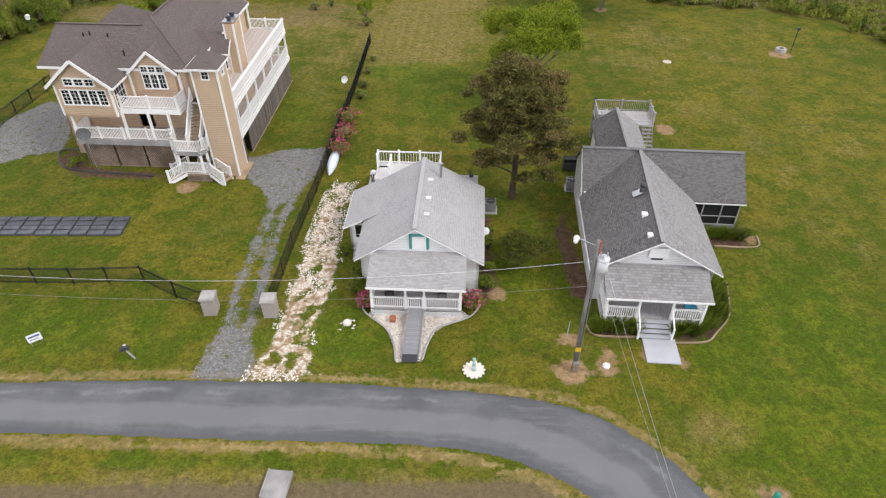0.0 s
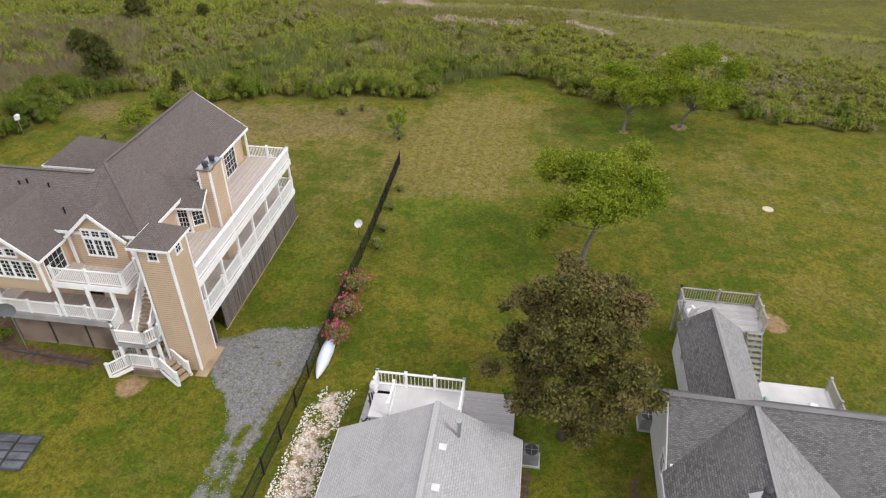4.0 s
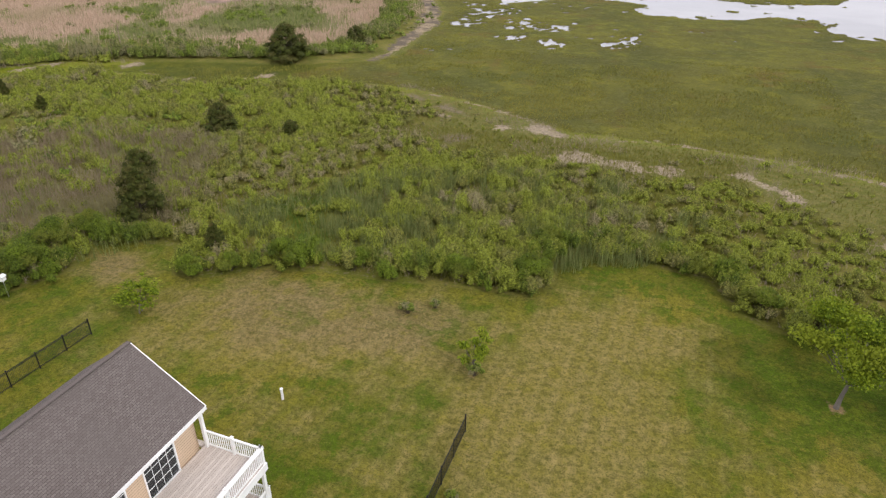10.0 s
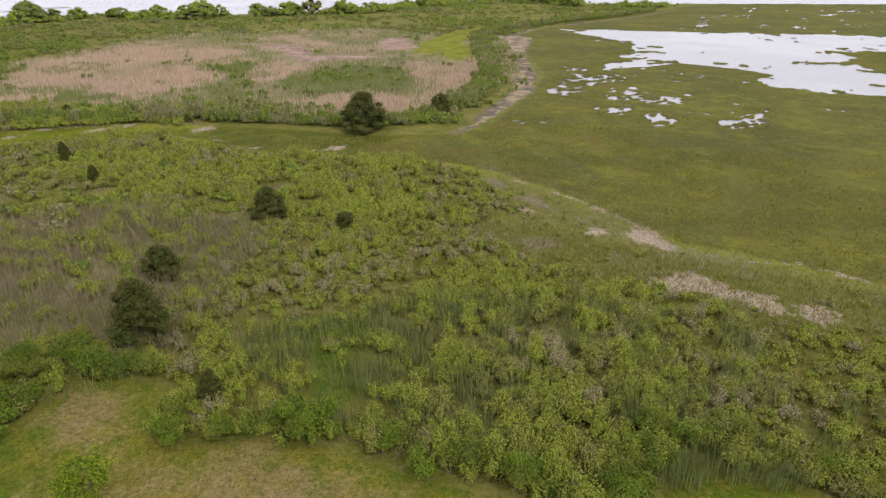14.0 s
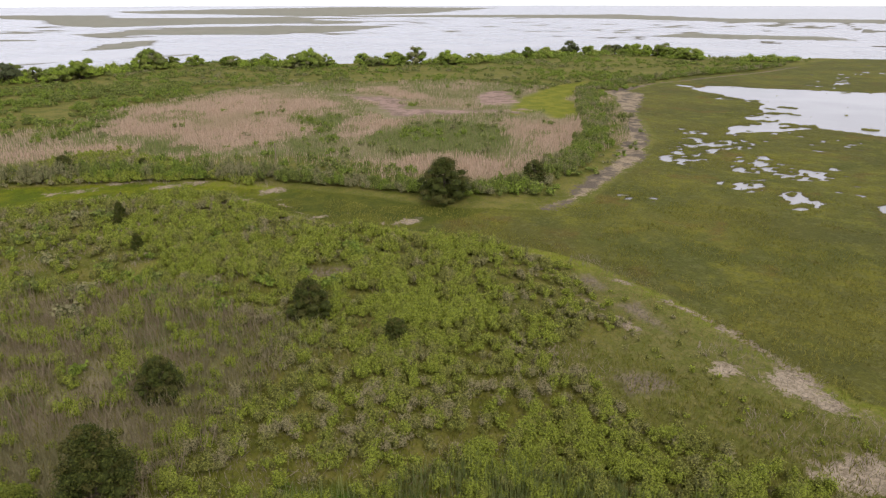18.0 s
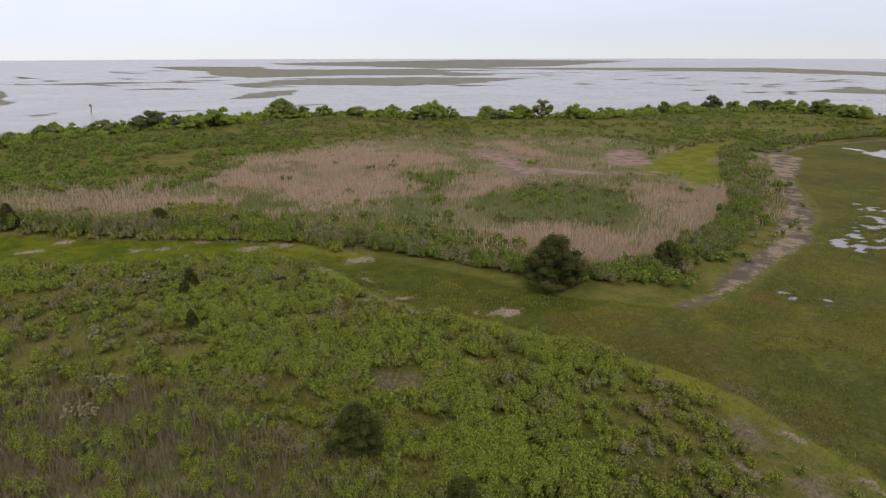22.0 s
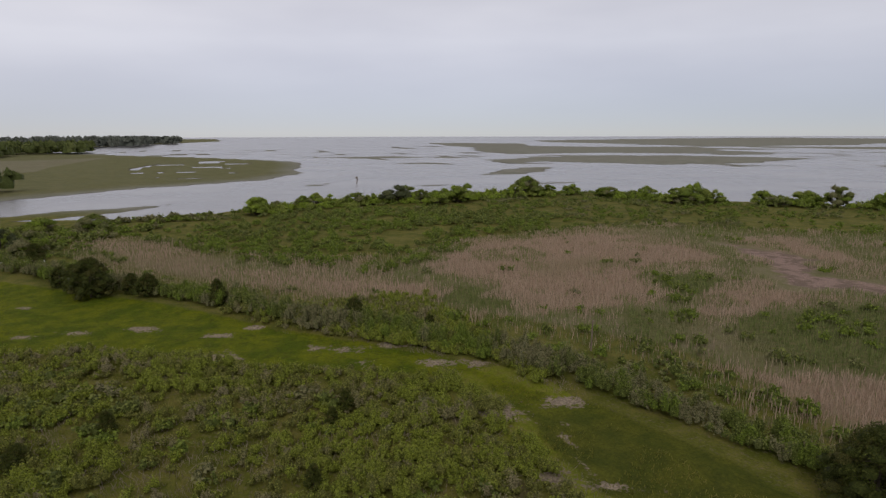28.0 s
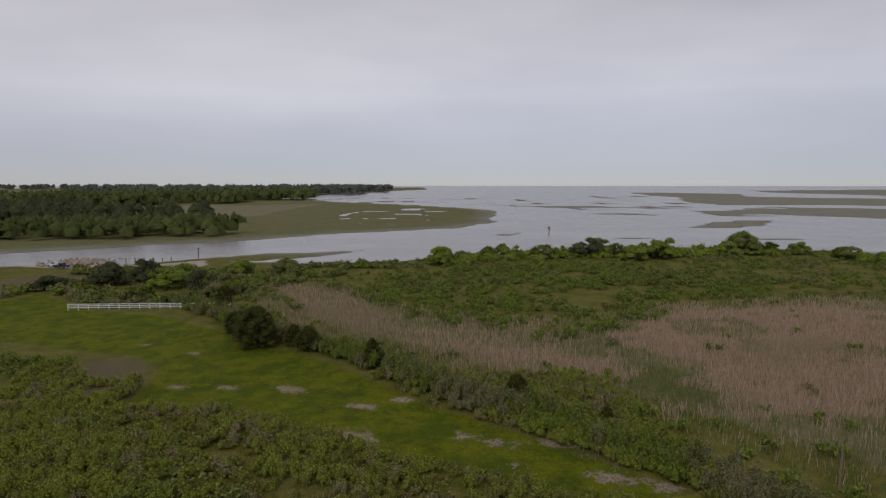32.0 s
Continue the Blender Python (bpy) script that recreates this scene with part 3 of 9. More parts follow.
    col = k.mix(k.math("MULTIPLY", edge("green", -2.0, 2.0), 0.7), col, (0.135, 0.140, 0.045))
    col = k.mix(k.math("MULTIPLY", k.step(k.math("ADD", k.attr("brown"), k.math("MULTIPLY", rough, 0.3)), 0.3, 0.7), 0.9), col, (0.150, 0.118, 0.070))
    # fresh green ground of hollow, reed patches and the flat behind
    col = k.mix(k.math("MULTIPLY", edge("patch", -2.0, 2.0), 0.8), col, k.mix(k.step(clump, 0.4, 0.65), (0.085, 0.105, 0.022), (0.165, 0.145, 0.06)))
    col = k.mix(k.math("MULTIPLY", worn("hollow", -1.2, 0.8), 0.85), col, k.mix(k.step(clump, 0.4, 0.7), (0.050, 0.098, 0.008), (0.115, 0.150, 0.020)))
    col = k.mix(edge("flat", -2.0, 2.0), col, k.mix(k.step(mid, 0.4, 0.65), (0.135, 0.150, 0.012), (0.200, 0.198, 0.020)))
    # bare mud, sand, pink flats
    col = k.mix(k.step(k.math("ADD", k.attr("pink"), k.math("ADD", k.math("MULTIPLY", k.math("SUBTRACT", k.noise(0.13, 4, 0.6, seed=61), 0.5), 26.0), jit)), -1.0, 2.0), col, k.mix(k.step(mid, 0.45, 0.6), (0.320, 0.222, 0.178), (0.20, 0.142, 0.108)))
    col = k.mix(k.step(k.math("ADD", k.math("SUBTRACT", k.attr("creek"), 1.0), k.math("ADD", k.math("MULTIPLY", rough, 2.4), k.math("MULTIPLY", jit, 1.6))), -0.2, 0.5), col, k.mix(k.step(mid, 0.42, 0.58), (0.300, 0.235, 0.155), (0.130, 0.105, 0.078)))
    col = k.mix(k.step(k.math("ADD", k.math("ADD", k.attr("sand"), 0.0), k.math("ADD", k.math("MULTIPLY", rough, 1.7), k.math("MULTIPLY", jit, 1.3))), -0.2, 0.4), col, k.mix(k.step(fine, 0.35, 0.7), (0.40, 0.325, 0.24), (0.23, 0.185, 0.12)))
    # mud tone raised: wet sheen of the patches painted into the colour
    col = k.mix(k.step(k.math("ADD", k.attr("mud"), k.math("ADD", k.math("MULTIPLY", rough, 1.5), k.math("MULTIPLY", jit, 1.0))), 0.12, 0.45), col, k.mix(k.step(fine, 0.4, 0.65), (0.37, 0.295, 0.21), (0.19, 0.15, 0.11)))
    col = k.mix(edge("ramp", -1.0, 1.0), col, (0.44, 0.38, 0.31))
    # worn and covered places round the houses
    col = k.mix(k.math("MULTIPLY", worn("verge"), 0.85), col, k.mix(k.step(clump, 0.4, 0.65), (0.36, 0.265, 0.125), (0.20, 0.155, 0.05)))
    gravel = k.mix(k.step(grain, 0.35, 0.68), (0.150, 0.150, 0.150), (0.285, 0.282, 0.278))
    gravel = k.mix(k.math("MULTIPLY", k.step(clump, 0.48, 0.68), 0.5), gravel, (0.215, 0.190, 0.150))
    col = k.mix(k.math("MULTIPLY", k.step(k.math("ADD", k.attr("gravel"), k.math("MULTIPLY", rough, 0.9)), -0.15, 0.2), k.step(k.noise(1.6, 4, 0.65, seed=73), 0.34, 0.44, 0.25, 0.96)), col, gravel)
    col = k.mix(k.math("MULTIPLY", k.step(k.math("ADD", k.attr("shell"), k.math("MULTIPLY", rough, 0.6)), 0.0, 0.3), k.step(clump, 0.40, 0.50)), col, k.mix(k.step(fine, 0.42, 0.58), (0.33, 0.235, 0.135), k.mix(k.step(grain, 0.35, 0.65), (0.80, 0.74, 0.66), (0.50, 0.40, 0.29))))
    col = k.mix(k.step(k.attr("shellbed"), -0.1, 0.1), col, k.mix(k.step(fine, 0.40, 0.62), (0.55, 0.49, 0.42), (0.80, 0.76, 0.70)))
    col = k.mix(worn("bed"), col, k.mix(k.step(fine, 0.35, 0.7), (0.085, 0.055, 0.035), (0.15, 0.10, 0.065)))
    col = k.mix(worn("soil"), col, k.mix(k.step(fine, 0.35, 0.7), (0.36, 0.245, 0.135), (0.24, 0.16, 0.085)))
    # far islands and bars paled: haze of distance painted into their colour
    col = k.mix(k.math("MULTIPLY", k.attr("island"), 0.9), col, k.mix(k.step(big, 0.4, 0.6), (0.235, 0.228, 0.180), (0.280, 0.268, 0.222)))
    speck = k.noise(3.4, 7, 0.78, seed=51)
    col = k.mix(k.math("MULTIPLY", k.step(speck, 0.52, 0.36), 0.5), col, k.mix(1.0, col, (0.42, 0.44, 0.42), "MULTIPLY"))
    col = k.mix(k.math("MULTIPLY", k.step(speck, 0.52, 0.68), 0.5), col, k.mix(1.0, col, (1.75, 1.65, 1.5), "MULTIPLY"))
    # whatever lies lower than the grass: dark wet mud
    sep = k.node("SeparateXYZ")
    k.link(k.co, sep.inputs[0])
    col = k.mix(k.step(sep.outputs[2], -0.46, -0.34, 1.0, 0.0), col, (0.085, 0.072, 0.052))
    k.colour(col)
    k.bump(k.math("ADD", fine, k.math("MULTIPLY", grain, 0.6)), 0.8, 0.15)
    return k.m


MUDS = [(-127.5, 112.6, 1.5, 0.8), (-138, 112, 1.6, 0.5), (-140.3, 118.1, 1.2, 0.4), (-127.5, 125, 0.9, 0.5), (-125.2, 129.2, 1.8, 0.5), (-118.7, 129.8, 1.2, 0.5), (-123.5, 136.4, 1.8, 0.5),
        (-115.2, 140.4, 2.2, 0.5), (-113, 144.2, 1.5, 0.5), (-145.6, 101.7, 2.6, 0.5), (-147.4, 92, 2.0, 0.5), (-147.4, 85.6, 1.6, 0.4), (-166.7, 81.2, 1.2, 0.4), (-172.9, 70.9, 1.5, 0.4), (-98, 148.6, 1.6, 0.5),
        (-98.4, 140.2, 2.0, 1.2), (-84.5, 138.8, 1.6, 0.7), (-68.8, 149.7, 2.4, 0.5), (-81.4, 142.6, 3.0, 0.3), (-76, 141.6, 2.0, 0.35)]
TRAILS = [([(-94, 146.5), (-91, 144), (-86, 143), (-80, 141.6), (-76, 141), (-71, 141.6), (-66, 143.6)], 0.25), ([(-36, 146.5), (-31, 145), (-24, 142.2), (-18.7, 139.4), (-15.4, 136.8), (-11, 132.6), (-5.4, 131.9), (1.6, 134.4), (5.9, 133.3), (9.1, 132.4), (16, 130.4), (30, 126)], 0.55),
          ([(-47, 145.5), (-41, 142.5), (-35, 138.6), (-29, 135.5)], 0.5), ([(-57, 146.6), (-52, 146.2)], 0.3)]


def make_ground():
    gx = np.concatenate([axis(-125, -46, 1.0, 1.012, -240, -46), axis(-242, -240, 2.0, 1.06, -4900, -240), np.arange(-45.5, 25.1, 0.5), axis(26, 50, 1.0, 1.06, 26, 4900)])
    gy = np.concatenate([axis(8, 15, 1.0, 1.05, -4900, 15), np.arange(15.5, 60.1, 0.5), axis(61, 345, 1.0, 1.05, 61, 4900)])
    gx, gy = np.unique(gx), np.unique(gy)
    X, Y = np.meshgrid(gx, gy)
    z, d = heights(X, Y)
    nx, ny = len(gx), len(gy)
    idx = np.arange(nx * ny).reshape(ny, nx)
    faces = np.stack([idx[:-1, :-1], idx[:-1, 1:], idx[1:, 1:], idx[1:, :-1]], -1).reshape(-1, 4)
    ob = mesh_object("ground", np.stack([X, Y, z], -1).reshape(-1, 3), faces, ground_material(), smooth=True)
    d["gravel"] = np.maximum.reduce([signed(X, Y, PARKING), signed(X, Y, APRON), signed(X, Y, LEFT_GRAVEL)] + [line_room(X, Y, l, 0.30) for l in TRACKS])
    d["shell"] = np.maximum(signed(X, Y, SHELLS), signed(X, Y, SHELL_BED))
    d["shellbed"] = signed(X, Y, SHELL_BED)
    d["bed"] = np.maximum.reduce([signed(X, Y, p) for p in MULCH_BEDS])
    d["soil"] = np.maximum.reduce([r - np.hypot(X - a, Y - b) for a, b, r in SOIL_SPOTS])
    d["verge"] = np.maximum(line_room(X, Y, [(-70, 22.9), (-25, 24.1), (-15.5, 24.3), (-7, 24.1), (-2.6, 23.8), (1.2, 23.5), (6.2, 22.7), (8.6, 21.8), (11.6, 19.3), (13.4, 16.4), (14.8, 10)], 0.28),
                            line_room(X, Y, [(-70, 18.6), (-23, 19.9), (-14, 19.6), (-5, 19.4), (0.5, 19.0), (4.6, 17.8), (7.5, 15.5), (9, 11)], 0.3))
    d["mud"] = np.maximum.reduce([1.0 - np.hypot(((X - x0) * 0.43 + (Y - y0) * 0.9) / (1.5 * a), ((X - x0) * 0.9 - (Y - y0) * 0.43) / (2.6 * b)) for x0, y0, a, b in MUDS])
    for line, half in TRAILS:
        d["mud"] = np.maximum(d["mud"], line_room(X, Y, line, half))
    d["rim"] = np.minimum(np.where(np.maximum(d["marsh"], d["meadow"]) < 0, np.maximum(d["marsh"], d["meadow"]) + 3.2, -np.maximum(d["marsh"], d["meadow"]) + 1.2), np.where((Y > 100) & (Y < 150.5) & (X > -112), 9, -9))
    for key in ("lawn", "meadow", "marsh", "reeds", "green", "creek", "sand", "ramp", "pink", "flat", "patch", "hollow", "tan", "low", "wrack", "gravel", "shell", "shellbed", "bed", "soil", "verge", "mud", "rim"):
        add_attr(ob, key, np.clip(d[key], -30, 30).ravel())
    blob = lambda cx, cy, rx, ry: np.exp(-(((X - cx) / rx) ** 2 + ((Y - cy) / ry) ** 2))
    dry = blob(-24, 80, 17, 9) + blob(-2, 82, 6, 10) + blob(-3, 73, 6, 5) + blob(22, 74, 16, 9) * 0.6 + blob(15, 20.7, 1.6, 1.1) * 2.2
    dry += blob(-45, 85, 4, 4) * 0.8 + blob(-14, 62, 2.5, 7) * 0.5 + blob(24, 57, 3, 2) * 0.6 + blob(-10, 17, 30, 1.5) * 1.0 + blob(30, 50, 8, 12) * 0.35
    dry += blob(2, 88, 7, 8) * 0.5 + blob(-4, 70, 8, 9) * 0.5
    add_attr(ob, "dry", dry.ravel())
    add_attr(ob, "bare", (blob(-25, 82.5, 11, 6) + blob(-14, 84, 4, 3) * 0.7 + blob(-44.5, 84, 3.5, 3) * 0.8).ravel())
    lush = blob(1, 60, 6, 7) + blob(-4, 66, 6, 2) + blob(-14.5, 57, 3, 6) * 0.8 + blob(16, 85, 8, 5) + blob(4, 33, 4, 7) * 0.9 + blob(-22, 42, 8, 5) * 0.6 + blob(19, 25, 6, 9) * 0.9 + blob(25, 22, 7, 10) * 1.1 + blob(-24, 27.5, 9, 2.5) * 0.6 + blob(-10, 18.7, 20, 0.6) * 0.8 + blob(-2, 45, 6, 4) * 0.7 + blob(-6, 27, 4, 3) * 0.8 + blob(-22, 28, 10, 3) * 0.5
    add_attr(ob, "lush", lush.ravel())
    # how strongly the painted haze pales the land beyond the peninsula
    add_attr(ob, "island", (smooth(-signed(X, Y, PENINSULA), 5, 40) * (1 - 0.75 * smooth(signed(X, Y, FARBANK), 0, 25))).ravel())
    add_attr(ob, "brown", ((np.abs(X) < 70) * np.exp(-((Y - 16.9 - 0.01 * X) / 0.9) ** 2) * (X < 6) * 0.8 + blob(-152, 70, 13, 9) + blob(-252, 12, 17, 14) * 1.4 + blob(-99, 136, 4, 3) * 0.7 + blob(-84, 135, 5, 2.5) * 0.6).ravel())
    add_attr(ob, "yellow", smooth(-X, 78, 118).ravel())
    return tagged(ob, "flat coastal land of patchy lawn, shrub ground and salt marsh", "ground", kind="structure")


make_ground()


def water_material():
    k = Nodes("shallow_water", 0.26, 0, 0.5)
    k.co = k.node("NewGeometry").outputs["Position"]
    k.colour(k.mix(k.step(k.noise(0.02, 3), 0.4, 0.65), (0.235, 0.228, 0.228), (0.295, 0.285, 0.281)))
    rip = k.math("ADD", k.noise(1.1, 3, 0.6, (1, 0.35, 1)), k.math("MULTIPLY", k.noise(0.12, 3, 0.5), 2.0))
    k.bump(rip, 0.24, 0.25)
    return k.m


water = mesh_object("water", [(-4900, -4900, WATER_Z), (4900, -4900, WATER_Z), (4900, 4900, WATER_Z), (-4900, 4900, WATER_Z)], [(0, 1, 2, 3)], water_material())
tagged(water, "calm grey tidal water of a bay, channels and pools", "water", kind="structure")


# ---- foliage ----
def leaf_material(name, a, b, c, rough=0.7, fresh=None):
    """Leaves: three or four tones by leaf and by plant; a plant's twiggy core has the shade between leaves painted in.
    """
    k = Nodes(name, rough, 0, 0.12)
    col = k.mix(k.step(k.island(), 0.0, 0.8), a, b)
    if fresh:
        col = k.mix(k.math("MULTIPLY", k.step(k.attr("tint"), 0.42, 0.18), k.step(k.island(), 0.0, 1.0, 0.45, 1.0)), col, fresh)
    col = k.mix(k.math("MULTIPLY", k.step(k.attr("tint"), 0.55, 0.85), 0.75), col, c)
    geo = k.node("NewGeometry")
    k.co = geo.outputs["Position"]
    # dark mottling of the core: shade of the gaps between leaves, painted in
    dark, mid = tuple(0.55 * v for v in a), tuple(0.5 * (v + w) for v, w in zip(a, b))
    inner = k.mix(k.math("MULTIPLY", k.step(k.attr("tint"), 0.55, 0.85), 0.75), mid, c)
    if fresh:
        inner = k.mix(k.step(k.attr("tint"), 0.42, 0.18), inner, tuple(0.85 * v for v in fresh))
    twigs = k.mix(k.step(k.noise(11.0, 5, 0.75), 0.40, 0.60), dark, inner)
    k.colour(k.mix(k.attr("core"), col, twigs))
    k.bump(k.noise(12.0, 4, 0.75), 0.9, 0.10)
    return k.m


def leaf_quads(centres, size, rng, flat=0.35, up=0.75):
    """One small leaf spray (a quad) a centre, turned mostly to the sky."""
    n = len(centres)
    nrm = rng.normal(size=(n, 3)) * 0.62
    nrm[:, 2] += up
    nrm /= np.linalg.norm(nrm, axis=1)[:, None]
    a = rng.normal(size=(n, 3))
    a -= nrm * (a * nrm).sum(1)[:, None]
    a /= np.linalg.norm(a, axis=1)[:, None]
    b = np.cross(nrm, a)
    s = (size * rng.uniform(0.6, 1.35, n))[:, None]
    p = np.stack([centres - a * s, centres + b * s * 0.62, centres + a * s, centres - b * s * 0.62], 1)
    return p.reshape(-1, 3), np.arange(n * 4).reshape(-1, 4)


CORE_RINGS = ((1.0, -0.45), (1.03, 0.1), (0.86, 0.52), (0.48, 0.86), (0.04, 1.0))


COARSE_RINGS = ((1.0, -0.4), (0.97, 0.35), (0.1, 1.0))
MOUND_RINGS = ((1.0, -0.45), (0.98, 0.2), (0.68, 0.72), (0.06, 1.0))


def cores(c, r, rng, sides=8, rings=CORE_RINGS):
    """Lumpy closed mounds, one a plant or lobe: c (n, 3) centres, r (n, 3) radii."""
    n = len(c)
    a = np.linspace(0, 2 * math.pi, sides, endpoint=False)
    t = np.array([(q * math.cos(b), q * math.sin(b), h) for q, h in rings for b in a])
    v = t[None] * r[:, None] * (1 + rng.uniform(-0.3, 0.2, (n, len(t), 1))) + c[:, None]
    m = len(rings)
    f = np.array([(i * sides + j, i * sides + (j + 1) % sides, (i + 1) * sides + (j + 1) % sides, (i + 1) * sides + j) for i in range(m - 1) for j in range(sides)])
    return v.reshape(-1, 3), (f[None] + (np.arange(n) * len(t))[:, None, None]).reshape(-1, 4), len(t)


def foliage(name, leaves, tint, size, lobes, radii, lobe_tint, material, rng, parent=None, fill=0.78, sides=7, rings=CORE_RINGS, up=0.75):
    """Leaf sprays over twiggy cores mottled with painted gap shade, in one mesh."""
    v, f = leaf_quads(leaves, size, rng, up=up)
    if fill:
        cv, cf, per = cores(np.asarray(lobes, float), np.asarray(radii, float) * fill, rng, sides, rings)
    else:
        cv, cf, per = np.zeros((0, 3)), np.zeros((0, 4), int), 1
        lobe_tint = []
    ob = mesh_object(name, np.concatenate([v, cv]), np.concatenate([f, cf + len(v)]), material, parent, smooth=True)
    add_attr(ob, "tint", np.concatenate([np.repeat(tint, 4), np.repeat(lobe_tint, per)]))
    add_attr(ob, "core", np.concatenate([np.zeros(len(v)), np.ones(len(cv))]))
    return ob


def puff(centre, radii, n, rng, shell=0.62):
    """Points filling the outer part of an ellipsoid, fewer below."""
    v = rng.normal(size=(n, 3))
    v /= np.linalg.norm(v, axis=1)[:, None]
    v[:, 2] = np.where(v[:, 2] < -0.35, -v[:, 2] * 0.6, v[:, 2])
    r = shell + (1 - shell) * rng.rand(n) ** 0.7
    lump = 1 + 0.16 * np.sin(v[:, 0] * 5 + centre[0]) * np.sin(v[:, 1] * 5 + centre[1] * 2) + 0.1 * np.sin(v[:, 2] * 7)
    return np.asarray(centre) + v * np.asarray(radii) * (r * lump)[:, None]


def tube(points, radii, sides=7):
    """Verts and quads of a tapered tube along points."""
    points = [Vector(p) for p in points]
    vs, fs = [], []
    for i, (p, r) in enumerate(zip(points, radii)):
        d = (points[min(i + 1, len(points) - 1)] - points[max(i - 1, 0)]).normalized()
        q = d.to_track_quat("Z", "Y")
        for k in range(sides):
            a = 2 * math.pi * k / sides
            vs.append(tuple(p + q @ Vector((math.cos(a) * r, math.sin(a) * r, 0))))
    for i in range(len(points) - 1):
        for k in range(sides):
            fs.append((i * sides + k, i * sides + (k + 1) % sides, (i + 1) * sides + (k + 1) % sides, (i + 1) * sides + k))
    return vs, fs


def join(groups):
    """Joins lists of (verts, faces) into one."""
    vs, fs, n = [], [], 0
    for v, f in groups:
        v, f = np.asarray(v, float), np.asarray(f, int)
        vs.append(v)
        fs.append(f + n)
        n += len(v)
    return np.concatenate(vs), np.concatenate(fs)


BARK = simple("bark", (0.10, 0.075, 0.055), 0.35, 4, 0.95, bump=0.8)
BARK_GREY = simple("grey_bark", (0.17, 0.15, 0.125), 0.3, 4, 0.95, bump=0.8)
LEAF_SHRUB = leaf_material("shrub_leaf", (0.104, 0.110, 0.027), (0.292, 0.290, 0.064), (0.312, 0.258, 0.155), fresh=(0.286, 0.334, 0.038))
LEAF_HEDGE = leaf_material("hedge_leaf", (0.080, 0.102, 0.022), (0.222, 0.248, 0.056), (0.262, 0.226, 0.125), fresh=(0.196, 0.260, 0.032))
LEAF_BUSH = leaf_material("bush_leaf", (0.044, 0.070, 0.010), (0.150, 0.196, 0.022), (0.185, 0.200, 0.030), fresh=(0.172, 0.232, 0.020))
LEAF_COAST = leaf_material("coast_leaf", (0.096, 0.134, 0.022), (0.255, 0.315, 0.046), (0.280, 0.305, 0.064), fresh=(0.285, 0.372, 0.036))
LEAF_OLIVE = leaf_material("olive_leaf", (0.040, 0.054, 0.010), (0.108, 0.124, 0.018), (0.120, 0.124, 0.022))
LEAF_TREE = leaf_material("tree_leaf", (0.082, 0.128, 0.008), (0.225, 0.290, 0.016), (0.245, 0.285, 0.022))
LEAF_CEDAR = leaf_material("cedar_leaf", (0.042, 0.054, 0.011), (0.096, 0.106, 0.020), (0.122, 0.104, 0.030))
LEAF_PINE = leaf_material("pine_needle", (0.058, 0.060, 0.016), (0.178, 0.164, 0.044), (0.215, 0.160, 0.060))
LEAF_WOODS = leaf_material("woods_leaf", (0.055, 0.066, 0.03), (0.11, 0.122, 0.048), (0.14, 0.15, 0.052))
LEAF_REED_TAN = leaf_material("dead_reed", (0.40, 0.290, 0.208), (0.53, 0.396, 0.292), (0.37, 0.308, 0.190))
LEAF_REED_BROWN = leaf_material("brown_reed", (0.208, 0.160, 0.100), (0.292, 0.232, 0.152), (0.200, 0.190, 0.086))
LEAF_REED_GREEN = leaf_material("green_reed", (0.125, 0.160, 0.042), (0.225, 0.250, 0.085), (0.300, 0.268, 0.145))
TWIG_LEAF = leaf_material("dead_twig_tone", (0.24, 0.20, 0.15), (0.33, 0.27, 0.19), (0.16, 0.16, 0.06))
LEAF_GRASS = leaf_material("rough_grass_blade", (0.11, 0.12, 0.014), (0.2, 0.185, 0.03), (0.27, 0.22, 0.09))
LEAF_LUSH = leaf_material("lush_grass_blade", (0.06, 0.125, 0.012), (0.11, 0.185, 0.022), (0.15, 0.18, 0.035))
LEAF_MARSH = leaf_material("marsh_grass_blade", (0.125, 0.130, 0.024), (0.215, 0.200, 0.034), (0.245, 0.215, 0.050))


def scatter(poly_test, box, count, rng):
    """Random places in box that pass the test."""
    x, y = rng.uniform(box[0], box[1], count), rng.uniform(box[2], box[3], count)
    keep = poly_test(x, y)
    return x[keep], y[keep]


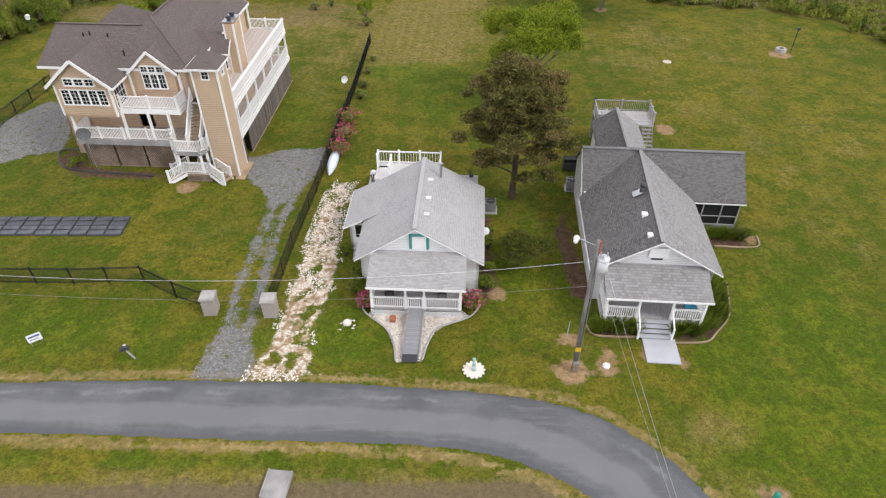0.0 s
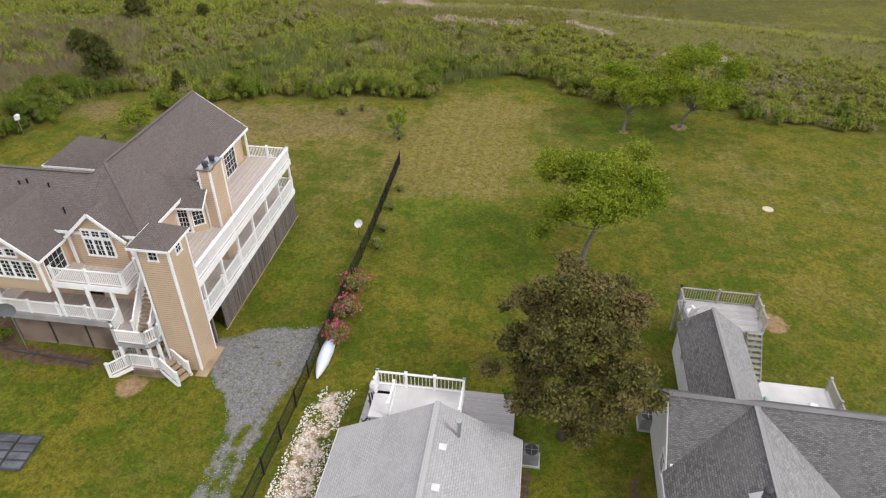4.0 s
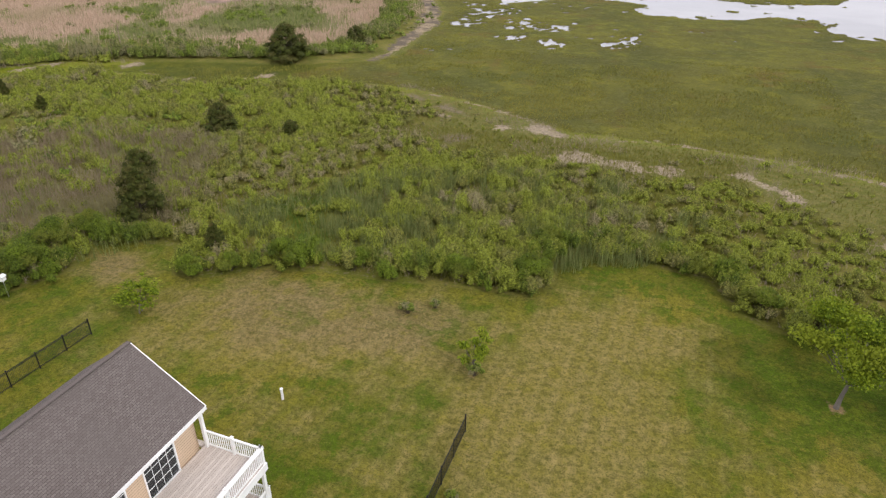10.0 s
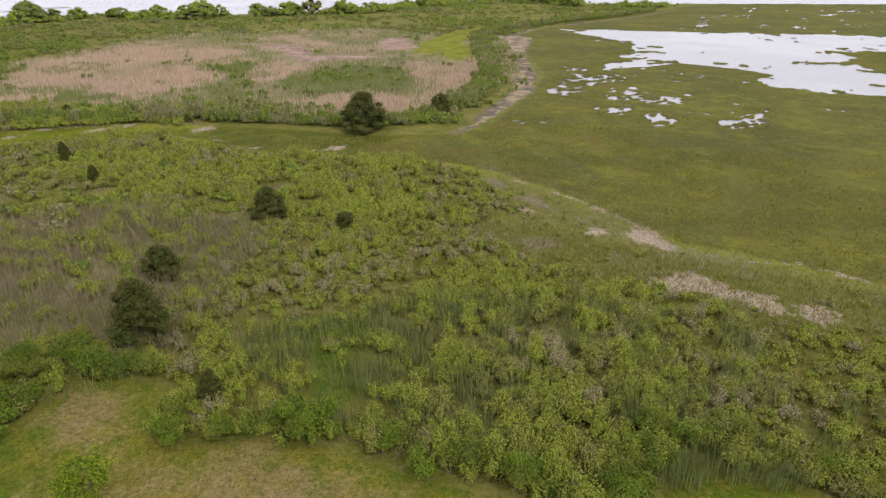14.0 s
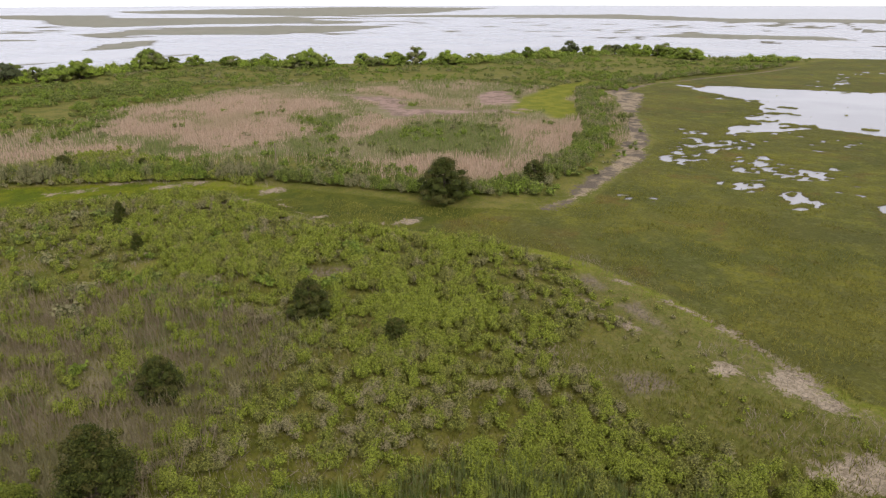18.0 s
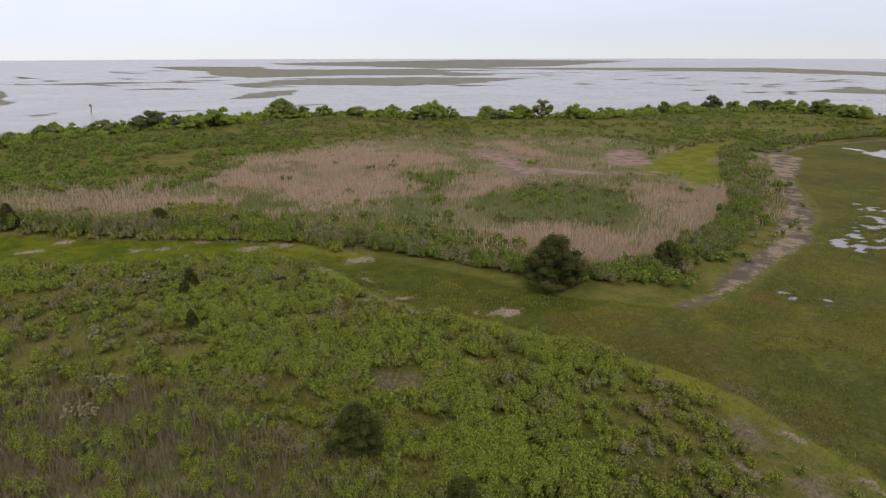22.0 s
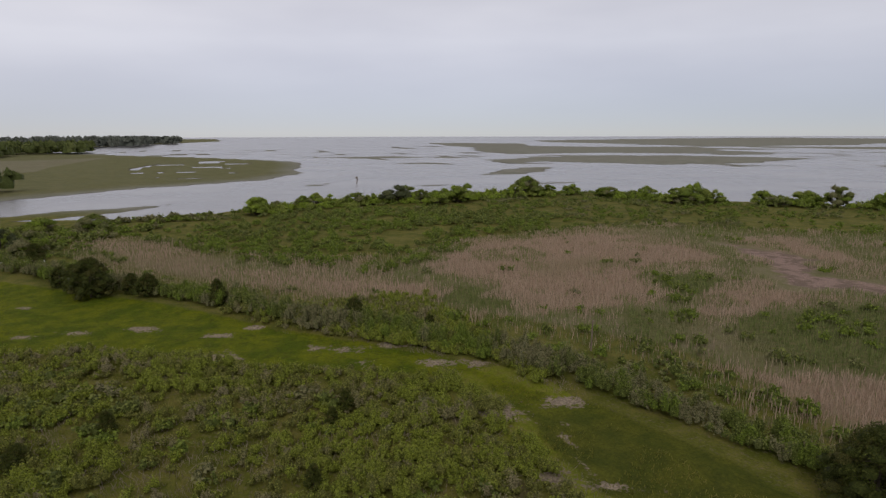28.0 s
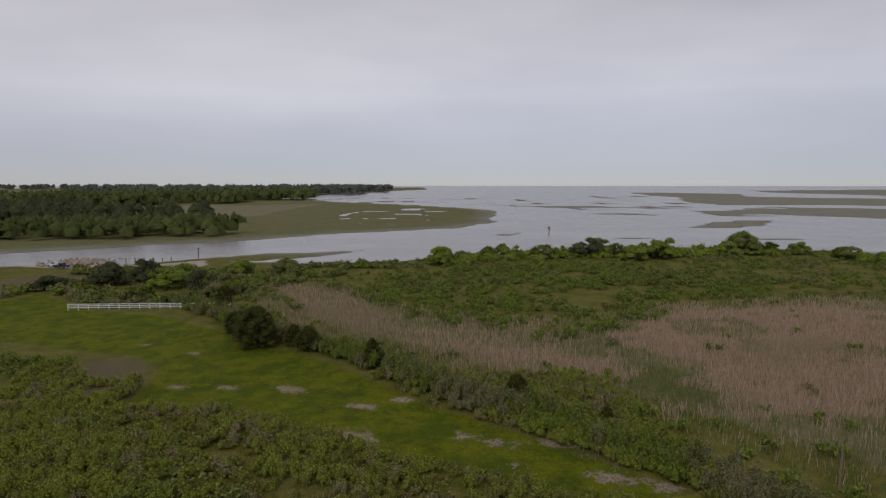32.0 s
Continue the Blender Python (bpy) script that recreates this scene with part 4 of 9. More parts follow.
def shrub_field(name, x, y, width, tall, leaves, size, material, rng, tint=None, label="", shell=0.72, category="shrubs", lobes=4, sides=5, fill=0.66):
    """Many shrubs in one mesh: each a few uneven lobes of small leaves, turned outwards and up, over a twiggy core with
    painted shade.
    """
    n = len(x)
    z, _ = heights(x, y)
    tint = rng.rand(n) if tint is None else tint
    off = rng.normal(0, 0.23, (n, lobes, 2)) * width[:, None, None]
    out = np.minimum(1, np.hypot(off[..., 0], off[..., 1]) / (0.75 * width[:, None]))
    s = width[:, None] * rng.uniform(0.19, 0.36, (n, lobes))
    hh = tall[:, None] * rng.uniform(0.72, 1.08, (n, lobes)) * (1 - 0.4 * out)
    cen = np.stack([x[:, None] + off[..., 0], y[:, None] + off[..., 1], z[:, None] + hh * 0.47], -1).reshape(-1, 3)
    rad = np.stack([s, s, hh * 0.55], -1).reshape(-1, 3)
    lt = np.clip(np.repeat(tint, lobes) + rng.normal(0, 0.07, n * lobes), 0, 1)
    area = rad[:, 0] * (rad[:, 0] + rad[:, 2])
    count = np.clip(leaves * area / area.mean(), 5, leaves * 3).astype(int)
    own = np.repeat(np.arange(n * lobes), count)
    v = rng.normal(size=(len(own), 3))
    v /= np.linalg.norm(v, axis=1)[:, None]
    v[:, 2] = np.where(v[:, 2] < -0.25, -v[:, 2] * 0.7, v[:, 2])
    lump = 1 + 0.2 * np.sin(v[:, 0] * 6 + own) * np.sin(v[:, 1] * 6 + own * 1.7)
    p = cen[own] + v * rad[own] * ((shell + (1.26 - shell) * rng.rand(len(own))) * lump)[:, None]
    p[:, 2] = np.maximum(p[:, 2], np.repeat(np.repeat(z, lobes), count) + 0.04)
    nrm = v * 0.55 + rng.normal(size=v.shape) * 0.5
    nrm[:, 2] += 0.45
    nrm /= np.linalg.norm(nrm, axis=1)[:, None]
    a = rng.normal(size=v.shape)
    a -= nrm * (a * nrm).sum(1)[:, None]
    a /= np.linalg.norm(a, axis=1)[:, None]
    b = np.cross(nrm, a)
    q = (size * rng.uniform(0.7, 1.45, len(own)))[:, None]
    leaf = np.stack([p - a * q - b * q * 0.55, p + a * q * 0.9 - b * q * 0.35, p + b * q * 1.05], 1).reshape(-1, 3)
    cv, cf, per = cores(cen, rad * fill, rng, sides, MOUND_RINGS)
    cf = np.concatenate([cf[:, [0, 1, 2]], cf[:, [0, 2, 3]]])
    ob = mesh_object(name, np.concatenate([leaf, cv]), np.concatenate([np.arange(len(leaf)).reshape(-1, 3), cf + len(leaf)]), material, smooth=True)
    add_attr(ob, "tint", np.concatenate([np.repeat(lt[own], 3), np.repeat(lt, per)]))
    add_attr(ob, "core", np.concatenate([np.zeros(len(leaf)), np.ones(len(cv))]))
    return tagged(ob, label, category, kind="stuff")


def broadleaf(name, x, y, tall, spread, seed, label, leaf=LEAF_TREE, trunk_h=0.42, leaves=2600, size=0.17, lean=0.0, stems=1, bark=BARK_GREY, group="", openness=0.55):
    """A tree with a trunk, limbs and a crown of many small leaf sprays in uneven lobes."""
    rng = np.random.RandomState(seed)
    z0 = height_at(x, y)
    top = new(name)
    top.location = (x, y, z0)
    r0 = 0.021 * tall
    groups, lobes = [], []
    for s in range(stems):
        off = rng.uniform(-0.25, 0.25, 2) * (stems > 1)
        bend = rng.uniform(-0.3, 0.3, 2) + np.array([lean, 0])
        th = tall * trunk_h
        line = [(off[0], off[1], -0.1), (off[0] + bend[0] * 0.3, off[1] + bend[1] * 0.3, th * 0.5), (off[0] + bend[0], off[1] + bend[1], th), (off[0] + bend[0] * 1.5, off[1] + bend[1] * 1.5, tall * 0.72)]
        groups.append(tube(line, [r0 * 1.25, r0 * 0.85, r0 * 0.7, r0 * 0.3]))
        for k in range(8):
            a = 2 * math.pi * (k + rng.rand() * 0.7) / 8
            reach = spread * rng.uniform(0.22, 0.42)
            b = Vector((off[0] + bend[0], off[1] + bend[1], th * rng.uniform(0.85, 1.0)))
            e = Vector((b.x + math.cos(a) * reach, b.y + math.sin(a) * reach, tall * rng.uniform(0.52, 0.86)))
            m = b.lerp(e, 0.5) + Vector((0, 0, -0.04 * tall))
            groups.append(tube([b, m, e], [r0 * 0.42, r0 * 0.28, r0 * 0.1], 5))
            lobes.append((e, spread * rng.uniform(0.13, 0.2)))
            for q in range(3):
                w = e + Vector((rng.uniform(-1, 1), rng.uniform(-1, 1), rng.uniform(-0.6, 0.6))) * spread * 0.17
                groups.append(tube([m, w], [r0 * 0.16, r0 * 0.06], 4))
                lobes.append((w, spread * rng.uniform(0.09, 0.17)))
    lobes.append((Vector((lean * 1.5, 0, tall * 0.86)), spread * 0.16))
    v, f = join(groups)
    mesh_object("trunk", v, f, bark, top, smooth=True)
    tot = sum(r * r for _, r in lobes)
    pts = [puff(c, (r, r, r * 0.85), int(leaves * r * r / tot) + 4, rng, openness) for c, r in lobes]
    tints = [rng.rand() for _ in pts]
    foliage("crown", np.concatenate(pts), np.concatenate([np.full(len(p), t) for p, t in zip(pts, tints)]), size, [c for c, _ in lobes], [(r, r, r * 0.7) for _, r in lobes], tints, leaf, rng, top, 0.42, 6, COARSE_RINGS, up=0.5)
    return tagged(top, label, "tree", group=group)


def shore_tree(name, x, y, tall, spread, seed, label, leaf, leaves=800, size=0.42, group=""):
    """A low wind-shaped tree: short trunks, lobes from near the ground to an uneven top."""
    rng = np.random.RandomState(seed)
    top = new(name)
    top.location = (x, y, height_at(x, y))
    groups, pts, cen, rad, tints = [], [], [], [], []
    n = 22
    for k in range(n):
        a, r = rng.uniform(0, 6.28), spread * 0.42 * math.sqrt(rng.rand())
        cap = 1 - (r / (spread * 0.5)) ** 2
        e = (math.cos(a) * r, math.sin(a) * r, tall * (0.14 + (0.70 * cap) * (rng.uniform(0.1, 1.1) if k > 6 else 1.0)))
        groups.append(tube([(math.cos(a) * 0.2, math.sin(a) * 0.2, -0.1), (e[0] * 0.5, e[1] * 0.5, e[2] * 0.55), e], [0.024 * tall, 0.016 * tall, 0.006 * tall], 5))
        s = spread * rng.uniform(0.10, 0.2)
        rr = (s, s, max(tall * rng.uniform(0.12, 0.22), s * 0.6))
        pts.append(puff(e, rr, leaves // n, rng, 0.75))
        cen.append(e)
        rad.append(rr)
        tints.append(rng.rand())
    v, f = join(groups)
    mesh_object("trunk", v, f, BARK, top, smooth=True)
    foliage("crown", np.concatenate(pts), np.concatenate([np.full(len(p), t) for p, t in zip(pts, tints)]), size, cen, rad, tints, leaf, rng, top, 0.82, 6, COARSE_RINGS)
    return tagged(top, label, "tree", group=group)


def cedar(name, x, y, tall, width, seed, label, leaves=1500, size=0.16, leaf=LEAF_CEDAR, group="", flatness=0.0, tufts=46, low=0.04, fill=0.8, spread=0.25, reach=(0.45, 0.95)):
    """A dense dark evergreen: short trunk, cone of tufts with an uneven outline."""
    rng = np.random.RandomState(seed)
    top = new(name)
    top.location = (x, y, height_at(x, y))
    v, f = tube([(0, 0, -0.1), (0.05, 0, tall * 0.5), (0, 0.04, tall * 0.93)], [0.028 * tall, 0.018 * tall, 0.006 * tall])
    groups = [(v, f)]
    pts, cen, rad, tints = [], [], [], []
    for k in range(tufts):
        h = low + (0.97 - low) * (k + 0.5) / tufts
        prof = (1 - h) ** 0.62 * (0.55 + 0.45 * min(1, h / 0.22)) + 0.03
        prof = prof * (1 - flatness) + flatness * math.sqrt(max(0.02, 1 - (2 * h - 0.9) ** 2)) * 0.95
        a = k * 2.4 + rng.rand()
        r = width * 0.5 * prof * rng.uniform(*reach)
        s = width * 0.5 * (0.13 + spread * prof)
        e = (math.cos(a) * r, math.sin(a) * r, h * tall)
        if k % 3 == 0 or fill < 0.3:
            groups.append(tube([(0, 0, max(0.1, h * tall - 0.05 * tall)), e], [0.009 * tall, 0.003 * tall], 4))
        rr = (s, s, min(s * 0.9, tall * 0.14))
        pts.append(puff(e, rr, leaves // tufts, rng, 0.6))
        cen.append(e)
        rad.append(rr)
        tints.append(rng.rand() * 0.9)
    v, f = join(groups)
    mesh_object("trunk", v, f, BARK, top, smooth=True)
    foliage("crown", np.concatenate(pts), np.concatenate([np.full(len(p), t) for p, t in zip(pts, tints)]), size, cen, rad, tints, leaf, rng, top, fill)
    return tagged(top, label, "tree", group=group)


def pine(x, y, tall, spread, seed, label):
    """An old pine: bare lower trunk, rising limbs, and flat uneven pads of needles with gaps between them."""
    rng = np.random.RandomState(seed)
    top = new("pine_tree")
    top.location = (x, y, height_at(x, y))
    stem = [(0, 0, -0.1), (0.12, 0.05, tall * 0.3), (0.0, 0.15, tall * 0.6), (-0.1, 0.1, tall * 0.95)]
    groups = [tube(stem, [0.30, 0.24, 0.17, 0.05], 9)]
    pts, cen, rad, tints = [], [], [], []
    for k in range(40):
        h = 0.22 + 0.74 * (k / 39) ** 0.8
        prof = min(1.0, 0.62 + (h - 0.22) * 1.1) if h < 0.55 else max(0.12, 1.0 - ((h - 0.55) / 0.47) ** 1.7)
        a = k * 2.4 + rng.uniform(-0.5, 0.5)
        reach = spread * 0.5 * prof * rng.uniform(0.6, 1.05)
        b = Vector((0.05, 0.1, tall * (h - 0.06)))
        e = Vector((math.cos(a) * reach, math.sin(a) * reach, tall * h + rng.uniform(-0.3, 0.5)))
        groups.append(tube([b, b.lerp(e, 0.55) + Vector((0, 0, -0.15)), e], [0.09 * (1.15 - h), 0.06 * (1.15 - h), 0.02], 5))
        for q in range(8 if h > 0.4 else 4):
            p = b.lerp(e, rng.uniform(0.5, 1.08)) + Vector((rng.normal(0, 0.45), rng.normal(0, 0.45), rng.normal(0.15, 0.22)))
            r = rng.uniform(0.45, 0.95)
            rr = (r, r, r * rng.uniform(0.5, 0.75))
            pts.append(puff(p, rr, int(240 * r * r) + 40, rng, 0.35))
            cen.append(p)
            rad.append(rr)
            tints.append(rng.rand() * 0.95)
    v, f = join(groups)
    mesh_object("trunk", v, f, BARK, top, smooth=True)
    foliage("crown", np.concatenate(pts), np.concatenate([np.full(len(p), t) for p, t in zip(pts, tints)]), 0.082, cen, rad, tints, LEAF_PINE, rng, top, 0.55, 6, COARSE_RINGS, up=0.55)
    return tagged(top, label, "tree")


def bush(name, x, y, tall, width, seed, label, leaf=LEAF_BUSH, leaves=420, size=0.13, group="", category="bush"):
    """One rounded shrub: stems under several lobes of leaf sprays."""
    rng = np.random.RandomState(seed)
    top = new(name)
    top.location = (x, y, height_at(x, y))
    groups, pts, cen, rad, tints = [], [], [], [], []
    n = 11
    for k in range(n):
        a = 2 * math.pi * (k + rng.rand()) / n * 2
        r = width * rng.uniform(0.05, 0.36)
        e = (math.cos(a) * r, math.sin(a) * r, tall * (0.30 + 0.42 * (1 - r / (width * 0.42)) * rng.uniform(0.5, 1.1) + 0.12 * rng.rand()))
        groups.append(tube([(math.cos(a) * 0.06, math.sin(a) * 0.06, -0.05), e], [0.03, 0.012], 4))
        s = width * rng.uniform(0.13, 0.22)
        rr = (s, s, tall * rng.uniform(0.16, 0.26))
        pts.append(puff(e, rr, leaves // n, rng, 0.75))
        cen.append(e)
        rad.append(rr)
        tints.append(rng.rand())
    c = np.concatenate(pts)
    c[:, 2] = np.maximum(c[:, 2], 0.06)
    v, f = join(groups)
    mesh_object("stems", v, f, BARK, top)
    foliage("leaves", c, np.concatenate([np.full(len(p), t) for p, t in zip(pts, tints)]), size, cen, rad, tints, leaf, rng, top, 0.62)
    return tagged(top, label, category, group=group)


def wild(x, y):
    """Signed room that is left for shrubs: off the lawn, the wet ground, the reeds and the sand."""
    _, d = heights(x, y)
    return d


def make_shrubland():
    rng = np.random.RandomState(5)
    # low dense shrubs between lawn and meadow
    x, y = scatter(lambda a, b: np.ones(len(a), bool), (-185, 75, 60, 150), 62000, rng)
    d = wild(x, y)
    keep = (d["lawn"] < -0.5) & (d["meadow"] < -0.8) & (d["marsh"] < -2.0) & (d["sand"] < -0.6) & (d["wrack"] < -0.3) & (d["shore"] > 5) & ((d["hollow"] + (fbm(x, y, 4, 3, 33) - 0.5) * 14 < 0.5) | (rng.rand(len(x)) < 0.22))
    keep &= (x > -150) | (y < 0.9 * (x + 230))
    dens = 0.62 + 0.38 * smooth(fbm(x, y, 7, 3, 21), 0.34, 0.50)
    rim = smooth(x - (-22) + (y - 118) * 0.9, -4, 22)
    # open grassy glades, low grass by the marsh, and fewer shrubs in the reeds
    dens *= np.where(d["reeds"] > -1, 0.26, 1) * np.where(d["green"] > 0, 0.75, 1) * np.where(np.hypot((x + 152) / 13, (y - 70) / 9) < 1, 0.4, 1) * np.where(d["glade"] + (fbm(x, y, 6, 2, 34) - 0.5) * 12 > 0, 0.34, 1) * np.where(d["low"] + (fbm(x, y, 5, 2, 35) - 0.5) * 3 > 0.5, 0.12, 1)
    keep &= rng.rand(len(x)) < dens * 0.40
    x, y, rim, in_reeds, in_low = x[keep], y[keep], rim[keep], d["reeds"][keep] > -1, d["low"][keep] > 0
    edge = signed(x, y, LAWN)
    big = smooth(fbm(x, y, 14, 2, 22), 0.45, 0.7)
    w = (rng.uniform(0.95, 1.75, len(x)) + 1.1 * big * rng.rand(len(x)) ** 1.5) * (1 - 0.25 * rim) * np.where(in_low, 0.6, 1)
    h = w * rng.uniform(0.70, 1.15, len(x)) * (1 - 0.2 * rim) + 0.35 * smooth(edge, -5, -1.5)
    # kinds of shrub in drifts: fresh yellow-green, olive, and grey twiggy ones
    tint = np.clip(fbm(x, y, 9, 3, 23) * 1.2 - 0.32 + rng.normal(0, 0.30, len(x)), 0, 1)
    tint = np.where(in_reeds, rng.uniform(0, 0.35, len(x)), tint)
    front, far = (x > -80) & (y < 124), x <= -112
    near = ~front & ~far
    shrub_field("shrubland", x[front], y[front], w[front], h[front], 46, 0.054, LEAF_SHRUB, rng, tint[front], "dense low green marsh shrubs behind the lawn")
    shrub_field("shrubland", x[near], y[near], w[near], h[near], 30, 0.068, LEAF_SHRUB, rng, tint[near], "dense low green marsh shrubs behind the lawn", sides=5)
    shrub_field("shrubland", x[far], y[far], w[far] * 1.15, h[far] * 1.1, 24, 0.085, LEAF_SHRUB, rng, tint[far], "low olive shrubs beside the wet meadow", lobes=3, sides=5)
    # grass and straw between them
    x, y = scatter(lambda p, q: (signed(p, q, LAWN) < -0.8) & (signed(p, q, MEADOW) < 1) & (signed(p, q, MARSH) < 2.5), (-150, 70, 76, 152), 120000, rng)
    straw = fbm(x, y, 5, 3, 25) > 0.56
    blades("dead_brush", x[straw], y[straw], rng.uniform(0.2, 0.7, straw.sum()), 0.05, TWIG_LEAF, rng, "grey dead twigs and straw between the shrubs", 0.55)
    green = ~straw & (rng.rand(len(x)) < 0.75)
    blades("rough_grass", x[green], y[green], rng.uniform(0.12, 0.42, green.sum()), 0.07, LEAF_GRASS, rng, "rough yellow-green grass under the shrubs", 0.5)
    x, y = scatter(lambda p, q: (signed(p, q, LAWN) < -0.8) & (signed(p, q, MARSH) < 1), (-80, 12, 88, 130), 50000, rng)
    blades("tall_grass", x, y, rng.uniform(0.25, 0.6, len(x)), 0.05, LEAF_GRASS, rng, "tall yellow-green grass between the shrubs", 0.45)
    x, y = scatter(lambda p, q: np.maximum(signed(p, q, MARSH), signed(p, q, MEADOW)) > 0.5, (-110, 30, 118, 185), 70000, rng)
    keep = fbm(x, y, 6, 3, 27) > 0.44
    x, y = x[keep], y[keep]
    blades("marsh_grass", x, y, rng.uniform(0.12, 0.32, len(x)), 0.09, LEAF_MARSH, rng, "short olive salt grass on the marsh", 0.6)
    x, y = scatter(lambda p, q: (signed(p, q, MARSH) > 1) & (heights(p, q)[0] > -0.40) & (np.maximum.reduce([signed(p, q, w) for w in PUDDLES + [POND]]) + (fbm(p, q, 6, 3, 29) - 0.5) * 16 > -2), (-66, 40, 178, 330), 42000, rng)
    blades("marsh_tufts", x, y, rng.uniform(0.10, 0.26, len(x)), 0.12, LEAF_MARSH, rng, "olive tufts of salt grass round the pools", 0.5)
    x, y = scatter(lambda p, q: signed(p, q, LUSH_HOLLOW) + (fbm(p, q, 4, 3, 33) - 0.5) * 16 > 0, (-50, -16, 84, 114), 9000, rng)
    blades("lush_grass", x, y, rng.uniform(0.2, 0.6, len(x)), 0.06, LEAF_LUSH, rng, "lush bright green grass in a wet hollow", 0.5)
    # bigger bushes along the lawn's edge
    x, y = scatter(lambda a, b: (signed(a, b, LAWN) < 0.1) & (signed(a, b, LAWN) > -3.2), (-62, 62, 60, 106), 2600, rng)
    keep = (rng.rand(len(x)) < 0.46) & (signed(x, y, LUSH_HOLLOW) < -1)
    x, y = x[keep], y[keep]
    w = rng.uniform(1.2, 2.4, len(x))
    shrub_field("lawn_edge_bushes", x, y, w, w * rng.uniform(0.95, 1.4, len(x)), 120, 0.058, LEAF_BUSH, rng, None, "thick bright green bushes along the mown edge", lobes=5)
    # hedge band behind the wet meadow
    line = [(-215, 62), (-200, 75), (-183, 89), (-166, 106), (-154, 116), (-138, 128), (-127, 139), (-119, 145.5), (-107, 153), (-95, 158), (-81, 162), (-73, 165), (-65, 170), (-63.5, 182), (-66, 202), (-73, 228), (-85, 252), (-101, 284), (-111, 304), (-108, 334), (-96, 372), (-82, 410), (-72, 450)]
    px, py = [], []
    for (ax, ay), (bx, by) in zip(line, line[1:]):
        n = int(math.hypot(bx - ax, by - ay) * 4.2)
        t = rng.rand(n)
        wide = 3.0
        nx, ny = -(by - ay), bx - ax
        s = math.hypot(nx, ny)
        o = rng.uniform(-1, 1, n) * wide
        px.append(ax + (bx - ax) * t + nx / s * o)
        py.append(ay + (by - ay) * t + ny / s * o)
    x, y = np.concatenate(px), np.concatenate(py)
    w = rng.uniform(1.1, 2.4, len(x))
    h = w * rng.uniform(0.6, 1.0, len(x)) * (1.3 + 1.1 * fbm(x, y, 12, 2, 31)) * np.where(y > 158, 0.72, 1.0)
    tint = np.clip(fbm(x, y, 9, 2, 32) * 1.6 - 0.3 + rng.normal(0, 0.25, len(x)), 0, 1)
    shrub_field("hedge_band", x, y, w, h, 44, 0.085, LEAF_HEDGE, rng, tint, "long band of dark green shrubs beside the wet meadow", sides=5)
    # shrubs of the peninsula beyond
    x, y = scatter(lambda a, b: np.ones(len(a), bool), (-335, 20, 10, 500), 36000, rng)
    d = wild(x, y)
    beyond = (d["shore"] > 7) & (d["marsh"] < -2) & (d["meadow"] < -7) & (d["ramp"] < -2) & (signed(x, y, PENINSULA) > 5) & (d["flat"] < 0) & (np.hypot((x + 250) / 14, (y - 12) / 16) > 1)
    side = np.array([(b - 60) > -0.74 * (a + 215) if a < -57 else b > 215 for a, b in zip(x, y)])
    dens = np.where(d["reeds"] > -2, 0.16 * (fbm(x, y, 12, 2, 42) > 0.52), 0.15 + 0.75 * smooth(fbm(x, y, 16, 3, 41), 0.40, 0.56))
    dens = np.where((d["patch"] > 0) & (y > 177), 0.5, dens)
    dens = np.where(d["tan"] > 0, 0.025, dens)
    dens = np.where(d["dense"] + (fbm(x, y, 12, 2, 46) - 0.5) * 16 > 0, 1.0 - 0.8 * (fbm(x, y, 15, 2, 47) > 0.62), dens)
    keep = beyond & side & (d["pink"] < 0) & (rng.rand(len(x)) < dens * 0.52)
    x, y, dense = x[keep], y[keep], d["dense"][keep] > -4
    w = rng.uniform(1.4, 3.3, len(x)) + 0.5 * dense
    h = w * rng.uniform(0.42, 0.72, len(x))
    tint = np.clip(fbm(x, y, 20, 3, 43) * 1.5 - 0.4 + rng.normal(0, 0.18, len(x)), 0, np.where(dense, 0.5, 1))
    shrub_field("peninsula_shrubs", x, y, w, h * 1.1, 17, 0.18, LEAF_HEDGE, rng, tint, "low green shrubs covering the peninsula", lobes=3, sides=5)
    # bushes between the white fence and the landing
    x, y = scatter(lambda a, b: np.ones(len(a), bool), (-292, -209, 6, 118), 1300, rng)
    d = wild(x, y)
    keep = (d["shore"] > 6) & (d["ramp"] < -3) & (d["meadow"] < -3) & (np.hypot((x + 252) / 15, (y - 10) / 14) > 1) & (fbm(x, y, 18, 2, 45) > 0.40) & ((y - 60) < -0.74 * (x + 215) + 4)
    x, y = x[keep], y[keep]
    w = rng.uniform(2.0, 4.6, len(x))
    shrub_field("landing_bushes", x, y, w, w * rng.uniform(0.45, 0.75, len(x)), 20, 0.3, LEAF_HEDGE, rng, None, "dense green bushes between the meadow and the landing", sides=5)
    # taller thicket under the trees of the outer shore
    line = [(-292, 131), (-304, 156), (-312, 190), (-308, 215), (-318, 258), (-312, 284), (-290, 296), (-262, 308), (-246, 333), (-229, 356), (-208, 372), (-203, 417), (-190, 452), (-165, 478), (-140, 477), (-116, 464), (-96, 470), (-70, 480)]
    px, py = [], []
    for (ax, ay), (bx, by) in zip(line, line[1:]):
        n = int(math.hypot(bx - ax, by - ay) * 1.5)
        t = rng.rand(n)
        o = rng.normal(0, 4.5, n)
        px.append(ax + (bx - ax) * t + o)
        py.append(ay + (by - ay) * t + rng.normal(0, 3.0, n))
    x, y = np.concatenate(px), np.concatenate(py)
    keep = (heights(x, y)[1]["shore"] > 5) & (fbm(x, y, 26, 2, 44) > 0.36)
    x, y = x[keep], y[keep]
    w = rng.uniform(3.0, 6.5, len(x))
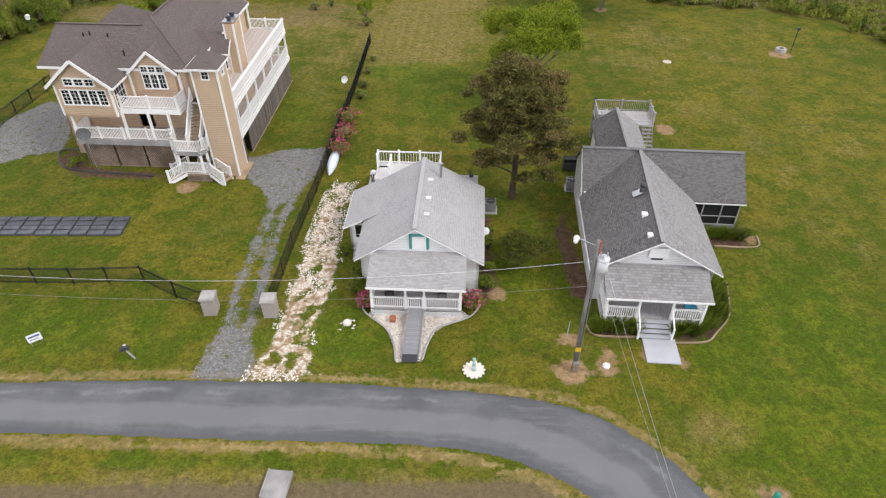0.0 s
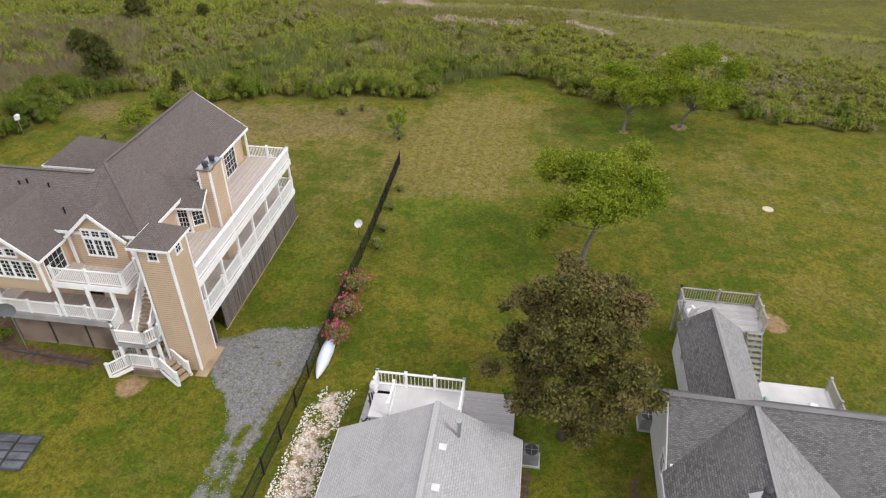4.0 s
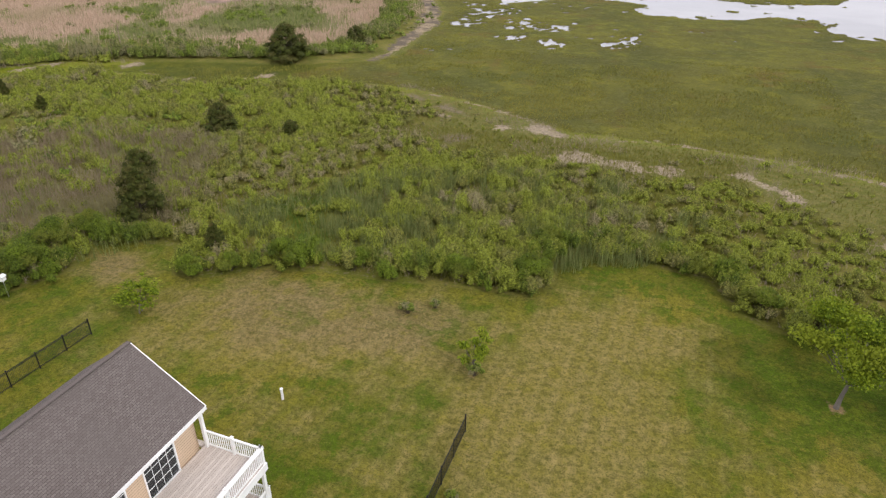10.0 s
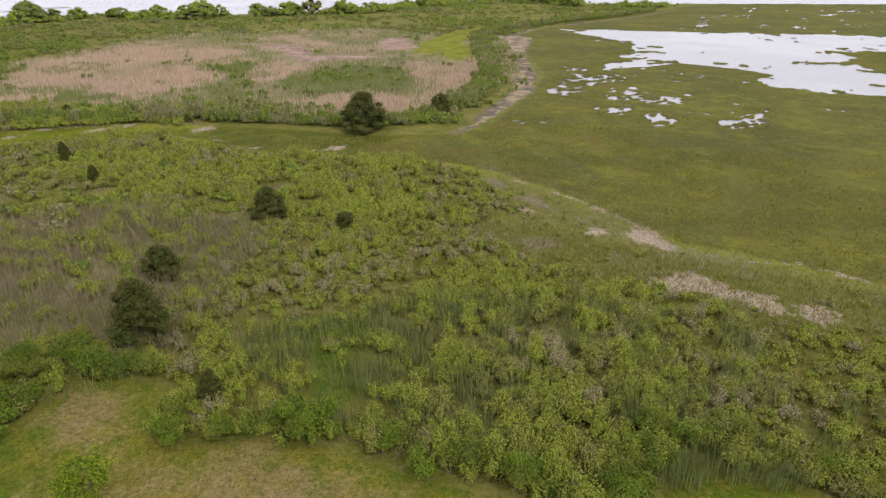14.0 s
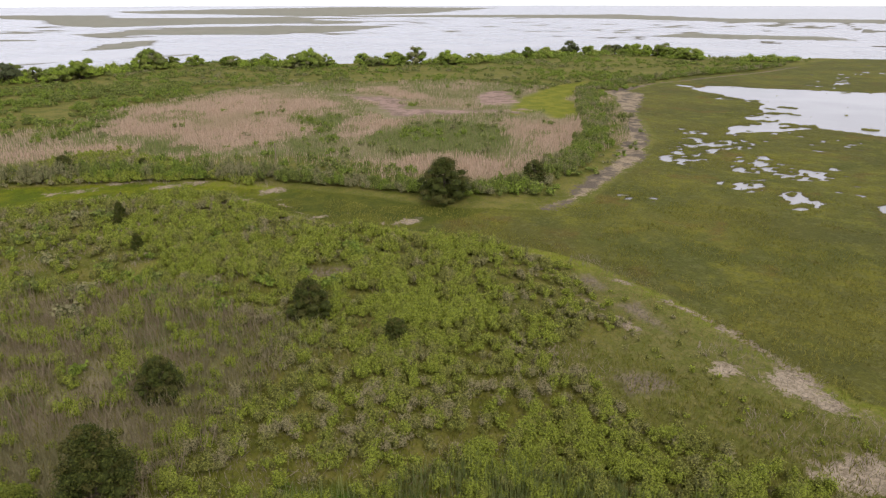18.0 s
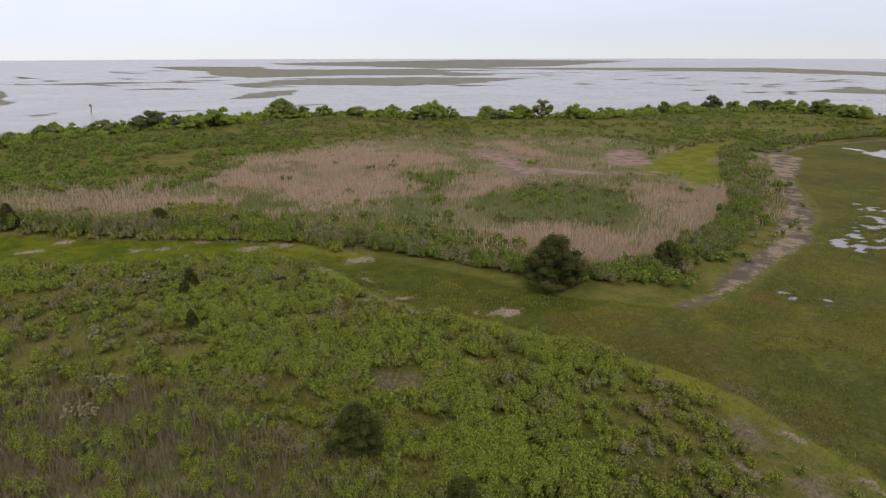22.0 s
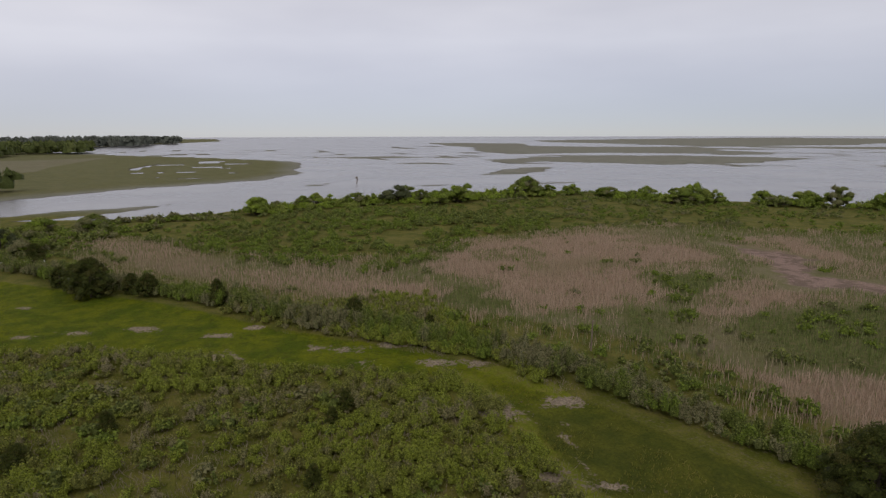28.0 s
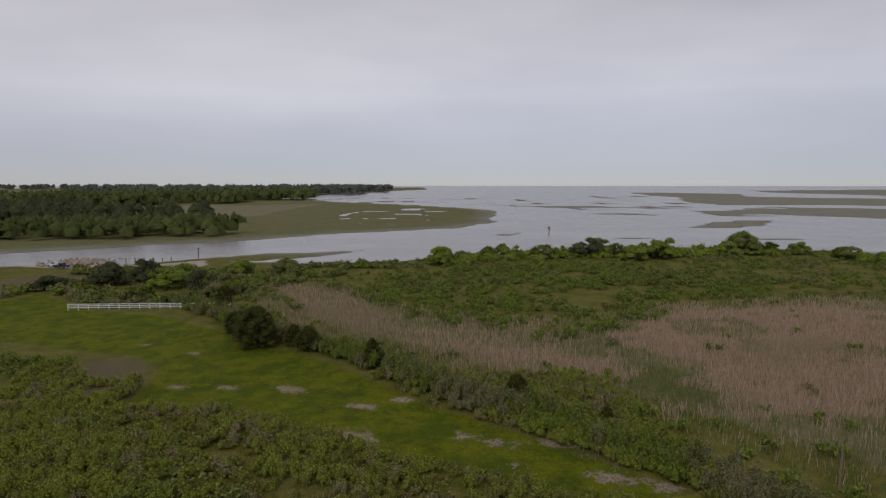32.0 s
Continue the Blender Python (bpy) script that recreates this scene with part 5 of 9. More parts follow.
    h = w * rng.uniform(0.55, 0.85, len(x))
    shrub_field("shore_thicket", x, y, w, h, 24, 0.21, LEAF_COAST, rng, None, "fresh green thicket along the outer shore", sides=5)


def blades(name, x, y, tall, width, material, rng, label, lean=0.16):
    """Upright narrow stems in one mesh, a quad each."""
    z, _ = heights(x, y)
    n = len(x)
    a = rng.uniform(0, 2 * math.pi, n)
    dx, dy = np.cos(a) * width / 2, np.sin(a) * width / 2
    lx, ly = rng.normal(0, lean, n) * tall, rng.normal(0, lean, n) * tall
    p = np.stack([np.stack([x - dx, y - dy, z - 0.05], -1), np.stack([x + dx, y + dy, z - 0.05], -1),
                  np.stack([x + lx + dx * 0.5, y + ly + dy * 0.5, z + tall], -1), np.stack([x + lx - dx * 0.5, y + ly - dy * 0.5, z + tall * 0.94], -1)], 1).reshape(-1, 3)
    ob = mesh_object(name, p, np.arange(n * 4).reshape(-1, 4), material)
    add_attr(ob, "tint", np.repeat(np.clip(fbm(x, y, 18, 3, 51) * 1.6 - 0.4, 0, 1), 4))
    return tagged(ob, label, "reeds", kind="stuff")


def make_reeds():
    rng = np.random.RandomState(8)
    x, y = scatter(lambda a, b: np.maximum.reduce([signed(a, b, p) for p in [REEDS] + TANREEDS]) > -8, (-242, -64, 78, 302), 230000, rng)
    d = wild(x, y)
    mixed = fbm(x, y, 14, 3, 61)
    open_ = (d["pink"] + (fbm(x, y, 8, 2, 64) - 0.5) * 14 < -2) & (d["flat"] + (fbm(x, y, 8, 2, 65) - 0.5) * 10 < -1)
    in_tan = d["tan"] + (fbm(x, y, 9, 3, 67) - 0.5) * 22 > 0
    north = smooth(y, 120, 160)
    tan = open_ & np.where(in_tan, (rng.rand(len(x)) < 0.45 + 0.5 * north) & ((mixed < 0.62) | (rng.rand(len(x)) < 0.3)), (rng.rand(len(x)) < np.where(mixed < 0.47, 0.55, 0.15)) & (d["patch"] < 0))
    green = open_ & ~tan & (rng.rand(len(x)) < 0.7)
    blades("dead_reeds", x[tan], y[tan], rng.uniform(0.6, 1.4, tan.sum()), 0.095, LEAF_REED_TAN, rng, "wide bed of tan dead reed stems")
    blades("new_reeds", x[green], y[green], rng.uniform(0.5, 1.1, green.sum()), 0.11, LEAF_REED_GREEN, rng, "patches of fresh green reed among dead stems")
    x, y = scatter(lambda a, b: signed(a, b, REEDS_NEAR) > -2.5, (-88, -44, 82, 118), 22000, rng)
    keep = fbm(x, y, 7, 3, 62) > 0.36
    x, y = x[keep], y[keep]
    blades("dead_reeds", x, y, rng.uniform(0.9, 1.9, len(x)), 0.045, LEAF_REED_BROWN, rng, "brown standing reed stems beside a dark cedar")
    x, y = scatter(lambda a, b: signed(a, b, GREENREED) > -3, (-42, 8, 90, 118), 42000, rng)
    keep = (fbm(x, y, 3, 3, 66) > 0.45) & ((signed(x, y, LUSH_HOLLOW) < 0) | (rng.rand(len(x)) < 0.3))
    x, y = x[keep], y[keep]
    blades("green_reeds", x, y, rng.uniform(0.9, 1.8, len(x)), 0.045, LEAF_REED_GREEN, rng, "tall grey-green reeds in a hollow of the shrubland", 0.09)
    # green reed clumps among the brown ones
    x, y = scatter(lambda a, b: (signed(a, b, REEDS_NEAR) > -6) & (fbm(a, b, 9, 3, 63) > 0.52), (-92, -38, 80, 120), 14000, rng)
    blades("green_reeds", x, y, rng.uniform(0.8, 1.6, len(x)), 0.045, LEAF_REED_GREEN, rng, "fresh green reeds growing through brown stems")


make_shrubland()
make_reeds()


# ---- building helpers ----
def box(x0, x1, y0, y1, z0, z1):
    v = [(x, y, z) for z in (z0, z1) for x, y in ((x0, y0), (x1, y0), (x1, y1), (x0, y1))]
    return v, [(3, 2, 1, 0), (4, 5, 6, 7), (0, 1, 5, 4), (1, 2, 6, 5), (2, 3, 7, 6), (3, 0, 4, 7)]


def beam(a, b, w, h):
    """A straight bar from a to b, w wide and h high."""
    a, b = Vector(a), Vector(b)
    d = (b - a).normalized()
    s = d.cross(Vector((0, 0, 1)))
    s = Vector((1, 0, 0)) if s.length < 1e-4 else s.normalized()
    u = s.cross(d)
    v = [tuple(p + s * i * w / 2 + u * j * h / 2) for p in (a, b) for i, j in ((-1, -1), (1, -1), (1, 1), (-1, 1))]
    return v, [(0, 1, 2, 3), (7, 6, 5, 4), (0, 4, 5, 1), (1, 5, 6, 2), (2, 6, 7, 3), (3, 7, 4, 0)]


def slab(poly, thick, up=None):
    """A flat polygon with thickness below it."""
    n = len(poly)
    off = Vector(up or (0, 0, -1)) * thick
    v = [tuple(p) for p in poly] + [tuple(Vector(p) + off) for p in poly]
    f = [tuple(range(n)), tuple(range(2 * n - 1, n - 1, -1))] + [(i, i + n, (i + 1) % n + n, (i + 1) % n) for i in range(n)]
    return v, f


def drum(x, y, z0, z1, r, sides=16, r2=None):
    r2 = r if r2 is None else r2
    v = [(x + math.cos(2 * math.pi * k / sides) * q, y + math.sin(2 * math.pi * k / sides) * q, z) for z, q in ((z0, r), (z1, r2)) for k in range(sides)]
    f = [tuple(range(sides - 1, -1, -1)), tuple(range(sides, 2 * sides))] + [(k, (k + 1) % sides, (k + 1) % sides + sides, k + sides) for k in range(sides)]
    return v, f


def dome(x, y, z, r, flat=1.0, seg=12, rings=6):
    v, f = [], []
    for i in range(rings + 1):
        a = math.pi * i / rings - math.pi / 2
        for k in range(seg):
            b = 2 * math.pi * k / seg
            v.append((x + r * math.cos(a) * math.cos(b), y + r * math.cos(a) * math.sin(b), z + r * flat * math.sin(a)))
    for i in range(rings):
        for k in range(seg):
            f.append((i * seg + k, i * seg + (k + 1) % seg, (i + 1) * seg + (k + 1) % seg, (i + 1) * seg + k))
    return v, f


SPLIT = {"roof", "corner_board", "fascia", "barge_board", "skirt_board", "gable_roof", "wing_roof", "tower_roof", "pavilion_roof", "bay_roof", "teal_frame", "pier", "joist",
         "deck_post", "raised_deck_post", "screen", "screen_bar", "lattice_frame", "ridge_cap", "deck_fascia", "landing_fascia", "porch_beam", "skirt", "pane", "track", "rail", "slat", "stone"}


def part(name, groups, material, parent=None, label="", smooth_shade=False):
    """One mesh object of one or more (verts, faces), under a thing or a part."""
    if isinstance(groups, tuple):
        groups = [groups]
    if name in SPLIT and len(groups) > 1:
        return [part(name, [g], material, parent, label, smooth_shade) for g in groups][0]
    vs, fs = [], []
    for v, f in groups:
        n = len(vs)
        vs += [tuple(p) for p in v]
        fs += [tuple(i + n for i in q) for q in f]
    me = bpy.data.meshes.new(name)
    me.from_pydata(vs, [], fs)
    bm = bmesh.new()
    bm.from_mesh(me)
    if name.endswith("wall"):
        bmesh.ops.remove_doubles(bm, verts=bm.verts, dist=0.0005)
    bmesh.ops.recalc_face_normals(bm, faces=bm.faces)
    bm.to_mesh(me)
    bm.free()
    if smooth_shade:
        me.polygons.foreach_set("use_smooth", [True] * len(me.polygons))
    me.materials.append(material)
    ob = new(name, me)
    if parent:
        ob.parent = parent
    if label:
        ob["label"] = label
    return ob


def thing(name, x, y, z=0.0, turn=0.0, label="", category="", group=""):
    ob = new(name)
    ob.location, ob.rotation_euler = (x, y, z), (0, 0, radians(turn))
    return tagged(ob, label, category, group=group)


def share(name, mesh, parent, loc=(0, 0, 0), turn=0.0):
    ob = new(name, mesh)
    ob.parent = parent
    ob.location, ob.rotation_euler = loc, (0, 0, turn)
    return ob


def wall(a, b, z0, z1, holes, thick=0.16):
    """Boxes of a straight wall from a to b, with holes (along0, along1, z0, z1) left open."""
    (ax, ay), (bx, by) = a, b
    length = math.hypot(bx - ax, by - ay)
    ux, uy = (bx - ax) / length, (by - ay) / length
    us = sorted({0, length, *[h[0] for h in holes], *[h[1] for h in holes]})
    zs = sorted({z0, z1, *[h[2] for h in holes], *[h[3] for h in holes]})
    out = []
    for u0, u1 in zip(us, us[1:]):
        for w0, w1 in zip(zs, zs[1:]):
            mu, mz = (u0 + u1) / 2, (w0 + w1) / 2
            if any(h[0] < mu < h[1] and h[2] < mz < h[3] for h in holes):
                continue
            v = [(ax + ux * u - uy * t, ay + uy * u + ux * t, z) for z in (w0, w1) for u, t in ((u0, 0), (u1, 0), (u1, thick), (u0, thick))]
            out.append((v, box(0, 1, 0, 1, 0, 1)[1]))
    return out


# ---- building materials ----
def siding(name, c, pitch=0.13):
    k = Nodes(name, 0.55, 0, 0.3)
    sep = k.node("SeparateXYZ")
    k.link(k.co, sep.inputs[0])
    saw = k.math("FRACT", k.math("DIVIDE", sep.outputs[2], pitch), 0.0)
    stain = k.noise(0.8, 4, seed=2)
    col = k.mix(k.step(stain, 0.35, 0.7), tuple(v * 0.9 for v in c), c)
    col = k.mix(k.math("MULTIPLY", k.step(k.noise(14, 3, stretch=(1, 1, 6)), 0.45, 0.75), 0.25), col, tuple(v * 0.82 for v in c))
    col = k.mix(k.math("MULTIPLY", k.step(saw, 0.74, 0.92), 0.85), col, tuple(v * 0.5 for v in c))
    k.colour(col).bump(saw, 0.7, 0.03)
    return k.m


def shingles(name, a, b, c, rise=1.5):
    k = Nodes(name, 0.92, 0, 0.15)
    sep, comb, tilt = k.node("SeparateXYZ"), k.node("CombineXYZ"), k.node("SeparateXYZ")
    k.link(k.co, sep.inputs[0])
    k.link(k.node("TexCoord").outputs["Normal"], tilt.inputs[0])
    side = k.math("GREATER_THAN", k.math("ABSOLUTE", tilt.outputs[0], 0.0), k.math("ABSOLUTE", tilt.outputs[1], 0.0))
    k.link(k.math("ADD", k.math("MULTIPLY", sep.outputs[1], side), k.math("MULTIPLY", sep.outputs[0], k.math("SUBTRACT", 1.0, side))), comb.inputs[0])
    k.link(k.math("MULTIPLY", sep.outputs[2], rise), comb.inputs[1])
    br = k.node("TexBrick")
    for key, val in (("Scale", 1.0), ("Mortar Size", 0.008), ("Brick Width", 0.20), ("Row Height", 0.10), ("Bias", 0.0)):
        br.inputs[key].default_value = val
    k.link(comb.outputs[0], br.inputs["Vector"])
    br.inputs["Color1"].default_value, br.inputs["Color2"].default_value, br.inputs["Mortar"].default_value = (*a, 1), (*b, 1), (*[v * 0.5 for v in a], 1)
    blot = k.noise(0.5, 4, seed=4)
    col = k.mix(k.math("MULTIPLY", k.step(blot, 0.4, 0.7), 0.5), br.outputs["Color"], c)
    col = k.mix(k.math("MULTIPLY", k.step(k.noise(26, 2), 0.4, 0.7), 0.35), col, tuple(v * 0.6 for v in a))
    k.colour(col).bump(br.outputs["Fac"], -0.5, 0.015)
    return k.m


def planks(name, a, b, pitch=0.14, along="y", rough=0.85):
    """Weathered boards that run along one axis."""
    k = Nodes(name, rough, 0, 0.2)
    sep = k.node("SeparateXYZ")
    k.link(k.co, sep.inputs[0])
    across = k.math("DIVIDE", sep.outputs[0 if along == "y" else 1], pitch)
    cell, saw = k.math("FLOOR", across, 0.0), k.math("FRACT", across, 0.0)
    wn = k.node("TexWhiteNoise")
    wn.noise_dimensions = "1D"
    k.link(cell, wn.inputs["W"])
    col = k.mix(wn.outputs["Value"], a, b)
    st = (8, 1, 1) if along == "y" else (1, 8, 1)
    col = k.mix(k.math("MULTIPLY", k.step(k.noise(2.5, 4, stretch=st), 0.4, 0.75), 0.5), col, tuple(v * 0.7 for v in a))
    col = k.mix(k.math("MULTIPLY", k.step(saw, 0.9, 0.96), 0.75), col, tuple(v * 0.25 for v in a))
    k.colour(col).bump(k.step(saw, 0.9, 0.97, 1.0, 0.0), 0.5, 0.02)
    return k.m


WHITE = simple("white_paint", (0.84, 0.835, 0.82), 0.07, 4, 0.45)
WHITE_OLD = simple("worn_white_paint", (0.66, 0.66, 0.65), 0.16, 4, 0.55)
GREY_TRIM = simple("grey_weathered_wood", (0.34, 0.33, 0.32), 0.25, 4, 0.85, bump=0.4)
TAN = siding("tan_clapboard", (0.65, 0.485, 0.335), 0.16)
WHITE_SIDING = siding("white_siding", (0.86, 0.86, 0.85), 0.13)
GREY_SIDING = siding("pale_grey_siding", (0.78, 0.78, 0.78), 0.13)
BROWN_SIDING = siding("brown_siding", (0.20, 0.14, 0.10), 0.13)
ROOF_BROWN = shingles("brown_grey_shingles", (0.135, 0.112, 0.103), (0.175, 0.150, 0.138), (0.125, 0.107, 0.098))
ROOF_LIGHT = shingles("light_grey_shingles", (0.45, 0.448, 0.442), (0.37, 0.367, 0.362), (0.42, 0.418, 0.412))
ROOF_PORCH = shingles("light_grey_porch_shingles", (0.43, 0.425, 0.415), (0.30, 0.295, 0.29), (0.37, 0.365, 0.36), 3.0)
# dark and pale copies of one shingle, for painting shaded and sunward slopes
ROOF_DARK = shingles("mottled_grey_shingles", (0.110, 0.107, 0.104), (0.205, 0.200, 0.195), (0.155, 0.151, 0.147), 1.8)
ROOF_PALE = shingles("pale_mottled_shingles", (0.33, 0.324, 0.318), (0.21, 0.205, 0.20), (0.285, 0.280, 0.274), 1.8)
DECK_TAN = planks("tan_deck_boards", (0.50, 0.435, 0.385), (0.62, 0.555, 0.50), 0.14, "y")
DECK_GREY = planks("grey_deck_boards", (0.40, 0.385, 0.375), (0.50, 0.485, 0.47), 0.14, "x")
DECK_PALE = simple("pale_painted_deck", (0.60, 0.59, 0.575), 0.12, 2, 0.7)
STEP_PAINT = simple("blue_grey_painted_steps", (0.46, 0.47, 0.50), 0.1, 3, 0.6)
WOOD_NEW = simple("tan_stair_tread", (0.40, 0.30, 0.19), 0.25, 4, 0.8, bump=0.4)
DARK_WOOD = planks("brown_grey_skirt_boards", (0.12, 0.098, 0.085), (0.215, 0.185, 0.162), 0.17, "x")
LATTICE = simple("brown_lattice_wood", (0.27, 0.205, 0.155), 0.3, 4, 0.9)
# near-black tone that stands in for shade indoors and behind lattice
INSIDE = simple("unlit_inside", (0.05, 0.047, 0.045), 0.2, 1, 0.9)
BLACK_METAL = simple("black_metal", (0.018, 0.018, 0.02), 0.3, 3, 0.45, 0.3)
GREY_METAL = simple("galvanised_metal", (0.50, 0.52, 0.54), 0.2, 3, 0.4, 0.9)
COPPER = simple("rusty_flashing", (0.33, 0.14, 0.06), 0.3, 3, 0.7, 0.3)
TEAL = simple("teal_paint", (0.06, 0.30, 0.29), 0.15, 4, 0.5)
CONCRETE = simple("concrete", (0.42, 0.405, 0.385), 0.2, 3, 0.9, bump=0.3)
STONE = simple("tan_brick_pier", (0.40, 0.36, 0.315), 0.3, 3, 0.9, bump=0.5)
WHITE_PLASTIC = simple("white_plastic", (0.80, 0.80, 0.80), 0.05, 3, 0.35)
# dark mesh made blacker still, so the dim room behind is painted in
SCREEN = simple("dark_insect_screen", (0.012, 0.012, 0.013), 0.2, 3, 0.7)
DARK_PLASTIC = simple("charcoal_plastic", (0.05, 0.05, 0.055), 0.2, 3, 0.5)
TERRACOTTA = simple("terracotta", (0.36, 0.12, 0.06), 0.2, 4, 0.8)


def glass_material():
    k = Nodes("window_glass", 0.03, 0, 0.5)
    k.colour((0.10, 0.115, 0.125))
    k.b.inputs["Transmission Weight"].default_value = 0.85
    return k.m


GLASS = glass_material()


def window(parent, at, w, h, face, cols=2, rows=3, name="window", trim=WHITE, deep=0.05, grid=True, door=False):
    """A framed window (or glazed door): frame, pane, muntins. at: the middle of its sill; face: angle of its outward normal, 0 looks to -y."""
    ob = part(name, [box(-w / 2 - 0.065, w / 2 + 0.065, -deep, 0.10, h, h + 0.08), box(-w / 2 - 0.08, w / 2 + 0.08, -deep - 0.03, 0.10, -0.08, 0.0),
                     box(-w / 2 - 0.065, -w / 2, -deep, 0.10, 0, h), box(w / 2, w / 2 + 0.065, -deep, 0.10, 0, h)], trim, parent)
    ob.location, ob.rotation_euler = at, (0, 0, radians(face))
    pane = part("pane", box(-w / 2, w / 2, 0.02, 0.035, 0, h), GLASS, ob, "dark reflecting glass")
    pane.visible_shadow = False
    # added dark sheet close behind the glass, painting the unlit room
    part("blind", box(-w / 2, w / 2, 0.085, 0.095, 0, h), INSIDE, ob, "dark sheet in place of the unlit room")
    if grid:
        bars = [box(-w / 2 + w * i / cols - 0.007, -w / 2 + w * i / cols + 0.007, -0.012, 0.018, 0, h) for i in range(1, cols)]
        bars += [box(-w / 2, w / 2, -0.012, 0.018, h * i / rows - 0.007, h * i / rows + 0.007) for i in range(1, rows)]
        part("muntin", bars, trim, ob)
    return ob


BALUSTERS = {}


def railing(parent, a, b, zf, height=0.98, material=WHITE, gap=0.125, posts=2, drop=0.0, single=True, cap=0.07, slim=0.02):
    """A railing from a to b (x, y) over a floor at zf; drop: how much lower it ends. Rails, posts and balusters."""
    a3, b3 = Vector((a[0], a[1], zf)), Vector((b[0], b[1], zf - drop))
    up = Vector((0, 0, 1))
    rail = part("railing", beam(a3 + up * height, b3 + up * height, 0.10, cap), material, parent)
    part("bottom_rail", beam(a3 + up * 0.12, b3 + up * 0.12, 0.06, 0.07), material, rail)
    n = max(1, int((b3 - a3).length / gap))
    key = (material.name, height, slim)
    if key not in BALUSTERS:
        v, f = box(-slim, slim, -slim, slim, 0.12, height - 0.02)
        me = bpy.data.meshes.new("baluster")
        me.from_pydata(v, [], f)
        me.materials.append(material)
        BALUSTERS[key] = me
    if single:
        for i in range(1, n):
            share("baluster", BALUSTERS[key], rail, a3.lerp(b3, i / n))
    else:
        part("balusters", [([tuple(Vector(p) + a3.lerp(b3, i / n)) for p in box(-0.02, 0.02, -0.02, 0.02, 0.12, height - 0.02)[0]], box(0, 1, 0, 1, 0, 1)[1]) for i in range(1, n)], material, rail)
    for i in range(posts + 1):
        p = a3.lerp(b3, i / posts)
        part("rail_post", [box(p.x - 0.065, p.x + 0.065, p.y - 0.065, p.y + 0.065, p.z - 0.12, p.z + height + 0.10), box(p.x - 0.085, p.x + 0.085, p.y - 0.085, p.y + 0.085, p.z + height + 0.10, p.z + height + 0.14)], material, rail)
    return rail


def stairs(parent, a, b, z0, z1, width, material, risers=None, name="stairs", string=None):
    """Open steps from a (x, y, at z0, the lower end) to b at z1: each tread a part, and two stringers."""
    a2, b2 = Vector((a[0], a[1])), Vector((b[0], b[1]))
    d = (b2 - a2).normalized()
    s = Vector((d.y, -d.x))
    n = risers or max(2, round((z1 - z0) / 0.18))
    run = (b2 - a2).length / n
    st = []
    for q in (-1, 1):
        p0, p1 = a2 + s * q * width / 2, b2 + s * q * width / 2
        st.append(beam((p0.x, p0.y, z0 + 0.02), (p1.x, p1.y, z1 - 0.1), 0.06, 0.26))
    top = part(name, st, string or material, parent)
    for i in range(n):
        c = a2 + d * run * (i + 0.5)
        z = z0 + (z1 - z0) * (i + 1) / n
        e = a2 + d * run * i, a2 + d * run * (i + 1.12)
        v = [(*(p + s * q * width / 2), zz) for zz in (z - 0.045, z) for p, q in ((e[0], -1), (e[0], 1), (e[1], 1), (e[1], -1))]
        part("tread", (v, box(0, 1, 0, 1, 0, 1)[1]), material, top)
    return top


def lattice_panel(parent, a, b, z0, z1, material, name="lattice"):
    """Crossed slats in front of a dark sheet that stands in for the shade behind."""
    (ax, ay), (bx, by) = a, b
    length, high = math.hypot(bx - ax, by - ay), z1 - z0
    ux, uy = (bx - ax) / length, (by - ay) / length
    P = lambda u, z, o: (ax + ux * u + uy * o, ay + uy * u - ux * o, z)
    slats = []
    for k in range(int((length + high) / 0.19)):
        c = k * 0.19
        for way in (0, 1):
            u0, u1 = max(0, c - high), min(length, c)
            if u1 - u0 < 0.05:
                continue
            za, zb = (z0 + c - u0, z0 + c - u1)
            za, zb = min(za, z1), max(zb, z0)
            if way:
                u0, u1 = length - u0, length - u1
            slats.append(beam(P(u0, za, 0.02 + 0.012 * way), P(u1, zb, 0.02 + 0.012 * way), 0.012, 0.06))
    ob = part(name, slats, material, parent)
    part("backing", [([P(0, z0, -0.06), P(length, z0, -0.06), P(length, z1, -0.06), P(0, z1, -0.06), P(0, z0, -0.1), P(length, z0, -0.1), P(length, z1, -0.1), P(0, z1, -0.1)], box(0, 1, 0, 1, 0, 1)[1])], INSIDE, ob)
    part("lattice_frame", [beam(P(0, z1 - 0.04, 0.04), P(length, z1 - 0.04, 0.04), 0.03, 0.1), beam(P(0, z0 + 0.05, 0.04), P(length, z0 + 0.05, 0.04), 0.03, 0.1)], material, ob)
    return ob


def gable_fill(a, b, z0, zt, thick=0.16):
    """The triangle of wall under a gable, from a to b at z0, peak zt over the middle."""
    (ax, ay), (bx, by) = a, b
    l = math.hypot(bx - ax, by - ay)
    nx, ny = -(by - ay) / l * thick, (bx - ax) / l * thick
    m = ((ax + bx) / 2, (ay + by) / 2)
    v = [(ax, ay, z0), (bx, by, z0), (*m, zt), (ax + nx, ay + ny, z0), (bx + nx, by + ny, z0), (m[0] + nx, m[1] + ny, zt)]
    return v, [(0, 1, 2), (5, 4, 3), (0, 3, 4, 1), (1, 4, 5, 2), (2, 5, 3, 0)]


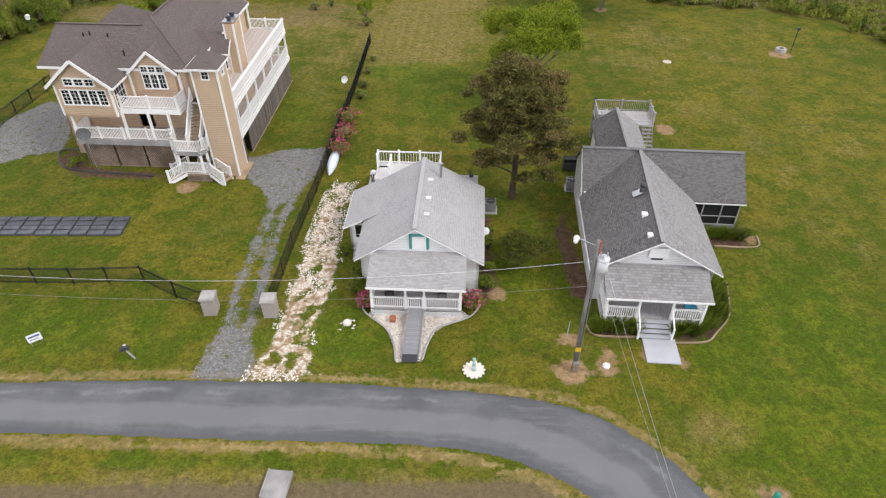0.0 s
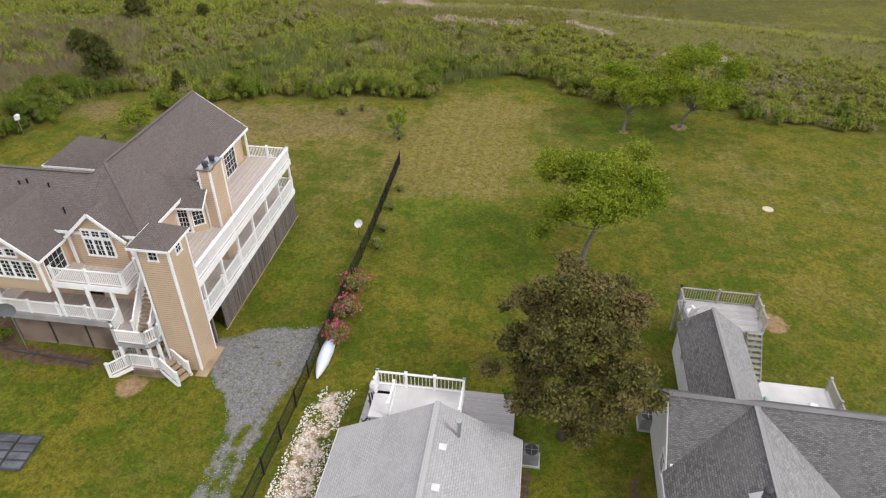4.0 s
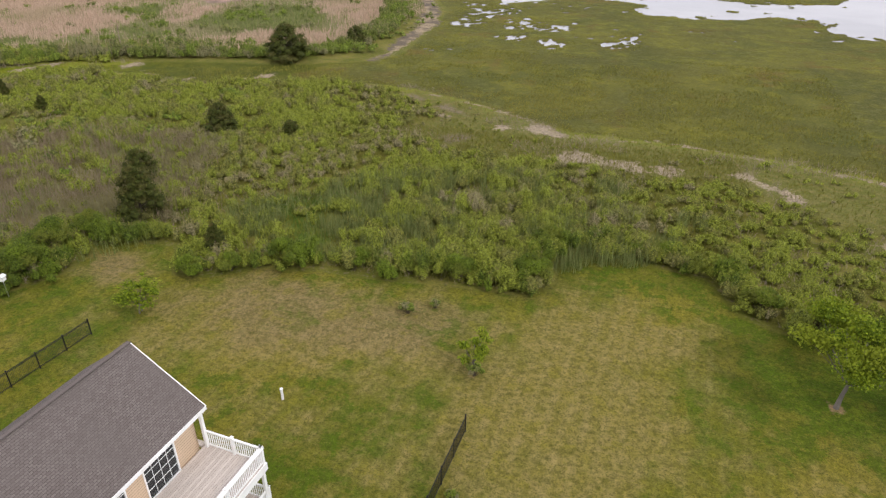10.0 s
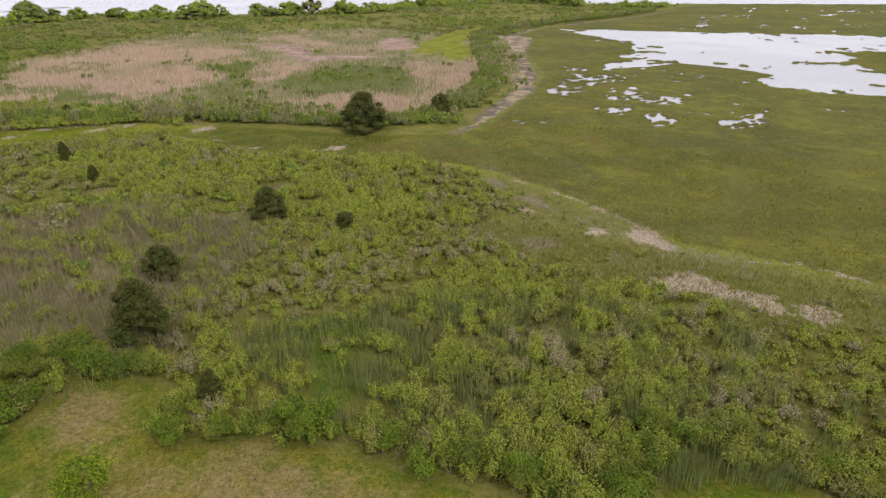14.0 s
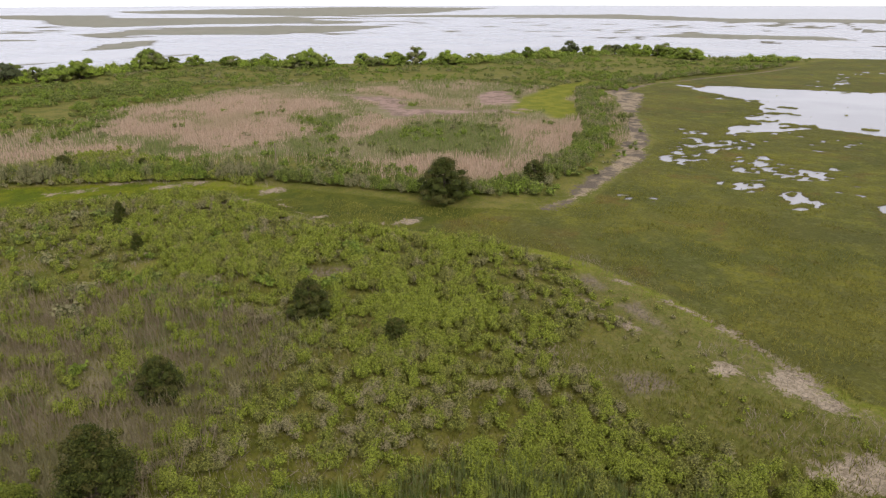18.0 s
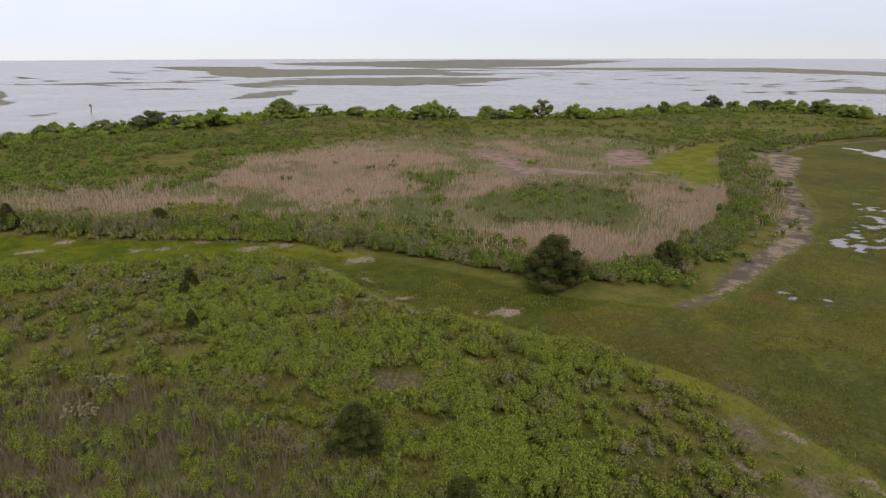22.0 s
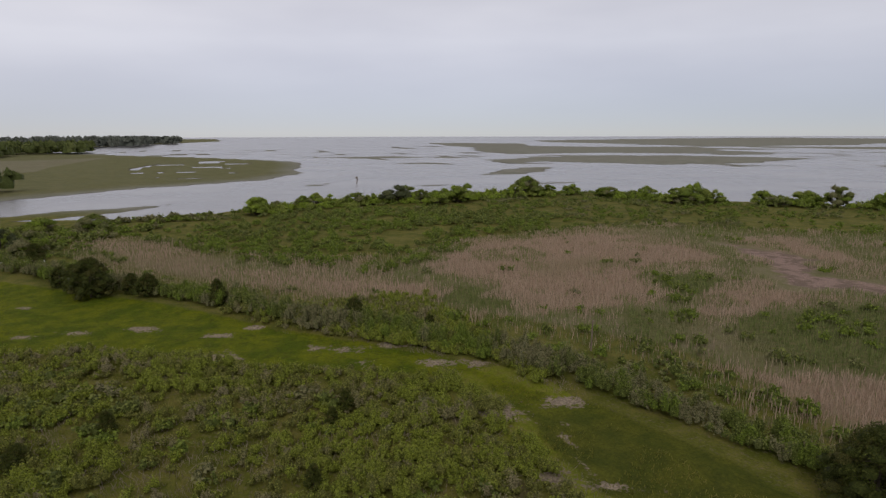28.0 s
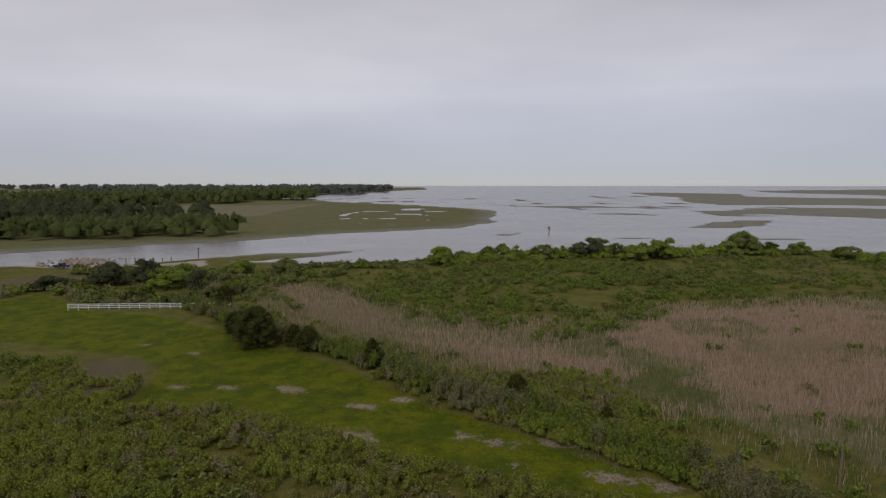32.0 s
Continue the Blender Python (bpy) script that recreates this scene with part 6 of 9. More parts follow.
# ---- the tall tan house on raised decks ----
def big_house():
    h = thing("raised_house", -16.7, 45.2, 0, -3.2, "large tan clapboard house on raised white-railed decks, brown shingle roof", "house")
    F1, F2, EZ = 2.7, 5.42, 7.95
    # main walls
    e_holes = [(0.7, 1.6, F2 + 0.9, F2 + 2.0), (11.6, 13.6, F2 + 0.02, F2 + 2.05), (9.6, 10.6, F2 + 0.7, F2 + 2.0), (3.0, 4.6, F1 + 0.05, F1 + 2.05), (8.0, 9.6, F1 + 0.05, F1 + 2.05)]
    part("east_wall", wall((-3.6, 2.9), (-3.6, 17.9), 0, EZ, e_holes), TAN, h)
    for i, (a, b, z0, z1) in enumerate(e_holes):
        window(h, (-3.6, 2.9 + (a + b) / 2, z0), b - a - 0.14, z1 - z0, 90, 4 if b - a > 1.2 else 3, 4, "door" if z1 - z0 > 1.9 else "window")
    part("south_wall", wall((-13.0, 2.9), (-3.6, 2.9), 0, EZ, [(4.4, 5.6, F1 + 0.05, F1 + 2.0)]), TAN, h)
    part("west_wall", wall((-14.9, 8.6), (-14.9, 2.9), 0, EZ, []) + wall((-14.9, 2.9), (-13.0, 2.9), 0, EZ, []), TAN, h)
    part("north_wall", wall((-3.6, 17.9), (-10.5, 17.9), 0, EZ, []) + wall((-10.5, 17.9), (-10.5, 8.6), 0, EZ, []) + wall((-10.5, 8.6), (-14.9, 8.6), 0, EZ, []) + [gable_fill((-3.6, 17.9), (-10.5, 17.9), EZ, 10.45)], TAN, h)
    part("floor_slab", [box(-14.7, -3.7, 3.1, 8.5, F2 - 0.2, F2), box(-9.3, -3.7, 8.5, 17.5, F2 - 0.2, F2)], INSIDE, h)
    # roof: an L of ridges with a small hip at the west end
    T, RZ, RX, YN = 0.16, 10.7, -7.1, 18.45
    west = [(-15.5, 2.75, EZ), (-15.5, 8.85, EZ), (-14.7, 5.8, 10.25)]
    roof = part("roof", [slab([west[0], (RX, 2.75, EZ), (RX, 5.8, 10.25), west[2]], T), slab([(-3.2, 2.75, EZ), (-3.2, YN, EZ), (RX, YN, RZ), (RX, 6.5, RZ)], T),
                         slab([(RX, 6.5, RZ), (RX, YN, RZ), (-10.9, YN, EZ), (-10.9, 2.75, EZ)], T), slab([west[2], (RX, 5.8, 10.25), (RX, 8.85, EZ), west[1]], T),
                         slab([(-10.9, 2.74, EZ + 0.01), (-3.2, 2.74, EZ + 0.01), (RX, 6.5, RZ + 0.01)], T), slab([west[0], west[2], west[1]], T)], ROOF_BROWN, h, "brown-grey shingle roof slope")
    part("ridge_cap", [beam((-14.7, 5.8, 10.28), (RX - 0.5, 5.8, 10.28), 0.24, 0.05), beam((RX, 6.5, RZ + 0.03), (RX, YN, RZ + 0.03), 0.24, 0.05), beam((RX, 6.5, RZ + 0.03), (-3.2, 2.75, EZ + 0.03), 0.2, 0.05)], ROOF_BROWN, roof)
    part("fascia", [beam((-3.15, 2.75, EZ - 0.12), (-3.15, YN, EZ - 0.12), 0.05, 0.2), beam((-15.5, 2.70, EZ - 0.12), (-3.15, 2.70, EZ - 0.12), 0.05, 0.2), beam((-3.2, YN + 0.03, EZ - 0.12), (RX, YN + 0.03, RZ - 0.12), 0.06, 0.18), beam((-10.9, YN + 0.03, EZ - 0.12), (RX, YN + 0.03, RZ - 0.12), 0.06, 0.18), beam((-15.53, 2.75, EZ - 0.12), (-15.53, 8.85, EZ - 0.12), 0.05, 0.2)], WHITE, roof, "white roof trim")
    for px, py, pz in ((-12.2, 4.9, 9.6), (-11.7, 5.0, 9.7), (-8.6, 3.6, 8.75), (-10.2, 4.9, 9.6)):
        part("vent_pipe", [drum(px, py, pz - 0.2, pz + 0.2, 0.05, 8), drum(px, py, pz + 0.2, pz + 0.26, 0.07, 8)], BLACK_METAL, roof)
    # west front room, carried out over the lower porch
    P0, P1, PY = -13.2, -8.82, 0.45
    pw = part("front_room_wall", wall((P0, PY), (P1, PY), 4.88, 7.5, [(0.4, 4.0, 5.85, 7.1)]) + wall((P1, PY), (P1, 2.9), 4.88, 7.5, [(0.35, 2.1, F2 + 0.02, 7.3)]) + wall((P0, 2.9), (P0, PY), 4.88, 7.5, []) + [gable_fill((P0, PY), (P1, PY), 7.5, 9.45), box(P0, P1, PY, 2.9, 4.84, 5.0)], TAN, h)
    for i in range(5):
        window(h, (P0 + 0.4 + 0.36 + i * 0.72, PY, 5.88), 0.6, 1.18, 0, 2, 4)
    for i in range(3):
        window(h, (P0 + 1.37 + i * 0.82, PY - 0.11, 7.52), 0.64, 0.5, 0, 2, 2)
    window(h, (P1, PY + 1.22, F2 + 0.04), 1.6, 1.95, 90, 4, 4, "sliding_door")
    rid = (P0 + P1) / 2
    sub = part("gable_roof", [slab([(P0 - 0.42, 0.1, 7.45), (rid, 0.1, 9.62), (rid, 5.2, 9.62), (P0 - 0.42, 2.55, 7.45)], 0.14), slab([(P1 + 0.42, 0.1, 7.45), (P1 + 0.42, 2.6, 7.45), (rid, 5.2, 9.62), (rid, 0.1, 9.62)], 0.14)], ROOF_BROWN, h)
    part("barge_board", [beam((P0 - 0.42, 0.07, 7.35), (rid, 0.07, 9.52), 0.06, 0.22), beam((P1 + 0.42, 0.07, 7.35), (rid, 0.07, 9.52), 0.06, 0.22), beam((P1 + 0.44, 0.07, 7.33), (P1 + 0.44, 2.6, 7.33), 0.05, 0.16), beam((P0 - 0.44, 0.07, 7.33), (P0 - 0.44, 2.6, 7.33), 0.05, 0.16)], WHITE, sub)
    part("corner_board", [box(P0 - 0.02, P0 + 0.12, PY - 0.03, PY + 0.1, 4.88, 7.45), box(P1 - 0.12, P1 + 0.02, PY - 0.03, PY + 0.1, 4.88, 7.45)], WHITE, h)
    # second gable
    q0, q1, gy = -7.85, -4.6, 2.72
    qm = (q0 + q1) / 2
    part("gable_wall", [gable_fill((q0, gy), (q1, gy), 7.75, 9.3)] + wall((q0, gy), (q1, gy), F2, 7.75, []), TAN, h)
    sub = part("gable_roof", [slab([(q0 - 0.36, 2.45, 7.66), (qm, 2.45, 9.46), (qm, 5.3, 9.46), (q0 - 0.36, 2.9, 7.66)], 0.14), slab([(q1 + 0.36, 2.45, 7.66), (q1 + 0.36, 2.9, 7.66), (qm, 5.3, 9.46), (qm, 2.45, 9.46)], 0.14)], ROOF_BROWN, h)
    part("barge_board", [beam((q0 - 0.36, 2.42, 7.57), (qm, 2.42, 9.37), 0.06, 0.2), beam((q1 + 0.36, 2.42, 7.57), (qm, 2.42, 9.37), 0.06, 0.2)], WHITE, sub)
    for i in range(3):
        window(h, (qm - 0.62 + i * 0.62, gy - 0.11, F2 + 0.95), 0.5, 1.15, 0, 2, 3)
        window(h, (qm - 0.62 + i * 0.62, gy - 0.11, F2 + 2.3), 0.5, 0.42, 0, 2, 2)
    part("corner_board", [box(-4.4, -4.2, 2.78, 2.9, F1, EZ), box(-8.4, -8.25, 2.78, 2.9, F2, EZ)], WHITE, h)
    # corner tower with its own pyramid roof
    part("tower_wall", wall((-1.9, 0), (0.06, 0), 0, 9.3, [(0.7, 1.3, 8.45, 9.0)]) + wall((0.06, 0), (0.06, 2.0), 0, 9.3, [(0.7, 1.3, 8.45, 9.0)]) + wall((0.06, 2.0), (-1.9, 2.0), 0, 9.3, []) + wall((-1.9, 2.0), (-1.9, 0), 0, 9.3, []), TAN, h)
    for at, fc in (((-0.9, 0, 8.45), 0), ((0.06, 1.0, 8.45), 90)):
        window(h, at, 0.5, 0.55, fc, 2, 2)
    part("corner_board", [box(-0.04, 0.09, -0.03, 0.1, 0, 9.25), box(-1.94, -1.8, -0.03, 0.1, 0, 9.25), box(-0.04, 0.09, 1.9, 2.03, 0, 9.25)], WHITE, h)
    c = (-0.98, 1.0, 10.35)
    co = [(-2.23, -0.24, 9.3), (0.27, -0.24, 9.3), (0.27, 2.25, 9.3), (-2.23, 2.25, 9.3)]
    sub = part("tower_roof", [slab([co[i], co[(i + 1) % 4], c], 0.12) for i in range(4)], ROOF_BROWN, h)
    part("fascia", [beam((*co[i][:2], 9.23), (*co[(i + 1) % 4][:2], 9.23), 0.05, 0.15) for i in range(4)], WHITE, sub)
    part("tower_apron", box(-0.2, 0.55, -0.5, 2.2, 0.0, 0.06), WOOD_NEW, h)
    # chimney and bay on the upper deck
    ch = part("chimney", box(-1.95, -1.1, 8.0, 9.75, 0, 9.75), TAN, h)
    part("corner_board", [box(-1.2, -1.07, 7.97, 8.1, F2, 9.75), box(-1.2, -1.07, 9.65, 9.78, F2, 9.75), box(-1.98, -1.85, 7.97, 8.1, F2, 9.75)], WHITE, ch)
    part("chimney_cap", box(-2.01, -1.04, 7.94, 9.81, 9.75, 9.83), GREY_METAL, ch)
    part("rusty_rim", box(-2.03, -1.02, 7.92, 8.5, 9.70, 9.76), COPPER, ch)
    for fy in (8.4, 9.35):
        part("flue", [drum(-1.52, fy, 9.83, 9.98, 0.17), drum(-1.52, fy, 9.98, 10.03, 0.22), drum(-1.52, fy, 10.05, 10.17, 0.21)], DARK_PLASTIC, ch, "dark metal flue cap", True)
    part("bay_wall", wall((-3.6, 7.0), (-2.75, 7.15), F2, 7.5, [(0.08, 0.8, F2 + 0.04, F2 + 1.95)]) + wall((-2.75, 7.15), (-1.95, 7.85), F2, 7.5, [(0.15, 0.9, F2 + 0.5, F2 + 1.9)]), TAN, h)
    part("bay_side_wall", wall((-1.95, 9.6), (-3.6, 9.9), F2, 7.5, []), TAN, h)
    window(h, (-3.17, 7.08, F2 + 0.05), 0.62, 1.9, 10, 3, 5, "door")
    window(h, (-2.36, 7.5, F2 + 0.5), 0.66, 1.4, 41, 3, 4)
    part("corner_board", [box(-2.82, -2.7, 7.06, 7.18, F2, 7.5), box(-3.62, -3.5, 6.94, 7.06, F2, 7.5)], WHITE, h)
    sub = part("bay_roof", [slab([(-3.75, 6.75, 7.5), (-1.6, 6.95, 7.5), (-1.6, 8.3, 8.62), (-5.2, 8.3, 9.1)], 0.12), slab([(-1.6, 9.9, 7.5), (-3.75, 10.0, 7.6), (-5.2, 8.3, 9.1), (-1.6, 8.3, 8.62)], 0.12)], ROOF_BROWN, h)
    part("fascia", [beam((-3.8, 6.72, 7.44), (-1.57, 6.92, 7.44), 0.05, 0.14), beam((-1.57, 6.92, 7.44), (-1.57, 8.0, 8.34), 0.05, 0.12)], WHITE, sub)
    # east decks, two levels
    for z, nm in ((F1, "lower_deck"), (F2, "upper_deck")):
        dk = part(nm, [box(-3.55, 0.0, 2.05, 18.3, z - 0.10, z)], DECK_TAN, h, "weathered tan deck boards")
        part("deck_fascia", [box(0.0, 0.06, 2.05, 18.36, z - 0.42, z + 0.02), box(-3.55, 0.0, 18.3, 18.36, z - 0.42, z + 0.02)], WHITE, dk)
        part("joist", [box(-3.5, -0.05, 2.5 + 1.2 * i, 2.6 + 1.2 * i, z - 0.34, z - 0.11) for i in range(13)], GREY_TRIM, dk)
        railing(h, (-0.06, 2.2), (-0.06, 18.25), z, 1.0, posts=6)
        railing(h, (-0.1, 18.25), (-3.4, 18.25), z, 1.0, posts=2)
        if z == F2:
            part("rail_cap", box(-0.16, 0.08, 2.15, 18.3, z + 1.02, z + 1.06), WHITE, h)
    for i in range(7):
        y = 2.6 + 15.5 * i / 6
        part("deck_post", box(-0.15, 0.0, y - 0.08, y + 0.08, F1 - 0.4, F2 - 0.4), WHITE, h)
        part("deck_post", box(-0.24, -0.06, y - 0.09, y + 0.09, 0, F1 - 0.4), DARK_WOOD, h)
    part("roof_post", box(-3.42, -3.27, 18.1, 18.25, F1, EZ - 0.1), WHITE, h)
    part("deck_extension", box(-9.8, -3.6, 18.1, 18.4, F2 - 0.15, F2), DECK_TAN, h)
    for i in range(6):
        y0, y1 = 3.9 + 14.4 * i / 6, 3.9 + 14.4 * (i + 1) / 6 - 0.12
        part("skirt_board", [box(-0.06, -0.02, y0 + k * 0.17, min(y1, y0 + k * 0.17 + 0.15), 0.02, 2.3) for k in range(14)], DARK_WOOD, h, "dark brown vertical skirt boards")
    part("skirt_board", box(-3.5, -0.1, 18.26, 18.3, 0.02, 2.3), DARK_WOOD, h)
    part("skirt_sill", box(-0.1, 0.03, 3.8, 18.35, 0.0, 0.05), WOOD_NEW, h)
    # front decks, landing and stairs
    lo = part("front_porch_deck", [box(-13.1, -5.0, 0.7, 2.9, F1 - 0.1, F1), box(-5.0, -2.35, 1.0, 2.9, F1 - 0.1, F1)], DECK_TAN, h)
    part("deck_fascia", [box(-13.15, -5.0, 0.62, 0.7, F1 - 0.45, F1 + 0.02)], GREY_TRIM, lo)
    railing(h, (-13.0, 0.75), (-5.2, 0.75), F1, 0.98, posts=4)
    railing(h, (-13.0, 2.8), (-13.0, 0.8), F1, 0.98, posts=1)
    for x in (-12.9, -8.7, -6.6, -5.0):
        part("porch_post", box(x - 0.09, x + 0.09, 0.72, 0.9, F1, F2 - 0.15 if x > -8.8 else 5.05), WHITE, h)
    up = part("front_upper_deck", [box(-8.75, -4.0, 0.85, 2.9, F2 - 0.10, F2)], DECK_TAN, h)
    part("deck_fascia", [box(-8.75, -4.0, 0.78, 0.85, F2 - 0.4, F2 + 0.02), box(-4.0, -3.93, 0.8, 2.9, F2 - 0.4, F2 + 0.02)], WHITE, up)
    railing(h, (-8.6, 0.9), (-4.1, 0.9), F2, 1.0, posts=2)
    railing(h, (-4.06, 0.95), (-4.06, 2.4), F2, 1.0, posts=1)
    part("stair_top_deck", box(-4.0, -1.95, 2.5, 4.2, F2 - 0.12, F2), DECK_TAN, h)
    stairs(h, (-3.0, -0.1), (-3.0, 2.5), F1, F2, 1.0, WOOD_NEW, 14, "upper_stairs", WHITE)
    railing(h, (-2.45, 2.5), (-2.45, -0.1), F2, 0.95, posts=2, drop=F2 - F1)
    railing(h, (-3.55, 2.5), (-3.55, -0.1), F2, 0.95, posts=2, drop=F2 - F1)
    ring = [(-4.95, 0.65), (-4.75, -0.45), (-4.3, -0.95), (-2.4, -0.95), (-1.98, -0.35), (-1.98, 0.1)]
    ld = part("landing", [slab([(x, y, F1) for x, y in ring] + [(-1.98, 1.0, F1), (-4.95, 1.0, F1)], 0.12)], DECK_TAN, h)
    part("landing_fascia", [beam((*a, F1 - 0.15), (*b, F1 - 0.15), 0.05, 0.3) for a, b in zip(ring, ring[1:])], GREY_TRIM, ld)
    for a, b in zip(ring, ring[1:]):
        railing(h, a, b, F1, 0.98, posts=1)
    for x, y in ((-4.7, -0.4), (-2.1, -0.4), (-4.25, -0.85), (-2.45, -0.85)):
        part("landing_post", box(x - 0.08, x + 0.08, y - 0.08, y + 0.08, 0.75, F1 - 0.1), WHITE, h)
    part("lower_platform", [box(-4.0, -1.9, -0.95, 0.6, 0.66, 0.76)], DECK_TAN, h)
    lattice_panel(h, (-3.95, -0.92), (-1.95, -0.92), 0.02, 0.62, LATTICE)
    railing(h, (-3.95, -0.9), (-1.95, -0.9), 0.76, 0.95, posts=1)
    stairs(h, (-3.0, 0.5), (-3.0, 2.8), 0.76, F1, 1.0, WOOD_NEW, 11, "lower_stairs", WHITE)
    stairs(h, (-0.6, -0.95), (-1.9, -0.4), 0.0, 0.76, 1.1, WOOD_NEW, 4, "ground_steps", WHITE)
    stairs(h, (-5.35, -0.85), (-4.0, -0.4), 0.0, 0.76, 1.1, WOOD_NEW, 4, "ground_steps", WHITE)
    railing(h, (-1.95, -0.9), (-0.75, -1.4), 0.76, 0.95, posts=1, drop=0.66)
    railing(h, (-1.9, 0.1), (-0.5, -0.45), 0.76, 0.95, posts=1, drop=0.66)
    railing(h, (-3.95, -0.9), (-5.3, -1.35), 0.76, 0.95, posts=1, drop=0.66)
    railing(h, (-4.0, 0.1), (-5.4, -0.3), 0.76, 0.95, posts=1, drop=0.66)
    for i in range(3):
        lattice_panel(h, (-12.8 + i * 2.5, 0.95), (-12.8 + i * 2.5 + 2.35, 0.95), 0.05, F1 - 0.45, LATTICE)
    part("skirt_beam", box(-13.0, -5.0, 0.86, 0.98, F1 - 0.62, F1 - 0.42), GREY_TRIM, h)
    part("side_skirt", box(-13.0, -12.9, 0.95, 2.9, 0.0, F1 - 0.45), DARK_WOOD, h)
    # raised rear pavilion
    x0, x1, y0, y1, ze = -13.3, -10.2, 9.2, 12.4, 8.75
    part("pavilion_wall", wall((x0, y0), (x1, y0), 5, ze, []) + wall((x1, y0), (x1, y1), 5, ze, []) + wall((x1, y1), (x0, y1), 0, ze, []) + wall((x0, y1), (x0, y0), 0, ze, []), BROWN_SIDING, h)
    co = [(x0 - 0.45, y0 - 0.45, ze), (x1 + 0.45, y0 - 0.45, ze), (x1 + 0.45, y1 + 0.45, ze), (x0 - 0.45, y1 + 0.45, ze)]
    sub = part("pavilion_roof", [slab([co[i], co[(i + 1) % 4], (-11.75, 10.8, 10.2)], 0.12) for i in range(4)], ROOF_BROWN, h)
    part("fascia", [beam((*co[i][:2], ze - 0.07), (*co[(i + 1) % 4][:2], ze - 0.07), 0.05, 0.18) for i in range(4)], WHITE, sub)
    return h


# ---- the small white cottage ----
def cottage():
    h = thing("white_cottage", -1.45, 31.3, 0, -3.0, "small white clapboard cottage with light grey shingle roof and front porch", "house")
    W, D, E, R = 3.75, 8.0, 2.75, 5.3
    fl = 0.55
    part("south_wall", wall((-W, 0), (W, 0), 0.05, E, [(1.2, 2.1, 1.0, 2.1), (3.2, 4.1, fl, 2.5), (5.2, 6.3, 1.0, 2.1)]) + [gable_fill((-W, 0), (W, 0), E, 5.1)], WHITE_SIDING, h)
    for x, w, z, hh, nm in ((-2.1, 0.75, 1.0, 1.1, "window"), (1.99, 0.9, 1.0, 1.1, "window"), (-0.1, 0.8, fl, 1.95, "front_door")):
        window(h, (x, 0, z), w, hh, 0, 1, 2, nm)
    part("east_wall", wall((W, 0), (W, D), 0.05, E, [(2.0, 2.9, 1.2, 2.2), (5.5, 6.4, 1.2, 2.2)]), WHITE_SIDING, h)
    for y in (2.45, 5.95):
        window(h, (W, y, 1.2), 0.8, 1.0, 90, 1, 2)
    part("north_wall", wall((W, D), (-W, D), 0.05, E, [(2.8, 3.9, 0.7, 2.6)]) + [gable_fill((W, D), (-W, D), E, 5.1)], WHITE_SIDING, h)
    window(h, (0.4, D, 0.7), 0.95, 1.85, 180, 2, 3, "back_door")
    part("west_wall", wall((-W, D), (-W, 0), 0.05, E, [(6.0, 6.9, 1.2, 2.2)]), WHITE_SIDING, h)
    window(h, (-W, 2.25, 1.2), 0.8, 1.0, -90, 1, 2)
    lx0 = -5.2
    part("side_room_wall", wall((lx0, 4.1), (-W, 4.1), 0.05, 2.24, [(0.35, 1.15, 0.5, 2.2)]) + wall((lx0, 7.8), (lx0, 4.1), 0.05, 2.2, []) + wall((-W, 7.8), (lx0, 7.8), 0.05, 2.3, []), WHITE_SIDING, h)
    dr = window(h, (-4.45, 4.1, 0.5), 0.7, 1.7, 0, 1, 2, "side_door")
    part("kick_plate", box(-0.35, 0.35, -0.02, 0.02, 0, 0.6), WHITE, dr)
    st = part("side_steps", [box(-4.95, -3.95, 3.8 - 0.3 * i, 4.1 - 0.3 * i, 0.0, 0.62 - 0.17 * i) for i in range(4)], GREY_TRIM, h, "grey wooden side steps")
    # roof
    x0, x1, y0, y1, yr, rx = -4.15, 4.05, -0.22, 8.45, 8.05, -0.22
    zs = 2.7
    roof = part("roof", [slab([(rx, y0, R), (rx, yr, R), (x1, y1, zs), (x1, y0, zs)], 0.13), slab([(rx, y0, R), (x0, y0, zs), (x0, y1, zs), (rx, yr, R)], 0.13),
                         slab([(-2.5, 3.75, 3.73), (-5.55, 3.75, 2.15), (-5.55, 8.3, 2.15), (-2.5, 8.3, 3.73)], 0.08)], ROOF_LIGHT, h, "light grey shingle roof")
    part("ridge_cap", beam((rx, y0, R + 0.03), (rx, yr, R + 0.03), 0.3, 0.04), ROOF_LIGHT, roof)
    part("barge_board", [beam((x0, y0 - 0.02, zs - 0.1), (rx, y0 - 0.02, R - 0.1), 0.04, 0.06), beam((x1, y0 - 0.02, zs - 0.1), (rx, y0 - 0.02, R - 0.1), 0.04, 0.06), beam((x1 + 0.01, y0, zs - 0.12), (x1 + 0.01, y1, zs - 0.12), 0.03, 0.08), beam((-5.57, 3.7, 2.08), (-5.57, 8.3, 2.08), 0.04, 0.10), beam((-5.55, 3.73, 2.09), (-4.2, 3.73, 2.79), 0.04, 0.08)], WHITE, roof)
    for y in (1.7, 3.5, 5.65):
        part("roof_vent", [box(0.2, 0.5, y - 0.16, y + 0.16, 4.75, 5.08), box(0.17, 0.53, y - 0.2, y + 0.14, 5.06, 5.1)], WHITE_OLD, roof, "small white roof vent")
    part("stove_pipe", [drum(0.98, 6.7, 4.6, 5.6, 0.09, 10), drum(0.98, 6.7, 5.6, 5.7, 0.15, 10)], GREY_METAL, roof)
    gw = part("gable_shutter", box(-0.42, 0.42, -0.07, -0.01, 3.62, 4.55), WHITE, h)
